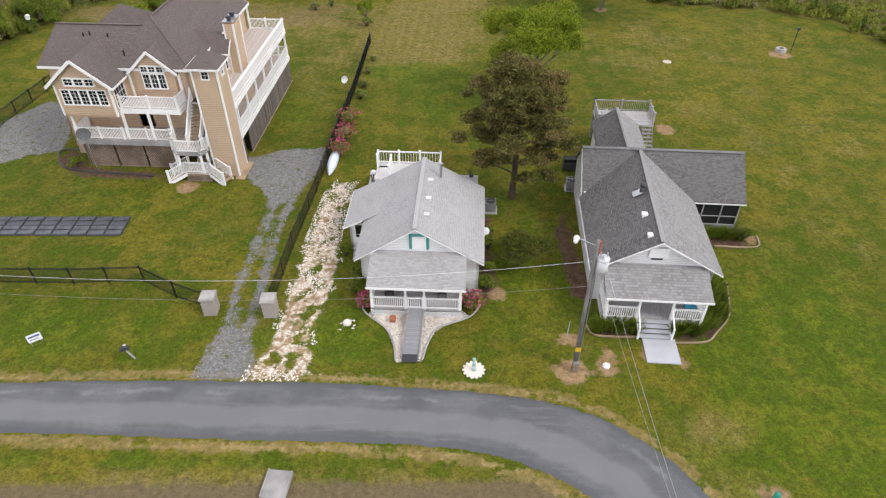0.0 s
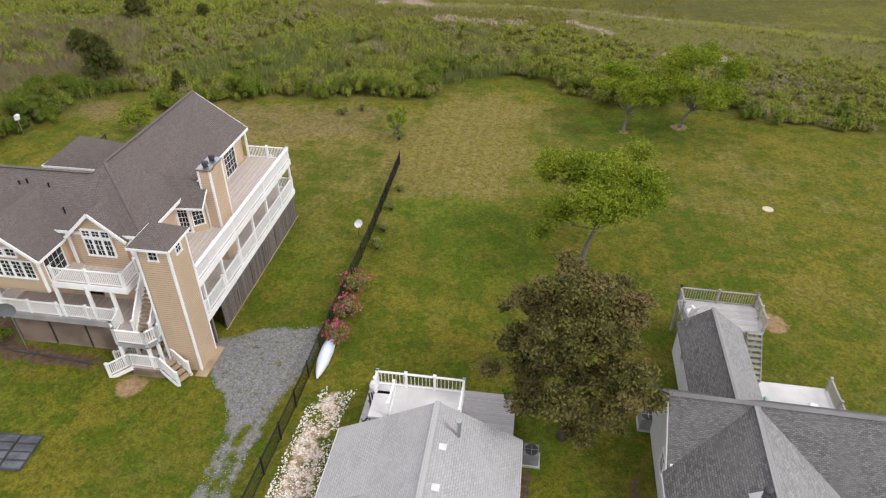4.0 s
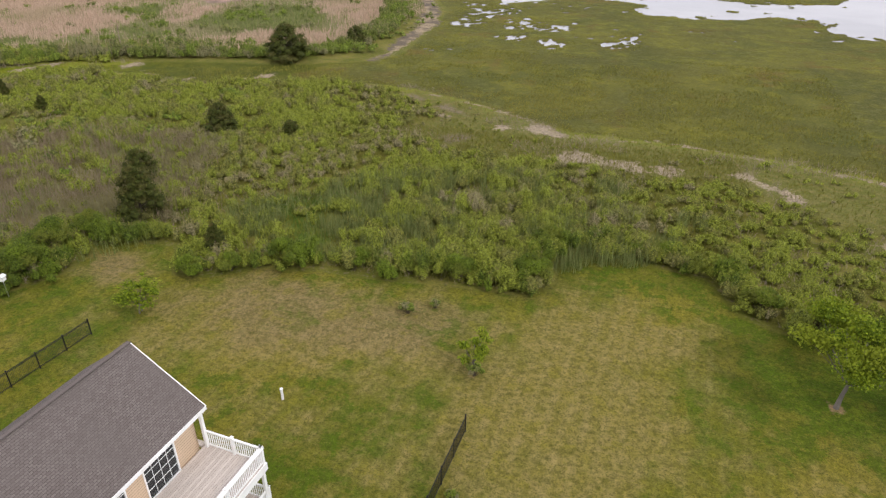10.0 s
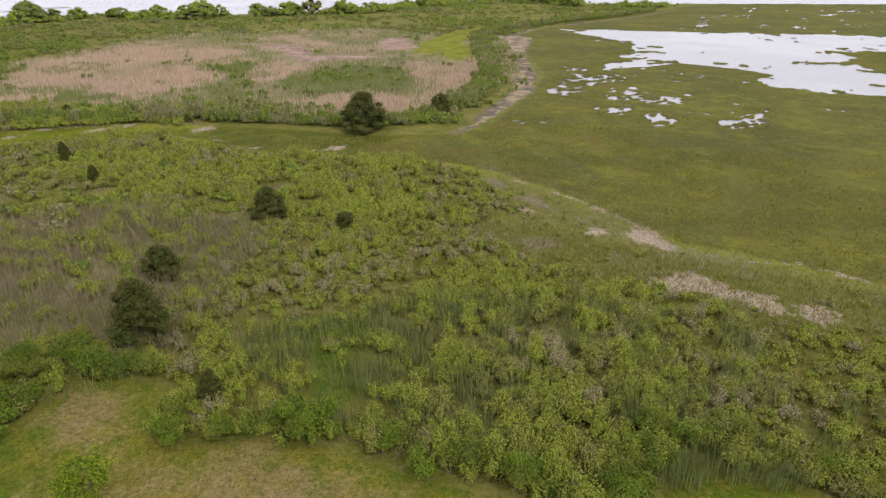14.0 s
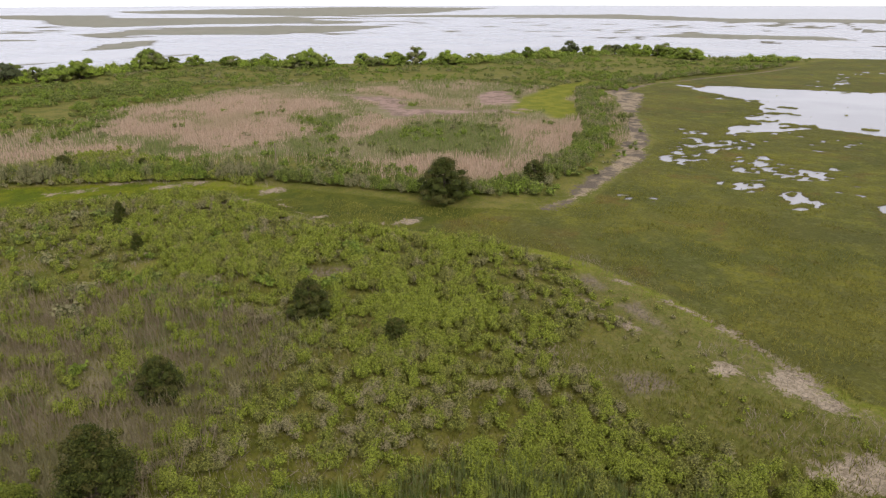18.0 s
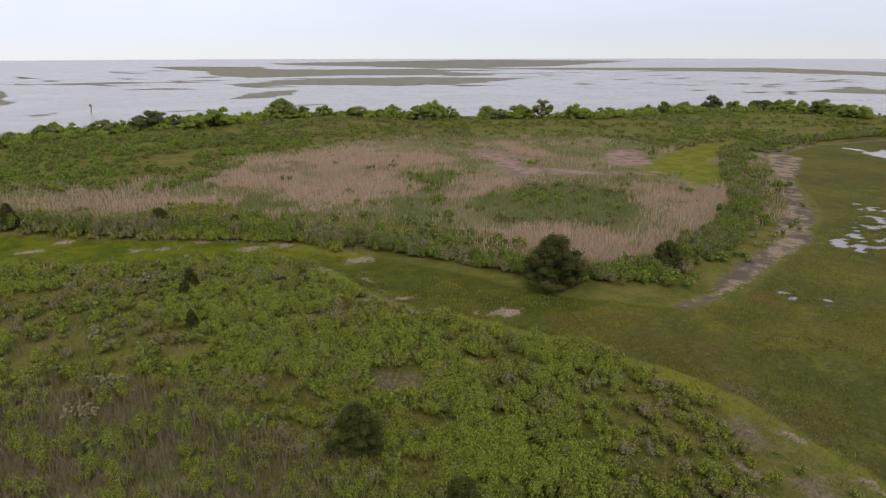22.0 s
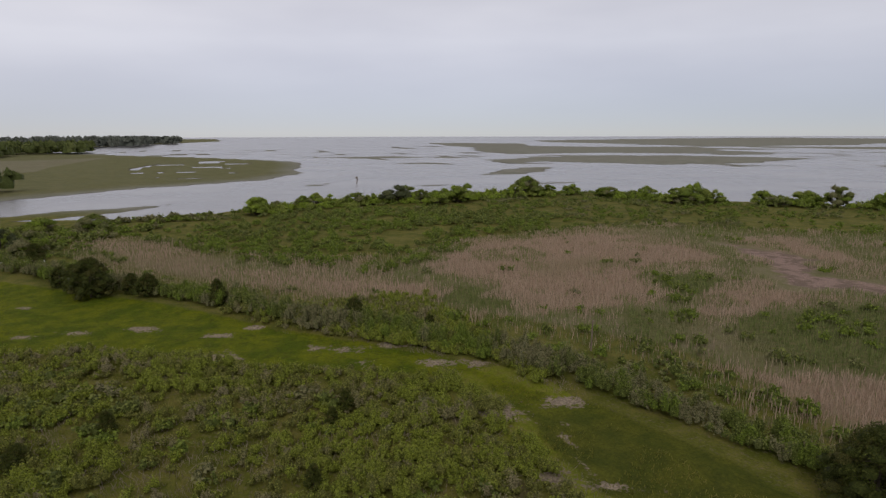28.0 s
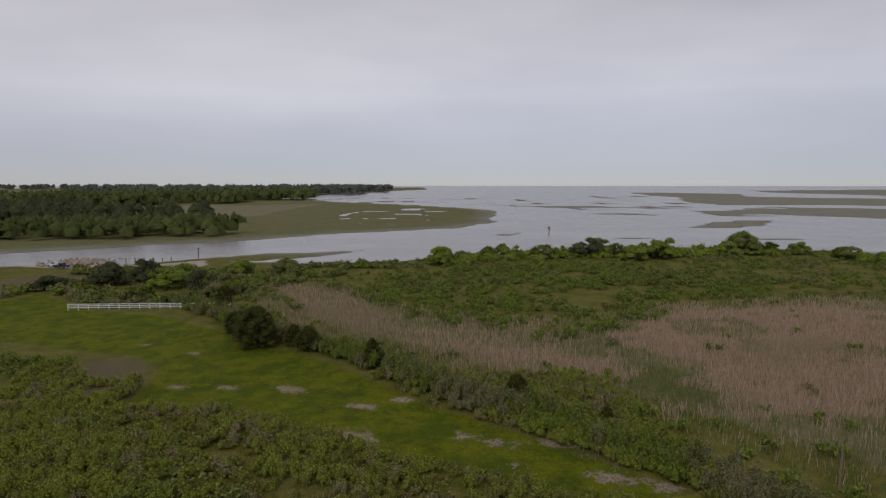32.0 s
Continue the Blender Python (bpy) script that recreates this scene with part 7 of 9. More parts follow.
    part("teal_frame", [box(-0.62, -0.45, -0.06, -0.01, 3.6, 4.75), box(0.45, 0.62, -0.06, -0.01, 3.6, 4.75), box(-0.62, 0.62, -0.06, -0.01, 4.6, 4.76)], TEAL, gw, "teal painted window frame")
    # porch
    pf = part("porch_floor", box(-2.95, 2.75, -2.25, 0, fl - 0.12, fl), DECK_GREY, h)
    part("porch_skirt", box(-2.95, 2.75, -2.2, -2.14, 0, fl - 0.12), WHITE, pf)
    lattice_panel(h, (-2.9, -2.26), (-0.7, -2.26), 0.04, 0.4, WHITE_OLD)
    lattice_panel(h, (0.35, -2.26), (2.7, -2.26), 0.04, 0.4, WHITE_OLD)
    pr = part("porch_roof", [slab([(-3.05, -2.55, 2.55), (2.95, -2.55, 2.55), (2.95, 0.0, 3.42), (-3.05, 0.0, 3.42)], 0.12)], ROOF_PORCH, h)
    part("porch_beam", [box(-2.95, 2.8, -2.3, -2.15, 2.25, 2.48), box(-3.08, 2.98, -2.6, -2.55, 2.40, 2.54)], WHITE, pr)
    for x in (-2.85, -0.72, 0.42, 2.65):
        part("porch_post", box(x - 0.06, x + 0.06, -2.24, -2.12, fl, 2.3), WHITE, h)
    for a, b in ((-2.8, -0.75), (-0.68, 0.38), (0.46, 2.6)):
        railing(h, (a, -2.18), (b, -2.18), fl, 0.88, posts=1, gap=0.12)
    railing(h, (-2.88, -2.1), (-2.88, -0.1), fl, 0.88, posts=1)
    railing(h, (2.68, -2.1), (2.68, -0.1), fl, 0.88, posts=1)
    for x in (-1.9, 1.5):
        part("porch_chair", [box(x - 0.28, x + 0.28, -1.2, -0.7, fl + 0.38, fl + 0.44), box(x - 0.28, x + 0.28, -0.7, -0.64, fl + 0.4, fl + 0.98), box(x - 0.27, x - 0.22, -1.2, -0.7, fl, fl + 0.4), box(x + 0.22, x + 0.27, -1.2, -0.7, fl, fl + 0.4)], DARK_PLASTIC, h)
    # rear decks
    part("rear_deck", [box(-5.05, 3.6, 8.05, 13.3, 0.45, 0.6)], DECK_GREY, h, "weathered grey rear deck")
    part("rear_deck_skirt", [box(-5.05, 3.6, 13.25, 13.3, 0, 0.45), box(3.55, 3.6, 8.1, 13.25, 0, 0.45), box(-5.05, -5.0, 8.1, 13.25, 0, 0.45)], GREY_TRIM, h)
    ud = part("raised_deck", box(-4.0, 0.8, 8.5, 10.8, 2.98, 3.1), DECK_PALE, h, "pale painted raised deck")
    part("raised_deck_post", [box(x - 0.07, x + 0.07, y - 0.07, y + 0.07, 0.6, 2.98) for x in (-3.9, 0.7) for y in (8.9, 10.7)], WHITE, ud)
    for a, b in (((-3.95, 10.75), (0.75, 10.75)), ((0.75, 10.7), (0.75, 8.7)), ((-2.9, 10.1), (-2.9, 8.6)), ((-3.95, 10.7), (-3.95, 10.2))):
        railing(h, a, b, 3.1, 1.0, posts=3 if a[1] == b[1] else 1, gap=0.2, slim=0.012)
    stairs(h, (-3.45, 8.3), (-3.45, 10.3), 0.6, 3.1, 0.8, DARK_PLASTIC, 12, "dark_deck_steps")
    return h


# ---- the long grey-roofed house ----
def grey_house():
    h = thing("grey_roof_house", 13.1, 30.3, 0, -4.2, "long white house with mottled grey shingle roof and screened wing", "house")
    W, E, R, fl = 3.6, 2.95, 5.15, 0.65
    part("south_wall", wall((-W, 0), (W, 0), 0.05, E, [(0.7, 1.6, 1.2, 2.3), (3.0, 4.0, fl, 2.65), (5.4, 6.3, 1.2, 2.3)]) + [gable_fill((-W, 0), (W, 0), E, 4.98)], GREY_SIDING, h)
    for x, w, z, hh, nm in ((-2.45, 0.78, 1.2, 1.1, "window"), (2.25, 0.78, 1.2, 1.1, "window"), (-0.1, 0.88, fl, 1.95, "front_door")):
        window(h, (x, 0, z), w, hh, 0, 2, 2, nm)
    part("west_wall", wall((-W, 13.0), (-W, 0), 0.05, E, [(3.5, 4.4, 1.3, 2.3), (8.5, 9.4, 1.3, 2.3)]) + [gable_fill((-W, 13.0), (-W, 7.8), E, 5.0)], GREY_SIDING, h)
    for y in (9.05, 4.05):
        window(h, (-W, y, 1.3), 0.78, 1.0, -90, 2, 2)
    part("east_wall", wall((W, 0), (W, 7.9), 0.05, E, [(2.0, 2.9, 1.3, 2.3)]) + wall((W, 7.9), (W, 13.0), 0.05, E, []), GREY_SIDING, h)
    window(h, (W, 2.45, 1.3), 0.78, 1.0, 90, 2, 2)
    part("north_wall", wall((W, 13.0), (-W, 13.0), 0.05, E, []), GREY_SIDING, h)
    zs = 2.78
    # west slope darker, east slope paler: the fall of sunlight painted in
    roof = part("roof", [slab([(0, -0.3, R), (-3.95, -0.3, zs), (-3.95, 7.6, zs), (0.38, 10.5, R)], 0.13)], ROOF_DARK, h, "mottled shingle slope, shade of the west side painted in")
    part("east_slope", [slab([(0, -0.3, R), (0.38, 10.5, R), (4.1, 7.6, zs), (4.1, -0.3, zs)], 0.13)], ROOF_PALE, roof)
    part("wing_roof", [slab([(-3.75, 7.6, 2.78), (7.7, 7.6, 2.78), (7.7, 10.5, R + 0.02), (-3.75, 10.5, R + 0.02)], 0.13), slab([(-3.75, 13.2, 2.78), (-3.75, 10.5, R + 0.02), (7.7, 10.5, R + 0.02), (7.7, 13.2, 2.78)], 0.13)], ROOF_DARK, h, "mottled grey wing roof")
    part("ridge_cap", [beam((0, -0.3, R + 0.03), (0.38, 10.5, R + 0.03), 0.28, 0.04), beam((-3.75, 10.5, R + 0.05), (7.7, 10.5, R + 0.05), 0.28, 0.04)], ROOF_PALE, roof)
    part("barge_board", [beam((-3.95, -0.33, zs - 0.09), (0, -0.33, R - 0.09), 0.04, 0.08), beam((4.1, -0.33, zs - 0.09), (0, -0.33, R - 0.09), 0.04, 0.08), beam((4.1, -0.3, zs - 0.12), (4.1, 7.6, zs - 0.12), 0.03, 0.08), beam((-3.97, -0.3, zs - 0.1), (-3.97, 7.6, zs - 0.1), 0.05, 0.12), beam((4.1, 7.57, 2.68), (7.72, 7.57, 2.68), 0.04, 0.08), beam((-3.77, 7.6, 2.66), (-3.77, 10.5, R - 0.12), 0.05, 0.14)], WHITE, roof)
    for y in (0.75, 2.9):
        part("roof_vent", [box(-0.68, -0.34, y - 0.2, y + 0.2, 4.65, 4.92)], WHITE, roof, "small white roof vent")
    part("chimney_pipe", [drum(-0.35, 5.3, 4.7, 5.4, 0.15), drum(-0.35, 5.3, 5.4, 5.58, 0.19)], DARK_PLASTIC, roof, "dark round flue", True)
    part("flashing", slab([(-0.9, 5.0, 4.69), (-0.2, 5.0, 5.1), (-0.2, 5.6, 5.1), (-0.9, 5.6, 4.69)], 0.02, (0, 0, 1)), GREY_METAL, roof)
    part("gable_vent", [box(-0.55, 0.6, -0.09, -0.02, 3.75, 4.5)], WHITE, h)
    part("louvre", box(-0.4, 0.3, -0.1, -0.03, 3.62, 3.74), DARK_PLASTIC, h)
    # front porch
    pf = part("porch_floor", box(-3.1, 2.95, -2.25, 0, fl - 0.12, fl), planks("grey_porch_boards", (0.40, 0.39, 0.385), (0.47, 0.46, 0.455), 0.12, "y"), h)
    part("porch_skirt", [box(-3.1, 2.95, -2.22, -2.16, 0.0, fl - 0.12), box(-3.1, -3.04, -2.2, 0, 0, fl - 0.12), box(2.89, 2.95, -2.2, 0, 0, fl - 0.12)], GREY_SIDING, pf)
    pr = part("porch_roof", slab([(-3.2, -2.5, 2.5), (3.1, -2.5, 2.5), (3.1, 0.0, 3.2), (-3.2, 0.0, 3.2)], 0.12), ROOF_PALE, h)
    part("porch_beam", [box(-3.1, 3.0, -2.32, -2.17, 2.2, 2.44), box(-3.22, 3.12, -2.55, -2.5, 2.36, 2.49)], WHITE, pr)
    for x in (-3.0, -1.05, 0.95, 2.85):
        part("porch_post", box(x - 0.06, x + 0.06, -2.25, -2.13, fl, 2.25), WHITE, h)
    for a, b in ((-2.95, -1.1), (1.0, 2.8)):
        railing(h, (a, -2.2), (b, -2.2), fl, 0.9, posts=1, gap=0.13)
    railing(h, (-3.03, -2.1), (-3.03, -0.1), fl, 0.9, posts=1)
    railing(h, (2.88, -2.1), (2.88, -0.1), fl, 0.9, posts=1)
    stairs(h, (-0.05, -3.35), (-0.05, -2.25), 0.06, fl, 1.95, STEP_PAINT, 4, "front_steps", WHITE)
    for x in (-1.06, 0.96):
        part("hand_rail", [beam((x, -2.2, fl + 0.9), (x, -3.3, 0.95), 0.08, 0.08), box(x - 0.05, x + 0.05, -3.36, -3.26, 0, 1.0)], WHITE, h)
    # screened wing
    part("screen_room_floor", box(3.7, 7.5, 7.75, 13.0, 0.5, 0.72), GREY_TRIM, h)
    frame_bars = [box(3.75, 7.45, 7.72, 7.80, 2.55, 2.7), box(3.75, 7.45, 7.72, 7.80, 0.72, 0.84), box(3.75, 7.45, 7.73, 7.79, 1.5, 1.56)]
    frame_bars += [box(x - 0.04, x + 0.04, 7.72, 7.80, 0.72, 2.7) for x in (3.8, 4.9, 6.2, 7.41)] + [box(7.37, 7.45, y - 0.04, y + 0.04, 0.72, 2.7) for y in (7.8, 9.5, 11.2, 12.95)]
    frame_bars += [box(7.38, 7.44, 7.8, 13.0, 1.5, 1.56), box(7.37, 7.45, 7.8, 13.0, 2.55, 2.7), box(7.37, 7.45, 7.8, 13.0, 0.72, 0.84)]
    part("screen_bar", frame_bars, GREY_TRIM, h)
    part("screen", [box(3.75, 7.41, 7.83, 7.84, 0.8, 2.6), box(7.35, 7.36, 7.8, 12.9, 0.8, 2.6)], SCREEN, h, "dark insect screen, dimness of the room painted in")
    part("screen_room_wall", [box(3.7, 7.5, 12.9, 13.0, 0.5, 2.75), gable_fill((7.42, 7.7), (7.42, 13.0), 2.7, 5.0, 0.08)], GREY_SIDING, h)
    part("pier", [box(x - 0.12, x + 0.12, y - 0.12, y + 0.12, 0, 0.5) for x in (4.0, 5.7, 7.3) for y in (7.95, 10.3, 12.8)], CONCRETE, h)
    # low rear wing with a roof deck
    part("rear_wing_wall", wall((-1.6, 19.3), (-1.6, 13.16), 0.05, 2.65, [(2.0, 2.8, 1.3, 2.2)]) + wall((1.7, 13.16), (1.7, 19.3), 0.05, 2.65, []) + wall((1.7, 19.3), (-1.6, 19.3), 0.05, 2.65, []), GREY_SIDING, h)
    # rear wing likewise: sunlight painted as a dark west and pale east slope
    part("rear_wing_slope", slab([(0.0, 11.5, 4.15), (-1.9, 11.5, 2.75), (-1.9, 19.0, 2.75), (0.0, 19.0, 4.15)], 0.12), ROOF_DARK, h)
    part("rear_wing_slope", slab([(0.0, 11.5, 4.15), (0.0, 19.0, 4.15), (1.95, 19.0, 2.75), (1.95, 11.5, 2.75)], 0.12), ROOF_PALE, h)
    part("rear_ridge_cap", beam((0.0, 11.5, 4.18), (0.0, 19.0, 4.18), 0.26, 0.04), ROOF_PALE, h)
    rd = part("roof_deck", [box(-1.5, 3.3, 19.0, 21.5, 2.5, 2.65)], DECK_GREY, h, "grey boarded roof deck")
    part("deck_post", [box(x - 0.08, x + 0.08, y - 0.08, y + 0.08, 0, 2.45) for x in (-1.4, 0.8, 3.2) for y in (19.6, 21.4)], GREY_TRIM, rd)
    for a, b in (((-1.45, 18.4), (-1.45, 21.45)), ((-1.45, 21.45), (3.25, 21.45)), ((3.25, 21.4), (3.25, 19.1))):
        railing(h, a, b, 2.65, 0.98, GREY_TRIM, posts=2, gap=0.16, cap=0.05, slim=0.012)
    stairs(h, (2.75, 16.9), (2.75, 19.0), 0.5, 2.65, 0.85, GREY_TRIM, 9, "deck_stairs")
    part("rear_low_deck", box(1.85, 7.0, 13.1, 17.0, 0.36, 0.5), DECK_PALE, h, "pale low rear deck")
    part("low_deck_skirt", [box(1.8, 7.0, 16.9, 16.98, 0, 0.36), box(6.93, 7.0, 13.1, 17, 0, 0.36)], GREY_TRIM, h)
    railing(h, (6.95, 13.3), (6.95, 16.9), 0.5, 0.9, GREY_TRIM, posts=2, gap=0.16)
    return h


big_house()
cottage()
grey_house()


# ---- road ----
def smooth_line(pts, n):
    """Even points on a smooth curve through pts."""
    p = [Vector((*q, 0)) for q in pts]
    p = [p[0] * 2 - p[1]] + p + [p[-1] * 2 - p[-2]]
    out = []
    m = len(pts) - 1
    for i in range(n):
        s = i / (n - 1) * m
        k = min(int(s), m - 1)
        t = s - k
        a, b, c, d = p[k:k + 4]
        out.append(0.5 * ((2 * b) + (c - a) * t + (2 * a - 5 * b + 4 * c - d) * t * t + (3 * b - a - 3 * c + d) * t ** 3))
    return out


def make_road():
    up = smooth_line([(-260, 10.0), (-160, 17.0), (-75, 22.0), (-45, 23.2), (-25.1, 23.8), (-15.5, 24.0), (-7.1, 23.8), (-2.6, 23.5), (1.2, 23.2), (3.7, 22.9), (6.1, 22.4), (8.4, 21.5), (10, 20.4), (11.4, 19.1), (12.4, 17.8), (13.2, 16.2), (14.2, 12), (14.8, 2), (15.5, -60), (16, -160)], 230)
    lo = smooth_line([(-260, 6.0), (-160, 13.0), (-75, 18.2), (-43, 19.5), (-23.2, 20.2), (-14.2, 19.9), (-6.4, 19.7), (-2.4, 19.6), (0.5, 19.3), (2.2, 19.0), (3.6, 18.6), (4.9, 18.0), (6, 17.4), (7, 16.6), (7.8, 15.7), (8.5, 14.5), (9.4, 11), (9.9, 2), (10.6, -60), (11, -160)], 230)
    k = Nodes("old_asphalt", 0.85, 0, 0.3)
    k.co = k.node("NewGeometry").outputs["Position"]
    col = k.mix(k.step(k.noise(0.35, 4), 0.35, 0.65), (0.105, 0.109, 0.114), (0.148, 0.151, 0.155))
    col = k.mix(k.math("MULTIPLY", k.step(k.noise(1.2, 4, 0.6, (0.25, 2.5, 1)), 0.5, 0.75), 0.6), col, (0.195, 0.193, 0.188))
    col = k.mix(k.math("MULTIPLY", k.step(k.noise(18, 3, 0.7), 0.4, 0.7), 0.5), col, (0.08, 0.082, 0.085))
    wob = k.math("MULTIPLY", k.math("SUBTRACT", k.noise(0.5, 4, 0.6, seed=3), 0.5), 0.22)
    lane = k.math("ADD", k.attr("across"), wob)
    # newer pale patches along the middle, dark ravelled edges, chalky streaks
    col = k.mix(k.math("MULTIPLY", k.step(k.math("ABSOLUTE", k.math("SUBTRACT", lane, 0.62), 0.0), 0.22, 0.12), 0.6), col, (0.195, 0.198, 0.200))
    col = k.mix(k.math("MULTIPLY", k.step(k.math("ABSOLUTE", k.math("SUBTRACT", lane, 0.5), 0.0), 0.36, 0.43), 0.75), col, (0.088, 0.093, 0.101))
    col = k.mix(k.math("MULTIPLY", k.step(k.math("ABSOLUTE", k.math("SUBTRACT", lane, 0.24), 0.0), 0.06, 0.01), k.math("MULTIPLY", k.step(k.noise(0.5, 4, seed=8), 0.48, 0.66), 0.4)), col, (0.26, 0.26, 0.255))
    k.colour(col).bump(k.noise(30, 3), 0.4, 0.02)
    rng = np.random.RandomState(3)
    v, f, m = [], [], 12
    for i, (a, b) in enumerate(zip(up, lo)):
        wob = (rng.rand(2) - 0.5) * 0.14
        for j in range(m + 1):
            t = j / m
            p = (a + (a - b).normalized() * wob[0]).lerp(b + (b - a).normalized() * wob[1], t)
            v.append((p.x, p.y, 0.06 + 0.05 * math.sin(math.pi * t) - (0.12 if j in (0, m) else 0)))
    for i in range(len(up) - 1):
        for j in range(m):
            f.append((i * (m + 1) + j, i * (m + 1) + j + 1, (i + 1) * (m + 1) + j + 1, (i + 1) * (m + 1) + j))
    ob = part("road", (v, f), k.m, smooth_shade=True)
    add_attr(ob, "across", np.tile(np.arange(m + 1) / m, len(up)))
    tagged(ob, "narrow worn grey asphalt lane bending past the lawns", "road", kind="structure")


make_road()


# ---- fences and yard things ----
def fence_panel_mesh(length, high):
    """Black bars: two rails and many thin pickets."""
    g = [box(0, length, -0.015, 0.015, high - 0.14, high - 0.10), box(0, length, -0.015, 0.015, 0.14, 0.18), box(0, length, -0.015, 0.015, high - 0.04, high)]
    n = int(length / 0.11)
    g += [box(length * i / n - 0.009, length * i / n + 0.009, -0.009, 0.009, 0.05, high) for i in range(1, n)]
    vs, fs = [], []
    for v, f in g:
        o = len(vs)
        vs += v
        fs += [tuple(i + o for i in q) for q in f]
    me = bpy.data.meshes.new("panel")
    me.from_pydata(vs, [], fs)
    me.materials.append(BLACK_METAL)
    return me


def post_mesh(high):
    v, f = box(-0.035, 0.035, -0.035, 0.035, -0.1, high + 0.07)
    c, cf = box(-0.045, 0.045, -0.045, 0.045, high + 0.07, high + 0.10)
    me = bpy.data.meshes.new("post")
    me.from_pydata(v + c, [], f + [tuple(i + 8 for i in q) for q in cf])
    me.materials.append(BLACK_METAL)
    return me


POST = post_mesh(1.35)


def black_fence(line, label, step=2.4, high=1.35):
    """A fence along a broken line: every post and panel is a part."""
    top = thing("metal_fence", line[0][0], line[0][1], 0, 0, label, "fence")
    origin = Vector((*line[0], 0))
    cache = {}
    for (ax, ay), (bx, by) in zip(line, line[1:]):
        a, b = Vector((ax, ay, 0)), Vector((bx, by, 0))
        n = max(1, round((b - a).length / step))
        turn = math.atan2(by - ay, bx - ax)
        seg = round((b - a).length / n, 2)
        if seg not in cache:
            cache[seg] = fence_panel_mesh(seg, high)
        for i in range(n):
            p = a.lerp(b, i / n) - origin
            share("post", POST, top, p, turn)
            share("panel", cache[seg], top, p, turn)
    share("post", POST, top, Vector((*line[-1], 0)) - origin)
    return top


black_fence([(-10.9, 30.0), (-10.6, 35.8), (-10.0, 42.9), (-9.6, 50), (-8.9, 60.6), (-8.4, 73.8)], "black metal picket fence beside a gravel drive")
black_fence([(-15.0, 29.7), (-17.3, 30.7), (-19.9, 32.2), (-24.5, 32.0), (-32, 32.1), (-44, 32.3)], "black metal picket fence across the front lawn")
black_fence([(-38.6, 74.8), (-39.4, 66), (-40.8, 53.5), (-42, 44)], "black metal picket fence behind the tan house")


def brick_pier(x, y):
    t = thing("gate_pier", x, y, 0, 2, "square tan brick gate pier with a stone cap", "gate pier", "gate piers")
    core = part("core", box(-0.36, 0.36, -0.36, 0.36, -0.05, 1.32), CONCRETE, t)
    me = {}
    for w, d in ((0.235, 0.11), (0.11, 0.235)):
        b = part("brick", box(-w / 2, w / 2, -d / 2, d / 2, 0, 0.125), STONE, t)
        me[(w, d)] = b.data
        bpy.data.objects.remove(b)
    for row in range(9):
        z = 0.01 + row * 0.145
        for i in range(3):
            u = -0.26 + i * 0.26 + (0.06 if row % 2 else -0.04)
            for s in (-1, 1):
                share("brick", me[(0.235, 0.11)], t, (u, s * 0.345, z))
                share("brick", me[(0.11, 0.235)], t, (s * 0.345, u, z))
    part("cap", [box(-0.46, 0.46, -0.46, 0.46, 1.32, 1.42), box(-0.40, 0.40, -0.40, 0.40, 1.42, 1.47)], CONCRETE, t, "pale stone cap")


brick_pier(-14.6, 29.4)
brick_pier(-10.8, 29.2)


def utility_pole():
    x, y = 7.6, 24.8
    t = thing("utility_pole", x, y, 0, 0, "weathered grey wooden utility pole with a transformer", "utility pole")
    part("pole", drum(0, 0, -0.2, 9.4, 0.135, 14, 0.10), simple("grey_pole_wood", (0.215, 0.205, 0.195), 0.3, 3, 0.9, bump=0.6), t, smooth_shade=True)
    can = part("transformer", [drum(0.42, -0.05, 7.35, 8.25, 0.30, 18), drum(0.42, -0.05, 8.25, 8.33, 0.32, 18), drum(0.42, -0.05, 8.33, 8.40, 0.2, 18)], simple("grey_enamel", (0.62, 0.63, 0.64), 0.1, 3, 0.4), t, "pale grey transformer can", True)
    for a in (0.2, 2.4, 4.2):
        part("bushing", [drum(0.42 + math.cos(a) * 0.18, -0.05 + math.sin(a) * 0.18, 8.38, 8.62, 0.04, 8)], CONCRETE, can)
    part("bracket", [beam((0.1, 0, 7.6), (0.3, 0, 7.6), 0.08, 0.08), beam((0.1, 0, 8.1), (0.3, 0, 8.1), 0.08, 0.08)], GREY_METAL, t)
    arm = part("lamp_arm", beam((0, 0, 9.0), (-0.9, 0.5, 9.15), 0.06, 0.06), GREY_METAL, t)
    part("lamp_head", [dome(-0.95, 0.5, 9.15, 0.16), dome(-1.05, 0.2, 9.2, 0.13)], WHITE_PLASTIC, arm, "", True)
    for i in range(4):
        part("insulator", [drum(0.16, 0.1, 8.55 + i * 0.2, 8.68 + i * 0.2, 0.08, 10)], TERRACOTTA, t)
    part("meter_box", box(-0.14, 0.14, -0.36, -0.16, 0.1, 0.75), GREY_METAL, t)
    part("warning_plate", box(-0.16, 0.16, -0.20, -0.185, 1.6, 1.92), simple("yellow_enamel", (0.65, 0.42, 0.03), 0.1), t, "yellow diamond plate")
    part("conduit", drum(0.16, -0.12, 0, 7.2, 0.03, 8), GREY_METAL, t)


utility_pole()


def cable(points, sag, r, label, mat=None):
    """A hanging cable between two points."""
    a, b = Vector(points[0]), Vector(points[1])
    line = [a.lerp(b, i / 24) - Vector((0, 0, sag * 4 * (i / 24) * (1 - i / 24))) for i in range(25)]
    ob = part("overhead_cable", tube(line, [r] * 25, 6), mat or GREY_METAL, None, "", True)
    tagged(ob, label, "cable", "cables")


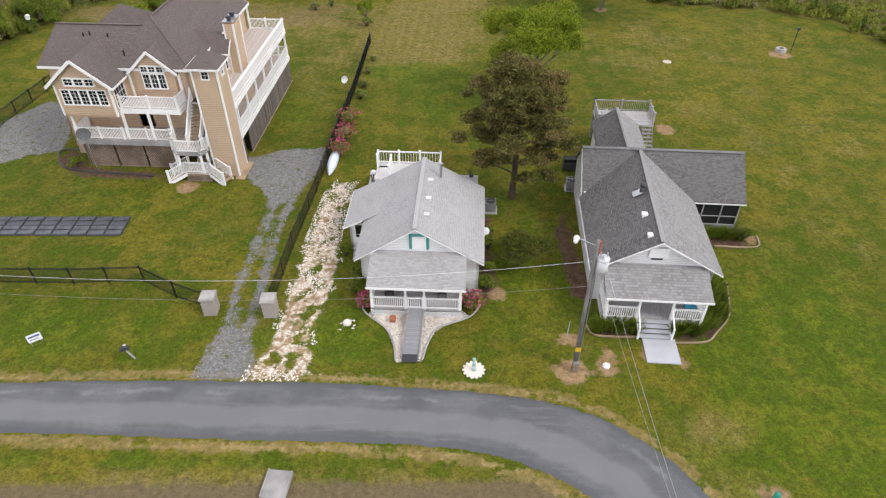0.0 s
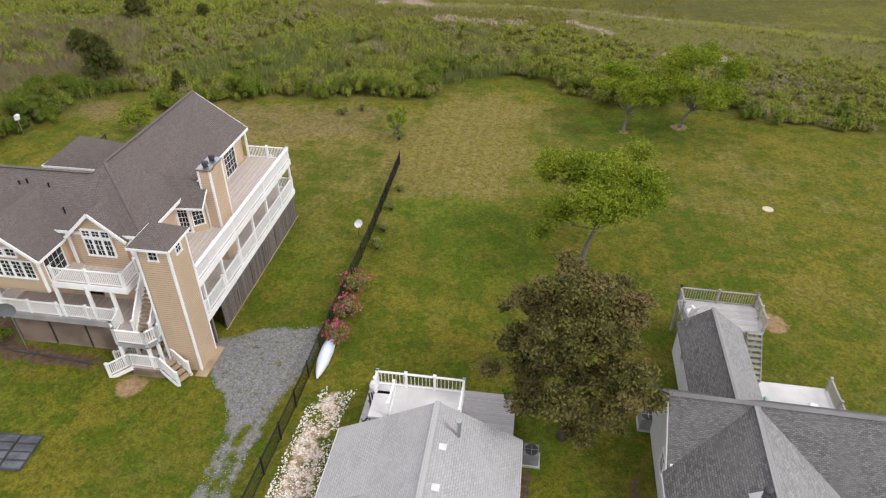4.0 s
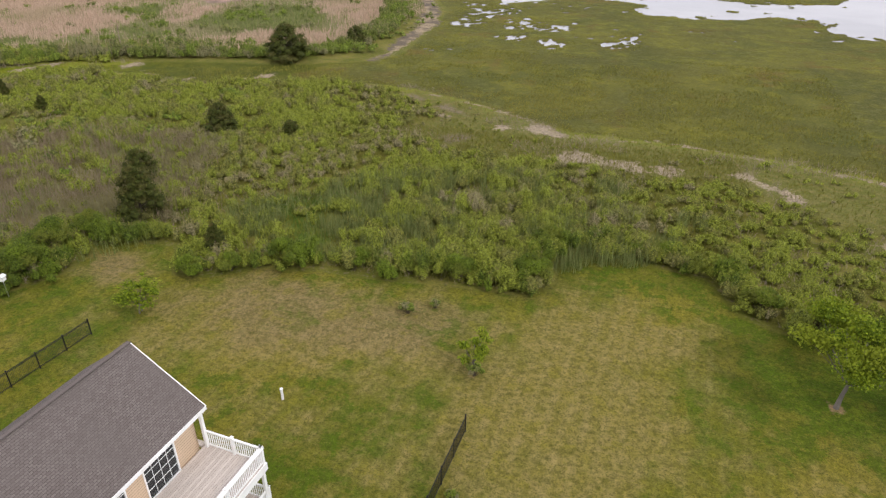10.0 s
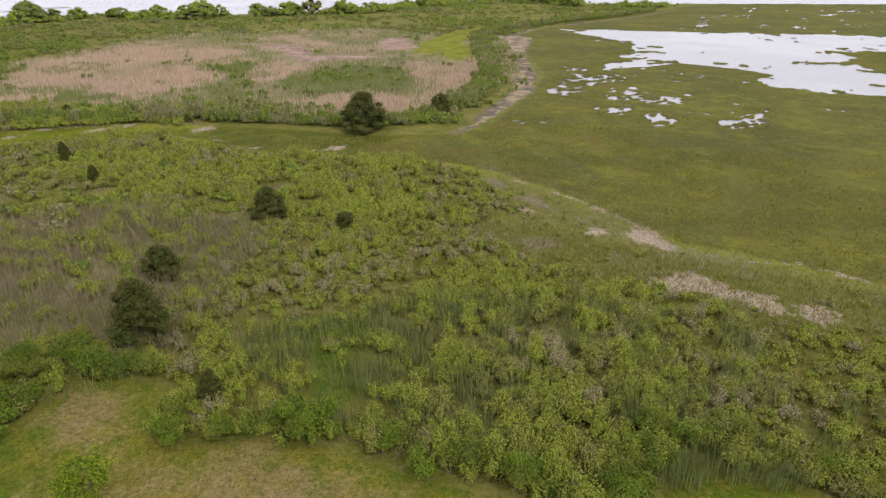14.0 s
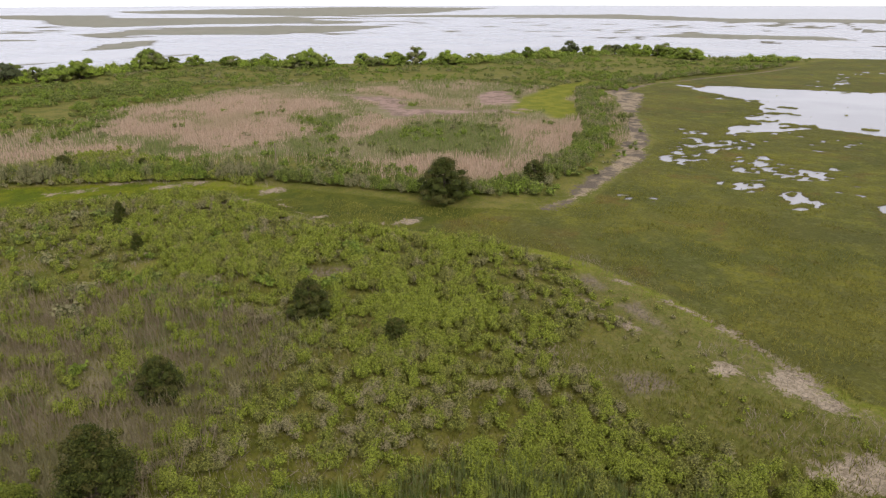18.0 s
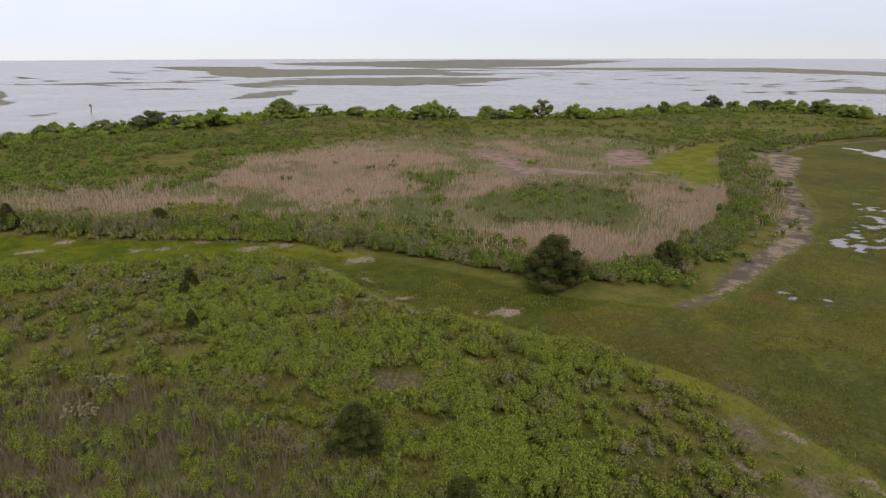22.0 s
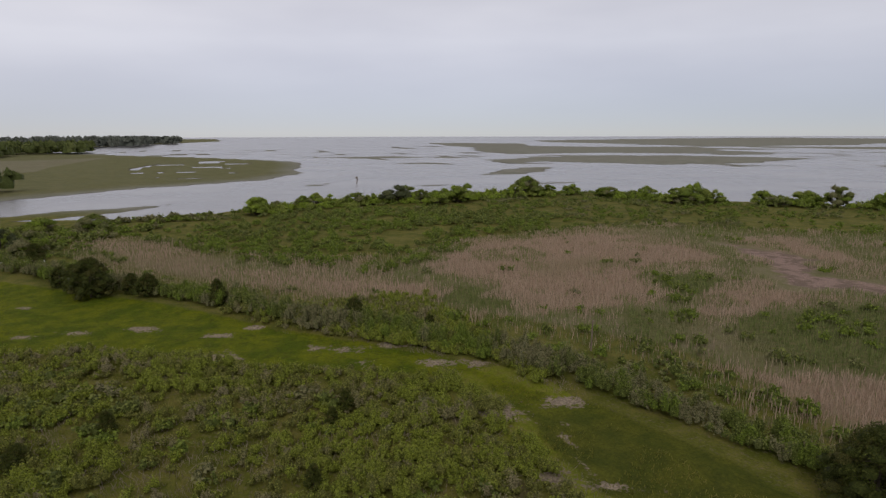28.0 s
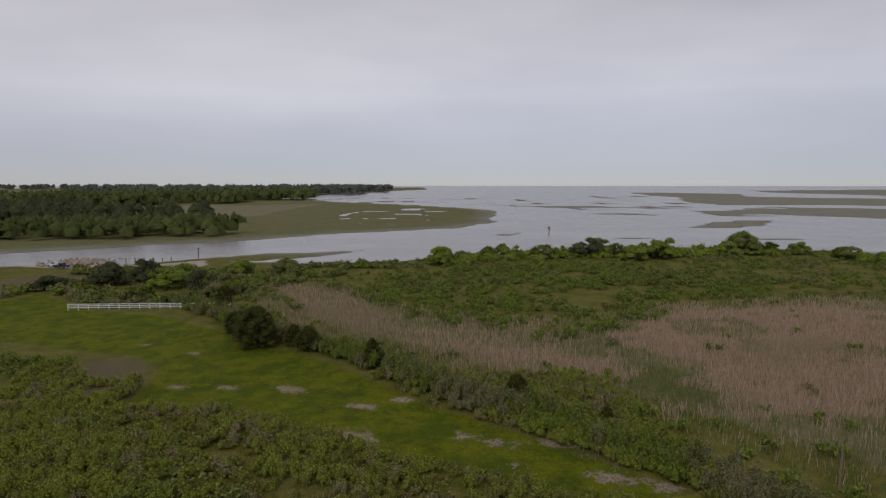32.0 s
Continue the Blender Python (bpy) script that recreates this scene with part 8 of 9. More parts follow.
cable(((7.6, 24.8, 8.1), (-30, 24.2, 8.4)), 1.25, 0.009, "pale sagging service cable from the pole over the lawn", WHITE_OLD)
cable(((7.6, 24.8, 6.4), (-30, 24.4, 6.9)), 1.1, 0.005, "thin dark telephone wire from the pole over the lawn", GREY_TRIM)
cable(((8.0, 24.7, 8.4), (8.9, -14, 9.5)), 1.2, 0.008, "power cable running from the pole across the lane", GREY_METAL)
cable(((7.9, 24.7, 7.4), (9.6, -14, 8.2)), 1.0, 0.007, "thin second cable running from the pole across the lane", GREY_TRIM)
cable(((8.0, 24.8, 7.6), (9.6, 29.9, 2.9)), 0.3, 0.010, "drop wire from the pole to a house eave", GREY_TRIM)

# dark panels lying on the lawn
PANEL_TRAY = simple("slate_plastic", (0.06, 0.062, 0.068), 0.3, 2, 0.7)
PANEL_LID = simple("blue_grey_lid", (0.105, 0.112, 0.125), 0.45, 2, 0.6)
for i in range(8):
    t = thing("ground_panel", -33.6 + i * 1.28 + 0.6, 38.3, 0, 2, "dark blue-grey ribbed panel lying on the grass", "panel", "row of panels")
    part("tray", box(-0.6, 0.6, -1.15, 1.15, 0.02, 0.09), PANEL_TRAY, t)
    for j in range(4):
        part("slat", box(-0.55, 0.55, -1.06 + j * 0.55, -0.64 + j * 0.55, 0.09, 0.125 + 0.02 * ((i + j) % 3)), PANEL_LID, t)

# yard sign, mailbox, culvert
t = thing("yard_sign", -24.2, 26.5, 0, 35, "small white lawn sign with unreadable blue lines", "sign")
part("stake", [box(-0.3, -0.27, -0.01, 0.01, -0.1, 0.95), box(0.27, 0.3, -0.01, 0.01, -0.1, 0.95)], GREY_METAL, t)
bd = part("board", box(-0.38, 0.38, -0.02, 0.0, 0.4, 0.98), WHITE_PLASTIC, t)
part("bar", [box(-0.3, 0.3, -0.026, -0.021, 0.74, 0.86), box(-0.28, 0.2, -0.026, -0.021, 0.56, 0.6)], simple("sign_blue", (0.05, 0.08, 0.25)), bd)
t = thing("mailbox", -18.2, 25.3, 0, 25, "black mailbox on a leaning wooden post", "mailbox")
part("post", beam((0.25, 0.1, -0.1), (-0.05, 0, 1.0), 0.1, 0.1), GREY_TRIM, t)
part("box", [box(-0.32, 0.18, -0.11, 0.11, 1.0, 1.14), ([(x, 0.11 * math.cos(a), 1.14 + 0.11 * math.sin(a)) for x in (-0.32, 0.18) for a in [math.pi * i / 6 for i in range(7)]], [tuple(range(7)), tuple(range(13, 6, -1))] + [(i, i + 7, i + 8, i + 1) for i in range(6)])], DARK_PLASTIC, t)
part("flag", box(-0.1, 0.05, 0.115, 0.13, 1.16, 1.3), WHITE_PLASTIC, t)
t = thing("culvert_wall", -8.1, 17.3, 0, -6, "weathered timber culvert headwall beside the lane", "culvert")
part("cap", box(-0.6, 0.6, -0.75, 0.75, 0.12, 0.2), GREY_TRIM, t)
part("side", [box(-0.62, -0.54, -0.75, 0.75, -0.2, 0.26)], GREY_TRIM, t)
part("side", [box(0.54, 0.62, -0.75, 0.75, -0.2, 0.26)], GREY_TRIM, t)


def rocks(name, places, sizes, material, label, seed, kind="stuff"):
    """Many small angular stones in one mesh."""
    rng = np.random.RandomState(seed)
    vs, fs = [], []
    base = np.array([(1, 0, 0), (-1, 0, 0), (0, 1, 0), (0, -1, 0), (0, 0, 0.7), (0, 0, -0.5)], float)
    tri = np.array([(0, 2, 4), (2, 1, 4), (1, 3, 4), (3, 0, 4), (2, 0, 5), (1, 2, 5), (3, 1, 5), (0, 3, 5)])
    for i, ((x, y), s) in enumerate(zip(places, sizes)):
        a = rng.uniform(0, 6.28)
        r = np.array([[math.cos(a), -math.sin(a), 0], [math.sin(a), math.cos(a), 0], [0, 0, 1]])
        v = (base * rng.uniform(0.6, 1.2, (6, 1)) * s) @ r.T + (x, y, s * 0.15)
        vs.append(v)
        fs.append(tri + i * 6)
    ob = mesh_object(name, np.concatenate(vs), np.concatenate(fs), material)
    return tagged(ob, label, "stones", kind=kind)


def rock_material(name, a, b):
    k = Nodes(name, 0.9, 0, 0.2)
    k.colour(k.mix(k.island(), a, b))
    return k.m


SHELL_MAT = rock_material("oyster_shell", (0.86, 0.83, 0.78), (0.62, 0.54, 0.44))
rng = np.random.RandomState(12)
x, y = scatter(lambda a, b: (signed(a, b, SHELLS) > -0.3) & (fbm(a, b, 1.5, 3, 70) > 0.50), (-12, -6, 23.8, 45), 11000, rng)
x2, y2 = scatter(lambda a, b: signed(a, b, SHELL_BED) > -0.05, (-5, 2, 25, 29.6), 5200, rng)
x, y = np.concatenate([x, x2]), np.concatenate([y, y2])
rocks("shell_fill", list(zip(x, y)), rng.uniform(0.025, 0.075, len(x)), SHELL_MAT, "scattered white oyster shells on a worn track", 13)
GRAVEL_MAT = rock_material("blue_gravel", (0.15, 0.15, 0.15), (0.34, 0.335, 0.325))
x, y = scatter(lambda a, b: np.maximum.reduce([signed(a, b, PARKING), signed(a, b, APRON)] + [line_room(a, b, l, 0.3) for l in TRACKS]) > -0.1, (-17, -9.5, 24, 50), 6000, rng)
rocks("gravel", list(zip(x, y)), rng.uniform(0.02, 0.06, len(x)), GRAVEL_MAT, "loose blue-grey gravel on the drive", 14)

# edging of the front bed
bed_line = smooth_line([(-5.2, 30.4), (-4.9, 29.3), (-3.5, 27.9), (-2.95, 26.6), (-2.75, 25.3)], 24)
t = part("bed_edging", tube([(p.x, p.y, 0.06) for p in bed_line], [0.06] * 24, 6), CONCRETE)
tagged(t, "curved pale stone edging of a shell bed", "edging")
bed_line = smooth_line([(2.4, 30.0), (1.7, 28.9), (-0.3, 27.9), (-0.9, 26.6), (-1.2, 25.3)], 24)
t = part("bed_edging", tube([(p.x, p.y, 0.06) for p in bed_line], [0.06] * 24, 6), CONCRETE)
tagged(t, "curved pale stone edging of a shell bed", "edging")
t = thing("entrance_ramp", -1.62, 29.05, 0, -3.0, "grey boarded ramp from the shell bed to the porch", "ramp")
part("ramp_deck", slab([(-0.45, 0.05, 0.55), (0.45, 0.05, 0.55), (0.38, -3.7, 0.06), (-0.62, -3.7, 0.06)], 0.1), planks("grey_ramp_boards", (0.26, 0.26, 0.27), (0.32, 0.32, 0.33), 0.14, "x"), t)
part("kerb", [beam((-0.47, 0.05, 0.58), (-0.64, -3.7, 0.10), 0.06, 0.1)], GREY_TRIM, t)
part("kerb", [beam((0.47, 0.05, 0.58), (0.40, -3.7, 0.10), 0.06, 0.1)], GREY_TRIM, t)
part("door_mat", box(-0.55, 0.32, -3.95, -3.35, 0.11, 0.14), DARK_PLASTIC, t, "black rubber mat")
t = thing("walkway_slab", 13.0, 26.2, 0, -4.2, "pale grey painted slab before the front steps", "walkway")
part("slab", box(-0.98, 0.98, -1.1, 0.85, -0.05, 0.08), STEP_PAINT, t)
t = thing("clay_pot", -3.1, 28.55, 0, 0, "terracotta pot on the shell bed", "pot")
part("pot", drum(0, 0, 0, 0.34, 0.17, 14, 0.23), TERRACOTTA, t)

WOOD_EDGE = simple("tan_timber_edging", (0.33, 0.25, 0.16), 0.25, 4, 0.9)
for pts, label, mat in (([(14.0, 26.7), (15.9, 26.8), (16.8, 27.6), (17.9, 28.8), (18.4, 30.1), (18.9, 32.1)], "low timber edging of a planted bed", WOOD_EDGE),
                        ([(19.4, 36.0), (22.3, 35.9), (22.8, 37.1)], "low timber edging of a planted bed", WOOD_EDGE), ([(8.9, 28.2), (9.2, 27.4), (10.5, 27.2), (11.8, 27.2)], "low timber edging of a planted bed", WOOD_EDGE),
                        ([(-31.2, 49.2), (-32.5, 49.4), (-33.2, 48.9), (-32.6, 47.6), (-31.5, 46.4), (-29.5, 45.8), (-26.8, 45.5), (-23.7, 45.1)], "black rubber edging round a mulch bed", DARK_PLASTIC)):
    line = smooth_line(pts, 28)
    tagged(part("bed_edging", tube([(p.x, p.y, 0.06) for p in line], [0.07] * 28, 5), mat), label, "edging", "bed edgings")
t = thing("satellite_dish", -28.6, 45.9, 0, 20, "dark grey satellite dish on a mast beside the porch", "satellite dish")
part("mast", drum(0, 0, -0.1, 3.4, 0.04, 10), GREY_METAL, t)
n = 18
bowl = [(0.55 * r * math.cos(a), -0.12 - 0.12 * r * r, 3.6 + 0.55 * r * math.sin(a)) for r in (0.02, 0.4, 0.7, 1.0) for a in [2 * math.pi * i / n for i in range(n)]]
part("reflector", (bowl, [(r * n + i, r * n + (i + 1) % n, (r + 1) * n + (i + 1) % n, (r + 1) * n + i) for r in range(3) for i in range(n)]), simple("grey_dish_paint", (0.16, 0.165, 0.17), 0.15, 3, 0.5), t, "dark grey dish", True)
part("feed_arm", [beam((0, -0.15, 3.1), (0, -0.7, 3.45), 0.03, 0.03), box(-0.05, 0.05, -0.76, -0.66, 3.42, 3.52)], GREY_METAL, t)

# stone ring with a pale figure
t = thing("garden_fountain", 1.8, 24.6, 0, 0, "small pale figure on a base in a ring of stones", "fountain")
for i in range(14):
    a = 2 * math.pi * i / 14
    part("stone", dome(math.cos(a) * 0.58, math.sin(a) * 0.58, 0.05, 0.10, 0.7, 8, 4), SHELL_MAT, t)
part("pebble_fill", drum(0, 0, -0.02, 0.06, 0.56, 18), SHELL_MAT, t)
part("figure", [drum(0, 0, 0.05, 0.45, 0.14, 12, 0.10), drum(0, 0, 0.45, 0.85, 0.10, 12, 0.07), dome(0, 0, 0.95, 0.11)], simple("verdigris", (0.35, 0.52, 0.49), 0.2), t, "", True)
t = thing("boulder", -5.9, 28.3, 0, 0, "white rounded boulder on the lawn", "boulder")
part("stone", dome(0, 0, 0.13, 0.28, 0.75, 9, 5), SHELL_MAT, t)
rocks("boulder_chips", [(-5.9 + math.cos(i) * 0.45, 28.2 + math.sin(i * 1.7) * 0.4) for i in range(14)], [0.08] * 14, SHELL_MAT, "white shells round a boulder", 4)
t = thing("hydrant_cover", 16.0, 16.6, 0, 0, "small green valve box on bare soil", "valve box")
part("barrel", [drum(0, 0, 0, 0.4, 0.16, 12), dome(0, 0, 0.42, 0.16)], simple("green_enamel", (0.03, 0.25, 0.17), 0.15), t, "", True)
t = thing("ground_lid", 9.5, 24.9, 0, 0, "white lid set in a bare patch", "lid")
part("lid", [drum(0, 0, 0, 0.1, 0.22, 14), box(-0.1, 0.14, -0.08, 0.08, 0.1, 0.2)], WHITE_PLASTIC, t)
t = thing("marker_stake", 7.5, 27.1, 0, 0, "short leaning dark stake", "stake")
part("stake", beam((0, 0, -0.05), (0.1, 0.15, 1.3), 0.05, 0.05), GREY_TRIM, t)

# kayak, dish, bird box, pipe, well cover, fire pit
t = thing("kayak", -9.25, 47.0, 0, 0, "pale blue-white kayak propped beside the fence", "kayak")
kv, kf = tube([(0.15, 2.0, 0.2), (0.12, 1.4, 0.28), (0.05, 0.4, 0.32), (0, -0.6, 0.3), (-0.03, -1.5, 0.24), (-0.05, -1.95, 0.18)], [0.05, 0.3, 0.42, 0.40, 0.22, 0.03], 12)
part("hull", (kv, kf), simple("pale_gelcoat", (0.66, 0.72, 0.80), 0.06, 3, 0.3), t, "", True)
t = thing("satellite_dish", -9.9, 61.0, 0, 30, "white satellite dish on a short mast", "satellite dish")
part("mast", drum(0, 0, -0.1, 1.2, 0.035, 10), GREY_METAL, t)
n = 18
dish = [(0.34 * r * math.cos(a), -0.10 - 0.12 * r * r, 1.25 + 0.40 * r * math.sin(a) + 0.1) for r in (0.02, 0.4, 0.7, 1.0) for a in [2 * math.pi * i / n for i in range(n)]]
part("reflector", (dish + [(p[0], p[1] + 0.03, p[2]) for p in dish], [(r * n + i, r * n + (i + 1) % n, (r + 1) * n + (i + 1) % n, (r + 1) * n + i) for r in range(3) for i in range(n)] + [(q + 4 * n, q + 4 * n - n + n, 0)[:0] or (72 + r * n + i, 72 + (r + 1) * n + i, 72 + (r + 1) * n + (i + 1) % n, 72 + r * n + (i + 1) % n) for r in range(3) for i in range(n) for q in (0,)]), WHITE_PLASTIC, t, "", True)
part("feed_arm", [beam((0, -0.1, 0.95), (0, -0.62, 1.15), 0.03, 0.03), box(-0.05, 0.05, -0.68, -0.58, 1.12, 1.22)], GREY_METAL, t)


def bird_box(x, y, high):
    t = thing("bird_box", x, y, 0, 20, "white bird box on a tall thin pole", "bird box", "bird boxes")
    part("pole", drum(0, 0, -0.1, high, 0.035, 8), GREY_METAL, t)
    part("box", [box(-0.2, 0.2, -0.2, 0.2, high, high + 0.4)], WHITE_PLASTIC, t)
    part("roof", [slab([(-0.27, -0.27, high + 0.4), (0, -0.27, high + 0.55), (0, 0.27, high + 0.55), (-0.27, 0.27, high + 0.4)], 0.03), slab([(0.27, -0.27, high + 0.4), (0.27, 0.27, high + 0.4), (0, 0.27, high + 0.55), (0, -0.27, high + 0.55)], 0.03)], WHITE_PLASTIC, t)


bird_box(-49.2, 76.9, 1.6)
bird_box(44.6, 92.0, 2.0)
t = thing("white_standpipe", -20.9, 72.9, 0, 0, "short white plastic standpipe in the dry lawn", "pipe")
part("pipe", [drum(0, 0, -0.1, 0.85, 0.09, 12), drum(0, 0, 0.85, 0.92, 0.11, 12)], WHITE_PLASTIC, t)
t = thing("well_cover", 24.7, 68.4, 0, 0, "round pale concrete cover in the grass", "cover")
part("disc", drum(0, 0, -0.02, 0.05, 0.46, 20), simple("pale_concrete", (0.55, 0.48, 0.36), 0.15), t)
t = thing("stone_fire_pit", 38.3, 71.2, 0, 0, "small round grey stone pit on bare soil", "fire pit")
for i in range(10):
    a = 2 * math.pi * i / 10
    part("stone", box(math.cos(a) * 0.42 - 0.13, math.cos(a) * 0.42 + 0.13, math.sin(a) * 0.42 - 0.13, math.sin(a) * 0.42 + 0.13, 0, 0.45), CONCRETE, t)
part("ash_bed", drum(0, 0, 0, 0.3, 0.34, 14), DARK_PLASTIC, t)
t = thing("lamp_post", 39.3, 70.9, 0, 0, "slim dark garden lamp post", "lamp post")
part("post", beam((0, 0, -0.1), (0.1, 0.1, 2.6), 0.08, 0.08), DARK_PLASTIC, t)
part("lantern", box(-0.05, 0.25, -0.05, 0.25, 2.6, 2.85), DARK_PLASTIC, t)


def ac_unit(x, y, turn, z=0.0):
    t = thing("air_conditioner", x, y, z, turn, "grey outdoor air conditioner unit on a pad", "air conditioner", "air conditioners")
    part("pad", box(-0.5, 0.5, -0.5, 0.5, -0.02, 0.1), CONCRETE, t)
    body = part("casing", box(-0.4, 0.4, -0.4, 0.4, 0.1, 0.88), simple("grey_casing", (0.22, 0.225, 0.22), 0.2, 3, 0.5), t)
    part("fan_ring", [drum(0, 0, 0.88, 0.93, 0.35, 18)], DARK_PLASTIC, body)
    part("fan_guard", [beam((-0.33 + 0.0, 0, 0.94), (0.33, 0, 0.94), 0.02, 0.01), beam((0, -0.33, 0.94), (0, 0.33, 0.94), 0.02, 0.01)], GREY_METAL, body)


ac_unit(3.65, 40.4, -3)
ac_unit(10.25, 43.4, -4)
t = thing("propane_tank", 3.05, 36.6, 0, 0, "small white upright gas tank against the wall", "gas tank")
part("tank", [drum(0, 0, 0.12, 1.0, 0.27, 16), dome(0, 0, 1.0, 0.27, 0.6, 16, 6)], WHITE_PLASTIC, t, "", True)
part("foot_ring", drum(0, 0, 0, 0.12, 0.22, 14), GREY_METAL, t)


def garden_chair(x, y, z, turn, mat, label, name="garden_chair", group=""):
    t = thing(name, x, y, z, turn, label, "chair", group)
    part("seat", [box(-0.28, 0.28, -0.28, 0.25, 0.38, 0.43)], mat, t)
    for i in range(4):
        part("back_slat", beam((-0.21 + i * 0.14, 0.24, 0.4), (-0.24 + i * 0.16, 0.42, 1.05), 0.1, 0.025), mat, t)
    for sx in (-1, 1):
        for sy in (-0.26, 0.24):
            part("leg", box(sx * 0.27 - 0.03, sx * 0.27 + 0.03, sy - 0.03, sy + 0.03, 0, 0.6 if sy < 0 else 0.4), mat, t)
        part("armrest", box(sx * 0.30 - 0.06, sx * 0.30 + 0.06, -0.3, 0.3, 0.6, 0.64), mat, t)
    return t


garden_chair(13.5, 50.1, 2.65, 200, WHITE_PLASTIC, "white slatted garden chair on the roof deck")
garden_chair(-5.2, 41.2, 0.6, 150, DARK_PLASTIC, "dark patio chair on the cottage rear deck", group="patio chairs")
garden_chair(-5.15, 42.6, 0.6, 30, DARK_PLASTIC, "dark patio chair on the cottage rear deck", group="patio chairs")
t = thing("deck_urn", -5.55, 44.1, 0.6, 0, "white round planter on the rear deck", "planter")
part("bowl", [drum(0, 0, 0, 0.12, 0.14, 14), dome(0, 0, 0.34, 0.26), drum(0, 0, 0.52, 0.6, 0.2, 14)], WHITE_PLASTIC, t, "", True)
t = thing("black_grill", 10.6, 46.3, 0, -4, "black covered barbecue beside the rear wing", "grill")
part("cabinet", box(-0.6, 0.6, -0.35, 0.35, 0.1, 0.8), DARK_PLASTIC, t)
part("lid", box(-0.55, 0.55, -0.3, 0.3, 0.8, 1.1), BLACK_METAL, t)
t = thing("rolled_tarp", 17.6, 44.0, 0.5, 8, "pale green rolled pool cover lying on the deck", "roll")
part("roll", tube([(0, -1.6, 0.14), (0, 1.6, 0.14)], [0.13, 0.13], 12), simple("pale_green_vinyl", (0.30, 0.55, 0.42), 0.1), t, "", True)
t = thing("white_cooler", 19.6, 44.6, 0.5, 0, "white rounded storage tub on the deck", "tub")
part("tub", [drum(0, 0, 0, 0.62, 0.34, 14), dome(0, 0, 0.62, 0.34, 0.5, 14, 5)], WHITE_PLASTIC, t, "", True)
t = thing("patio_grill", 15.6, 45.6, 0.5, 0, "grey gas barbecue on the low deck", "grill")
part("body", box(-0.6, 0.6, -0.3, 0.3, 0.0, 0.85), DARK_PLASTIC, t)
part("hood", box(-0.4, 0.4, -0.28, 0.28, 0.85, 1.15), GREY_METAL, t)
part("side_shelf", box(0.4, 0.8, -0.25, 0.25, 0.83, 0.87), GREY_METAL, t)
part("side_shelf", box(-0.8, -0.4, -0.25, 0.25, 0.83, 0.87), GREY_METAL, t)
t = thing("potted_plant", 2.3, 44.2, 0.6, 0, "dark potted plant at the deck corner", "plant")
part("pot", drum(0, 0, 0, 0.3, 0.16, 12, 0.2), DARK_PLASTIC, t)
pv, pf = leaf_quads(puff((0, 0, 0.5), (0.3, 0.3, 0.3), 60, rng), 0.1, rng)
add_attr(mesh_object("foliage", pv, pf, LEAF_BUSH, t), "tint", np.full(len(pv), 0.3))
t = thing("porch_cushion", 15.3, 28.9, 0.65, 0, "blue seat on the front porch", "chair")
part("seat", box(-0.35, 0.35, -0.25, 0.25, 0.3, 0.42), simple("blue_cloth", (0.03, 0.22, 0.36), 0.15), t)
part("back", box(-0.35, 0.35, 0.2, 0.28, 0.42, 0.9), simple("blue_cloth_back", (0.03, 0.20, 0.33), 0.15), t)


# ---- plants round the houses ----
PINK = leaf_material("pink_blossom", (0.30, 0.045, 0.085), (0.46, 0.12, 0.17), (0.22, 0.04, 0.07))


def flower_bush(x, y, tall, width, seed, label):
    b = bush("flowering_bush", x, y, tall, width, seed, label, LEAF_HEDGE, 700, 0.075, "flowering bushes")
    r = np.random.RandomState(seed + 1)
    pts = puff((0, 0, tall * 0.55), (width * 0.52, width * 0.52, tall * 0.48), 150, r, 0.86)
    v, f = leaf_quads(pts[pts[:, 2] > tall * 0.3], 0.10, r)
    o = mesh_object("blossom", v, f, PINK, b, "pink blossom")
    add_attr(o, "tint", r.rand(len(v)))


flower_bush(-8.7, 53.9, 1.7, 2.3, 1, "round bush covered in pink blossom beside the fence")
flower_bush(-8.8, 51.3, 1.5, 2.1, 2, "round bush covered in pink blossom beside the fence")
flower_bush(-9.0, 48.6, 1.6, 1.9, 3, "sparse pink flowering bush over a kayak")
flower_bush(-4.9, 29.9, 1.1, 1.3, 5, "pink azalea bush beside the cottage porch")
flower_bush(1.9, 29.7, 1.4, 1.5, 6, "pink azalea bush beside the cottage porch")
for i, (px, py, h, w) in enumerate(((-8.1, 59.4, 1.1, 1.5), (-8.0, 61.9, 1.0, 1.3), (-7.9, 65.3, 0.8, 1.0), (-7.7, 68.6, 0.7, 0.9), (7.7, 56.4, 1.2, 1.3), (-16.5, 85.0, 1.3, 1.7), (-14.6, 86.4, 0.9, 1.1))):
    bush("garden_shrub", px, py, h, w, 20 + i, "small dark green shrub on the lawn", LEAF_HEDGE, 600, 0.06, "lawn shrubs")
for i, (px, py, h, w) in enumerate(((-5.4, 31.2, 1.6, 1.7), (-5.6, 32.8, 1.2, 1.3), (2.9, 31.6, 1.2, 1.3), (3.1, 33.0, 1.3, 1.2), (3.2, 35.8, 1.4, 1.2), (3.3, 37.0, 1.2, 1.1), (-30.6, 46.5, 1.3, 1.6), (-6.8, 35.0, 1.0, 0.9))):
    bush("foundation_shrub", px, py, h, w, 40 + i, "dense green shrub against a house wall", LEAF_BUSH, 700, 0.065, "foundation shrubs")
bush("garden_shrub", 5.3, 34.3, 2.6, 4.3, 60, "broad olive shrub between the two white houses", LEAF_OLIVE, 9000, 0.055, "lawn shrubs")
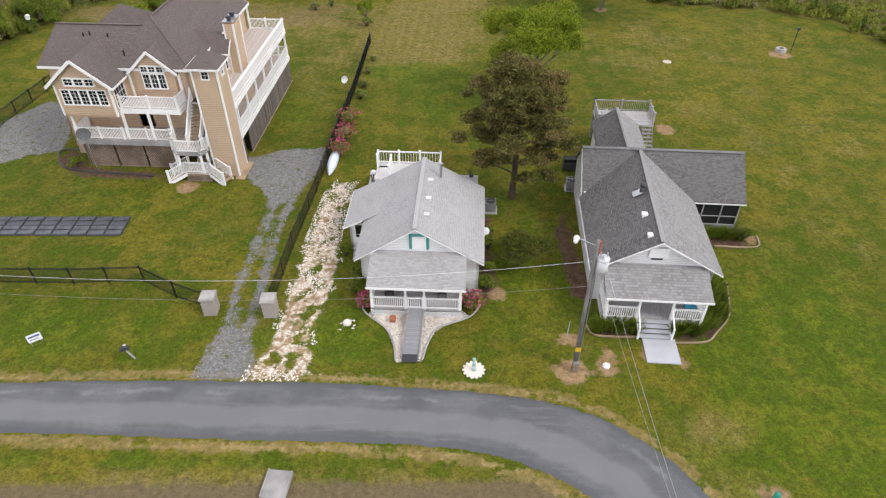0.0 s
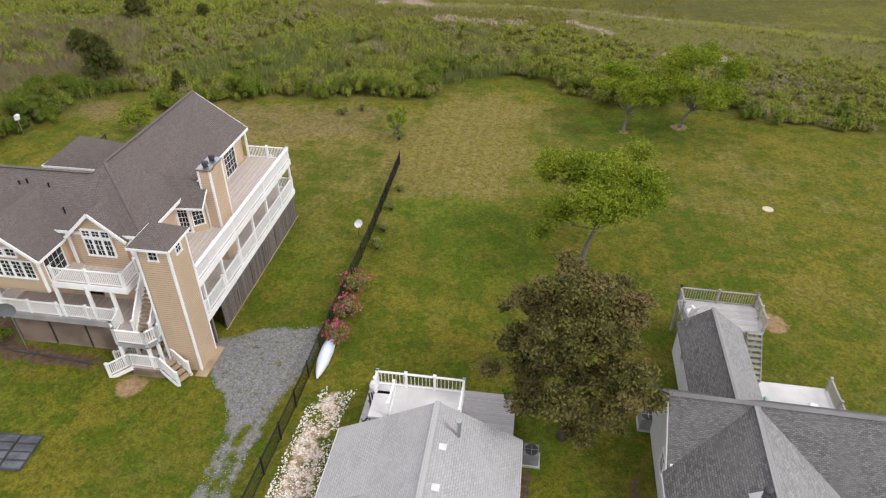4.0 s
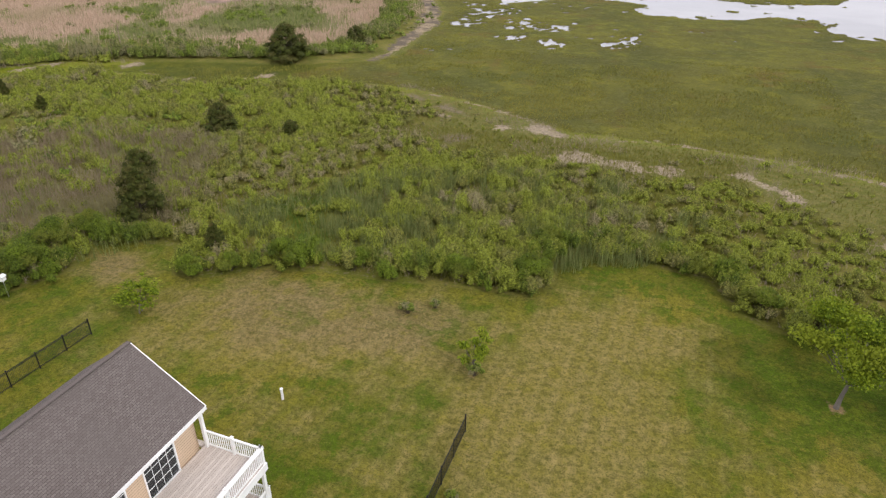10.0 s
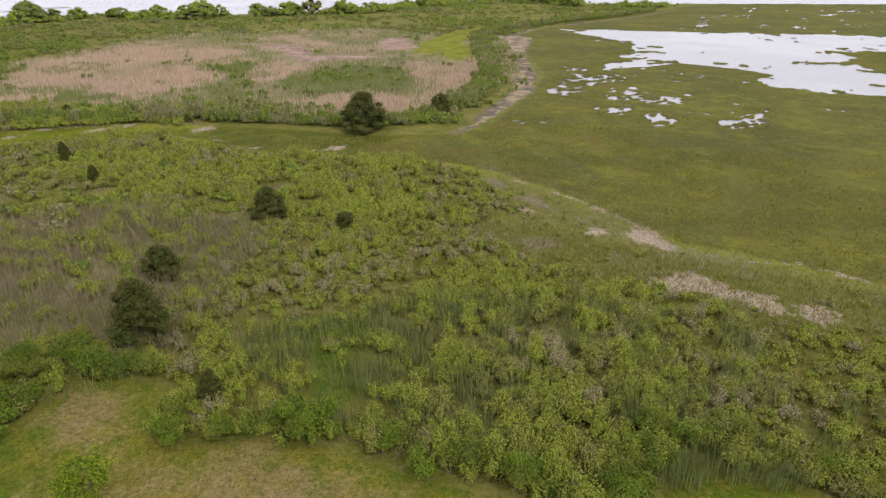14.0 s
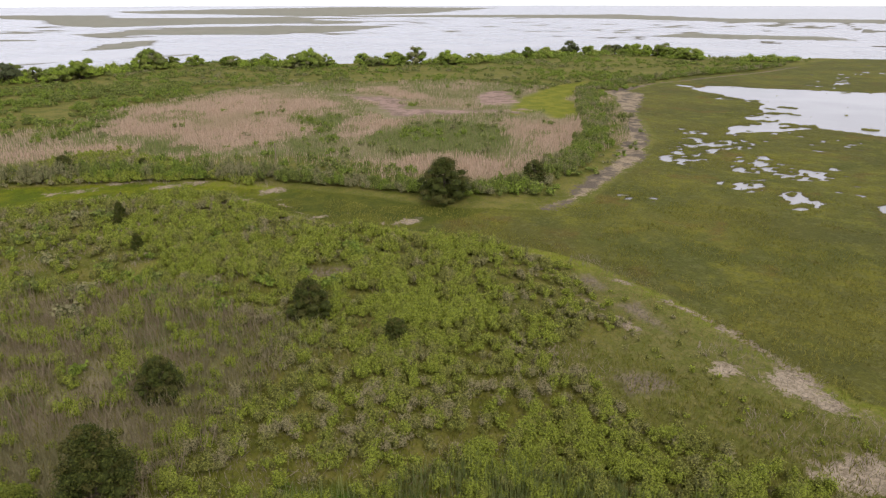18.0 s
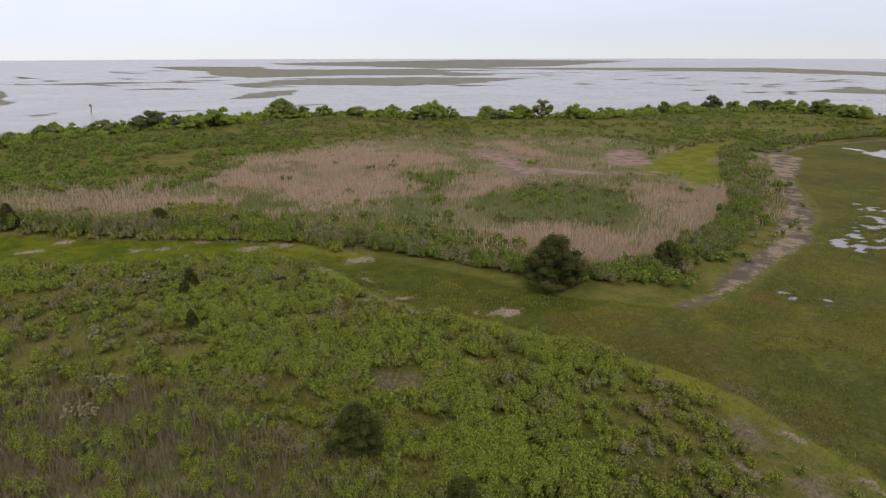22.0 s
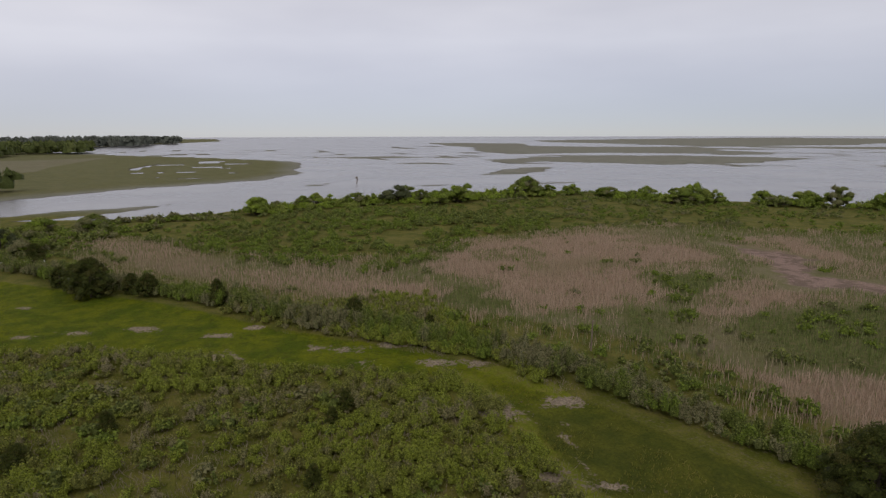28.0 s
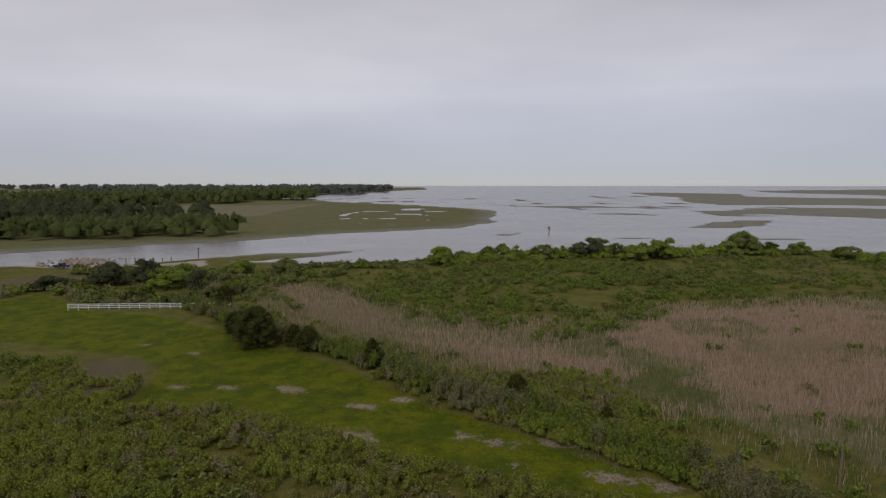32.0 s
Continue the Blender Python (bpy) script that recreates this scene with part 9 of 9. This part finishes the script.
LILIES = [(9.5 + 0.55 * i, 27.75 + 0.28 * (i % 2)) for i in range(5)] + [(14.3 + 0.5 * i, 27.5 + 0.3 * (i % 2)) for i in range(4)] + [(16.3 + 0.32 * i, 28.1 + 0.62 * i) for i in range(6)] + [(17.3 + 0.12 * i, 29.0 + 0.7 * i) for i in range(5)] + [(19.0 + 0.62 * i, 36.9 + 0.3 * (i % 2)) for i in range(5)]
for i, (px, py) in enumerate(LILIES):
    r = np.random.RandomState(100 + i)
    t = thing("daylily_clump", px, py, 0, 0, "arching green strap-leaved clump in a mulch bed", "plant", "bed plants")
    n = 130
    a, q = r.uniform(0, 6.28, n), r.uniform(0.0, 0.34, n)
    bx, by, hh, out = np.cos(a) * q, np.sin(a) * q, r.uniform(0.5, 0.95, n), r.uniform(0.2, 0.6, n)
    wx, wy = -np.sin(a) * 0.035, np.cos(a) * 0.035
    lv = np.stack([np.stack([bx - wx, by - wy, 0 * a], -1), np.stack([bx + wx, by + wy, 0 * a], -1), np.stack([bx + np.cos(a) * out + wx * 0.3, by + np.sin(a) * out + wy * 0.3, hh], -1), np.stack([bx + np.cos(a) * out - wx * 0.3, by + np.sin(a) * out - wy * 0.3, hh * 0.95], -1)], 1).reshape(-1, 3)
    add_attr(mesh_object("leaves", lv, np.arange(n * 4).reshape(-1, 4), LEAF_BUSH, t), "tint", np.full(n * 4, r.rand() * 0.6))

# ---- lawn trees ----
broadleaf("lawn_tree", 7.8, 58.8, 9.6, 10.5, 3, "spreading tree with fresh yellow-green leaves on the lawn", leaves=34000, size=0.088, trunk_h=0.36, lean=0.9, openness=0.15)
broadleaf("lawn_tree", 14.3, 83.4, 7.4, 7.5, 4, "green broadleaf tree near the lawn's edge", leaves=19000, size=0.09, openness=0.15, trunk_h=0.30, group="edge trees")
broadleaf("lawn_tree", 20.5, 85.1, 8.6, 10.0, 6, "broad green tree in a soil ring near the lawn's edge", leaves=28000, size=0.09, openness=0.15, trunk_h=0.26, lean=0.6, group="edge trees")
pine(5.4, 42.1, 11.2, 9.6, 7, "large brown-green pine between the white houses")
broadleaf("young_tree", -9.4, 79.4, 3.3, 2.6, 9, "young tree with a dark shrub at its foot", leaves=1500, size=0.075, trunk_h=0.4)
bush("foot_shrub", -9.3, 79.2, 1.3, 1.5, 71, "dark green shrub at a young tree's foot", LEAF_HEDGE, 300, 0.10)
broadleaf("young_tree", -37.2, 78.5, 2.7, 3.4, 10, "small bushy tree on the dry lawn", leaves=1800, size=0.075, trunk_h=0.3, stems=2)

# ---- evergreens of the shrubland ----
for i, (px, py, h, w, fl) in enumerate(((-48.3, 92.2, 6.0, 5.6, 0.25), (-56.3, 101.6, 3.6, 4.4, 0.5), (-57.0, 118.6, 4.3, 5.0, 0.4), (-46.7, 120.0, 2.4, 3.0, 0.5), (-70.4, 160.5, 7.0, 10.2, 0.12), (-63.9, 179.0, 4.0, 5.2, 0.4), (-37.0, 88.7, 3.2, 2.2, 0.2),
                                       (-104.2, 124.8, 2.6, 2.0, 0.2), (-89.2, 118.8, 2.6, 1.7, 0.1), (-171.0, 91.0, 7.4, 9.0, 0.5), (-176.0, 88.0, 5.5, 6.0, 0.5), (-167.0, 101.0, 4.4, 5.0, 0.5), (-170.5, 98.0, 4.0, 4.0, 0.5), (-156.0, 113.0, 4.8, 3.6, 0.2), (-140.5, 134.0, 3.2, 4.0, 0.4),
                                       (-107.1, 101.0, 2.5, 2.2, 0.2), (-100.9, 122.7, 2.2, 1.6, 0.2), (-101.9, 94.3, 2.6, 3.2, 0.4), (-207.6, 75.0, 5.2, 4.4, 0.5), (-182.0, 84.0, 4.0, 5.0, 0.5), (-128.5, 143.0, 2.6, 2.4, 0.3))):
    cedar("cedar", px, py, h, w, 200 + i, "dense dark green cedar among lower shrubs", int(4200 + 150 * w * h), 0.065 if h < 5 else 0.085, group="cedars", flatness=max(0.1, fl * 0.7), fill=0.5, tufts=84, spread=0.2, reach=(0.5, 1.0))

# bushes that stand out along the mown edge
for i, (px, py, h, w) in enumerate(((-36.8, 84.6, 1.9, 2.6), (-29.8, 88.6, 2.6, 3.8), (-23.1, 90.8, 1.9, 2.8), (-14.1, 91.2, 2.2, 3.4), (-8.0, 92.5, 2.9, 3.6), (-7.2, 96.4, 2.6, 3.2), (-7.4, 99.4, 2.4, 3.0), (3.3, 101.0, 1.7, 2.8), (8.6, 98.8, 1.8, 2.8), (10.6, 94.0, 2.2, 3.2), (14.6, 92.8, 2.0, 3.0), (-50.6, 80.0, 3.2, 4.8), (-51.6, 84.0, 3.4, 5.0), (-51.2, 88.2, 2.6, 3.8), (-52.8, 74.0, 3.8, 5.6), (-55.5, 79.0, 3.0, 4.6), (-57.0, 70.0, 3.4, 5.0), (-34.0, 86.4, 1.8, 2.4))):
    bush("edge_bush", px, py, h * 1.15, w * 1.15, 300 + i, "thick rounded bright green bush at the mown edge", LEAF_BUSH, int(1900 * w), 0.062, "edge bushes")

# ---- coast trees ----
for i, (px, py, h, w) in enumerate(((-292, 131, 6.5, 10), (-300, 150, 5.5, 9), (-318, 158, 5.0, 8), (-308, 190, 8.4, 14), (-320, 199, 7.2, 12), (-300, 218, 9.0, 15), (-296, 205, 7.0, 12), (-315, 258, 9.8, 16), (-306, 248, 7.0, 11), (-316, 283, 5.5, 9), (-296, 290, 5.5, 12), (-280, 300, 6.5, 11), (-258, 306, 10.0, 15),
                                     (-270, 308, 6.5, 10), (-246, 333, 6.5, 10), (-236, 345, 7.5, 11), (-229, 355, 9.6, 12), (-213, 362, 7.5, 14), (-204, 376, 5.5, 9), (-206, 417, 4.6, 5), (-199, 442, 5.6, 8), (-189, 455, 9.0, 12), (-170, 478, 6.5, 12), (-158, 480, 7.5, 11), (-150, 474, 6.8, 11), (-140, 478, 8.0, 13), (-128, 470, 6.0, 12), (-120, 462, 6.8, 16),
                                     (-244, 32, 6.2, 7), (-243, 43, 7.4, 7), (-238, 51, 6.2, 8), (-258, 80, 6.0, 7), (-262, 66, 5.0, 7), (-232, 62, 5.5, 7), (-226, 70, 5.5, 7), (-252, 52, 5.0, 7), (-236, 20, 3.8, 6), (-222, 50, 4.0, 4.5))):
    dark = i in (3, 21, 22, 28, 29, 33, 36)
    if i > 27:
        h, w = h * 1.1, w * 1.5
    shore_tree("coast_tree", px, py, h, w, 400 + i, "wind-shaped green tree on the low shore", LEAF_WOODS if dark else (LEAF_HEDGE if i % 3 == 1 else LEAF_COAST), 4200, 0.17, "shore trees")


r = np.random.RandomState(431)
outer = smooth_line([(-292, 131), (-304, 156), (-306, 190), (-304, 215), (-312, 258), (-308, 284), (-288, 296), (-262, 305), (-246, 331), (-229, 353), (-210, 368), (-201, 417), (-190, 450), (-165, 476), (-140, 474), (-116, 463)], 54)
for i, p in enumerate(outer):
    if i % 5 in (2, 3):
        continue
    shore_tree("coast_tree", p.x + r.uniform(-3, 6), p.y + r.uniform(-4, 4), r.uniform(4.2, 7.2), r.uniform(6, 11), 470 + i, "low rounded fresh green tree on the shore", (LEAF_COAST, LEAF_HEDGE, LEAF_COAST, LEAF_BUSH)[i % 4], 2600, 0.17, "shore trees")


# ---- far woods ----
# leaf tones of the far woods greyed and paled to paint in distance haze
LEAF_HAZED = leaf_material("hazed_far_leaf", (0.125, 0.138, 0.110), (0.180, 0.192, 0.155), (0.200, 0.208, 0.160))
LEAF_BANK = leaf_material("bank_leaf", (0.085, 0.108, 0.030), (0.160, 0.182, 0.050), (0.180, 0.195, 0.058))
def woods(name, boxes, count, tall, label, seed, leaves=60, size=0.9, material=LEAF_WOODS):
    """Many rounded tree crowns in one mesh, each over cores mottled with painted shade."""
    r = np.random.RandomState(seed)
    pts, tint, cen, rad, ct = [], [], [], [], []
    for (x0, x1, y0, y1) in boxes:
        for _ in range(count):
            a, b = r.uniform(x0, x1), r.uniform(y0, y1)
            h = tall * r.uniform(0.74, 1.0)
            t = r.rand() ** 1.5
            for q in range(3):
                c = (a + r.normal(0, 0.14) * h, b + r.normal(0, 0.14) * h, h * (0.30, 0.55, 0.74)[q])
                s = h * (0.36, 0.31, 0.2)[q] * r.uniform(0.85, 1.15)
                rr = (s, s, h * (0.42, 0.3, 0.24)[q])
                pts.append(puff(c, rr, leaves // 3, r, 0.8))
                tint.append(np.full(leaves // 3, t))
                cen.append(c)
                rad.append(rr)
                ct.append(t)
    ob = foliage(name, np.concatenate(pts), np.concatenate(tint), size, cen, rad, ct, material, r, None, 0.9, 6, COARSE_RINGS)
    return tagged(ob, label, "woods", kind="stuff")


woods("bank_woods", [(-448, -412, -40, 18), (-440, -398, -80, -25), (-430, -392, -130, -70), (-430, -380, -180, -120)], 34, 13.0, "rounded green trees on the far channel bank", 501, 330, 0.36, LEAF_BANK)
woods("pine_woods", [(-560, -450, -190, -90), (-520, -450, -110, -20), (-640, -540, -300, -160), (-470, -440, -230, -140)], 40, 19.0, "dark pines behind the trees of the far bank", 504, 200, 0.5)
woods("far_woods", [(-1400, -1200, -480, -330), (-1560, -1300, -330, -200), (-1700, -1400, -200, -90), (-1900, -1600, -110, 0)], 110, 26, "long dark woodland along the far shore, haze painted in", 502, 90, 1.9, LEAF_HAZED)
woods("far_woods", [(-2900, -2400, -1500, -700), (-2500, -1950, -60, 60)], 130, 22, "distant grey-green woodland ridge, haze painted in", 505, 60, 3.5, LEAF_HAZED)
woods("middle_woods", [(-980, -860, -330, -210), (-1100, -950, -240, -120), (-1240, -1100, -160, -50), (-900, -760, -420, -290)], 110, 21, "lower green woods behind the far bank", 503, 80, 1.2, LEAF_BANK)


# ---- far white fence, landing, markers ----
t = thing("board_fence", -207.4, 39.0, 0, 0, "long white three-rail board fence across the meadow", "fence")
for i in range(17):
    y = i * 2.35
    part("post", box(-0.07, 0.07, y - 0.07, y + 0.07, -0.3, 1.35), WHITE, t)
    if i < 16:
        for z in (0.35, 0.75, 1.15):
            part("rail", box(-0.03, 0.03, y, y + 2.35, z, z + 0.16), WHITE, t)
t = thing("channel_marker", -422.6, 199.5, -0.5, 40, "leaning dark channel post in the shallow water", "marker")
part("pile", beam((0, 0, -1), (0.5, 0.3, 3.6), 0.5, 0.5), LATTICE, t)
part("board", box(-0.5, 0.9, -0.1, 0.1, 3.3, 4.6), LATTICE, t)
t = thing("channel_marker", -315.0, 35.0, -0.5, 40, "dark pile at the mouth of the landing", "marker")
part("pile", beam((0, 0, -1), (0.05, 0, 4.2), 0.35, 0.35), LATTICE, t)
t = thing("reed_post", -111.5, 160.8, 0, 0, "tall dark dead post standing in the reeds", "post")
part("post", beam((0, 0, -0.2), (0.08, 0.05, 4.6), 0.16, 0.16), LATTICE, t)


def pickup(x, y, turn, label, paint):
    t = thing("pickup_truck", x, y, 0, turn, label, "vehicle", "parked vehicles")
    body = part("body", [box(-2.6, 2.6, -0.95, 0.95, 0.45, 1.0)], paint, t)
    part("cab", [slab([(-0.5, -0.85, 1.7), (1.0, -0.85, 1.7), (1.0, 0.85, 1.7), (-0.5, 0.85, 1.7)], 0.7), box(-0.6, 1.3, -0.9, 0.9, 0.98, 1.05)], paint, body)
    part("windscreen", [box(-0.45, 0.95, -0.87, 0.87, 1.15, 1.6)], GLASS, body)
    for wx in (-1.7, 1.7):
        for wy in (-0.95, 0.95):
            v, f = drum(0, 0, -0.12, 0.12, 0.38, 14)
            part("wheel", ([(wx + a, wy + c, 0.38 + b) for a, b, c in v], f), DARK_PLASTIC, t)


pickup(-287, -6, 70, "white pickup truck parked at the landing", simple("white_car_paint", (0.75, 0.76, 0.78), 0.05, 2, 0.25))
pickup(-284, -2, 75, "dark car parked at the landing", simple("dark_car_paint", (0.04, 0.05, 0.06), 0.05, 2, 0.25))
r = np.random.RandomState(77)
rocks("rubble_bank", [(-299 + r.normal(0, 5), -4 + r.normal(0, 6)) for _ in range(320)], r.uniform(0.3, 1.0, 320), rock_material("rubble", (0.46, 0.38, 0.30), (0.25, 0.20, 0.16)), "heaped rubble along the landing", 78)
for i in range(6):
    t = thing("mooring_pile", -298 - i * 0.3, 14 + i * 3.2, -0.5, 0, "dark wooden mooring pile in the channel", "pile", "mooring piles")
    part("pile", drum(0, 0, -1, 2.0 + 0.3 * (i % 2), 0.18, 10), LATTICE, t)
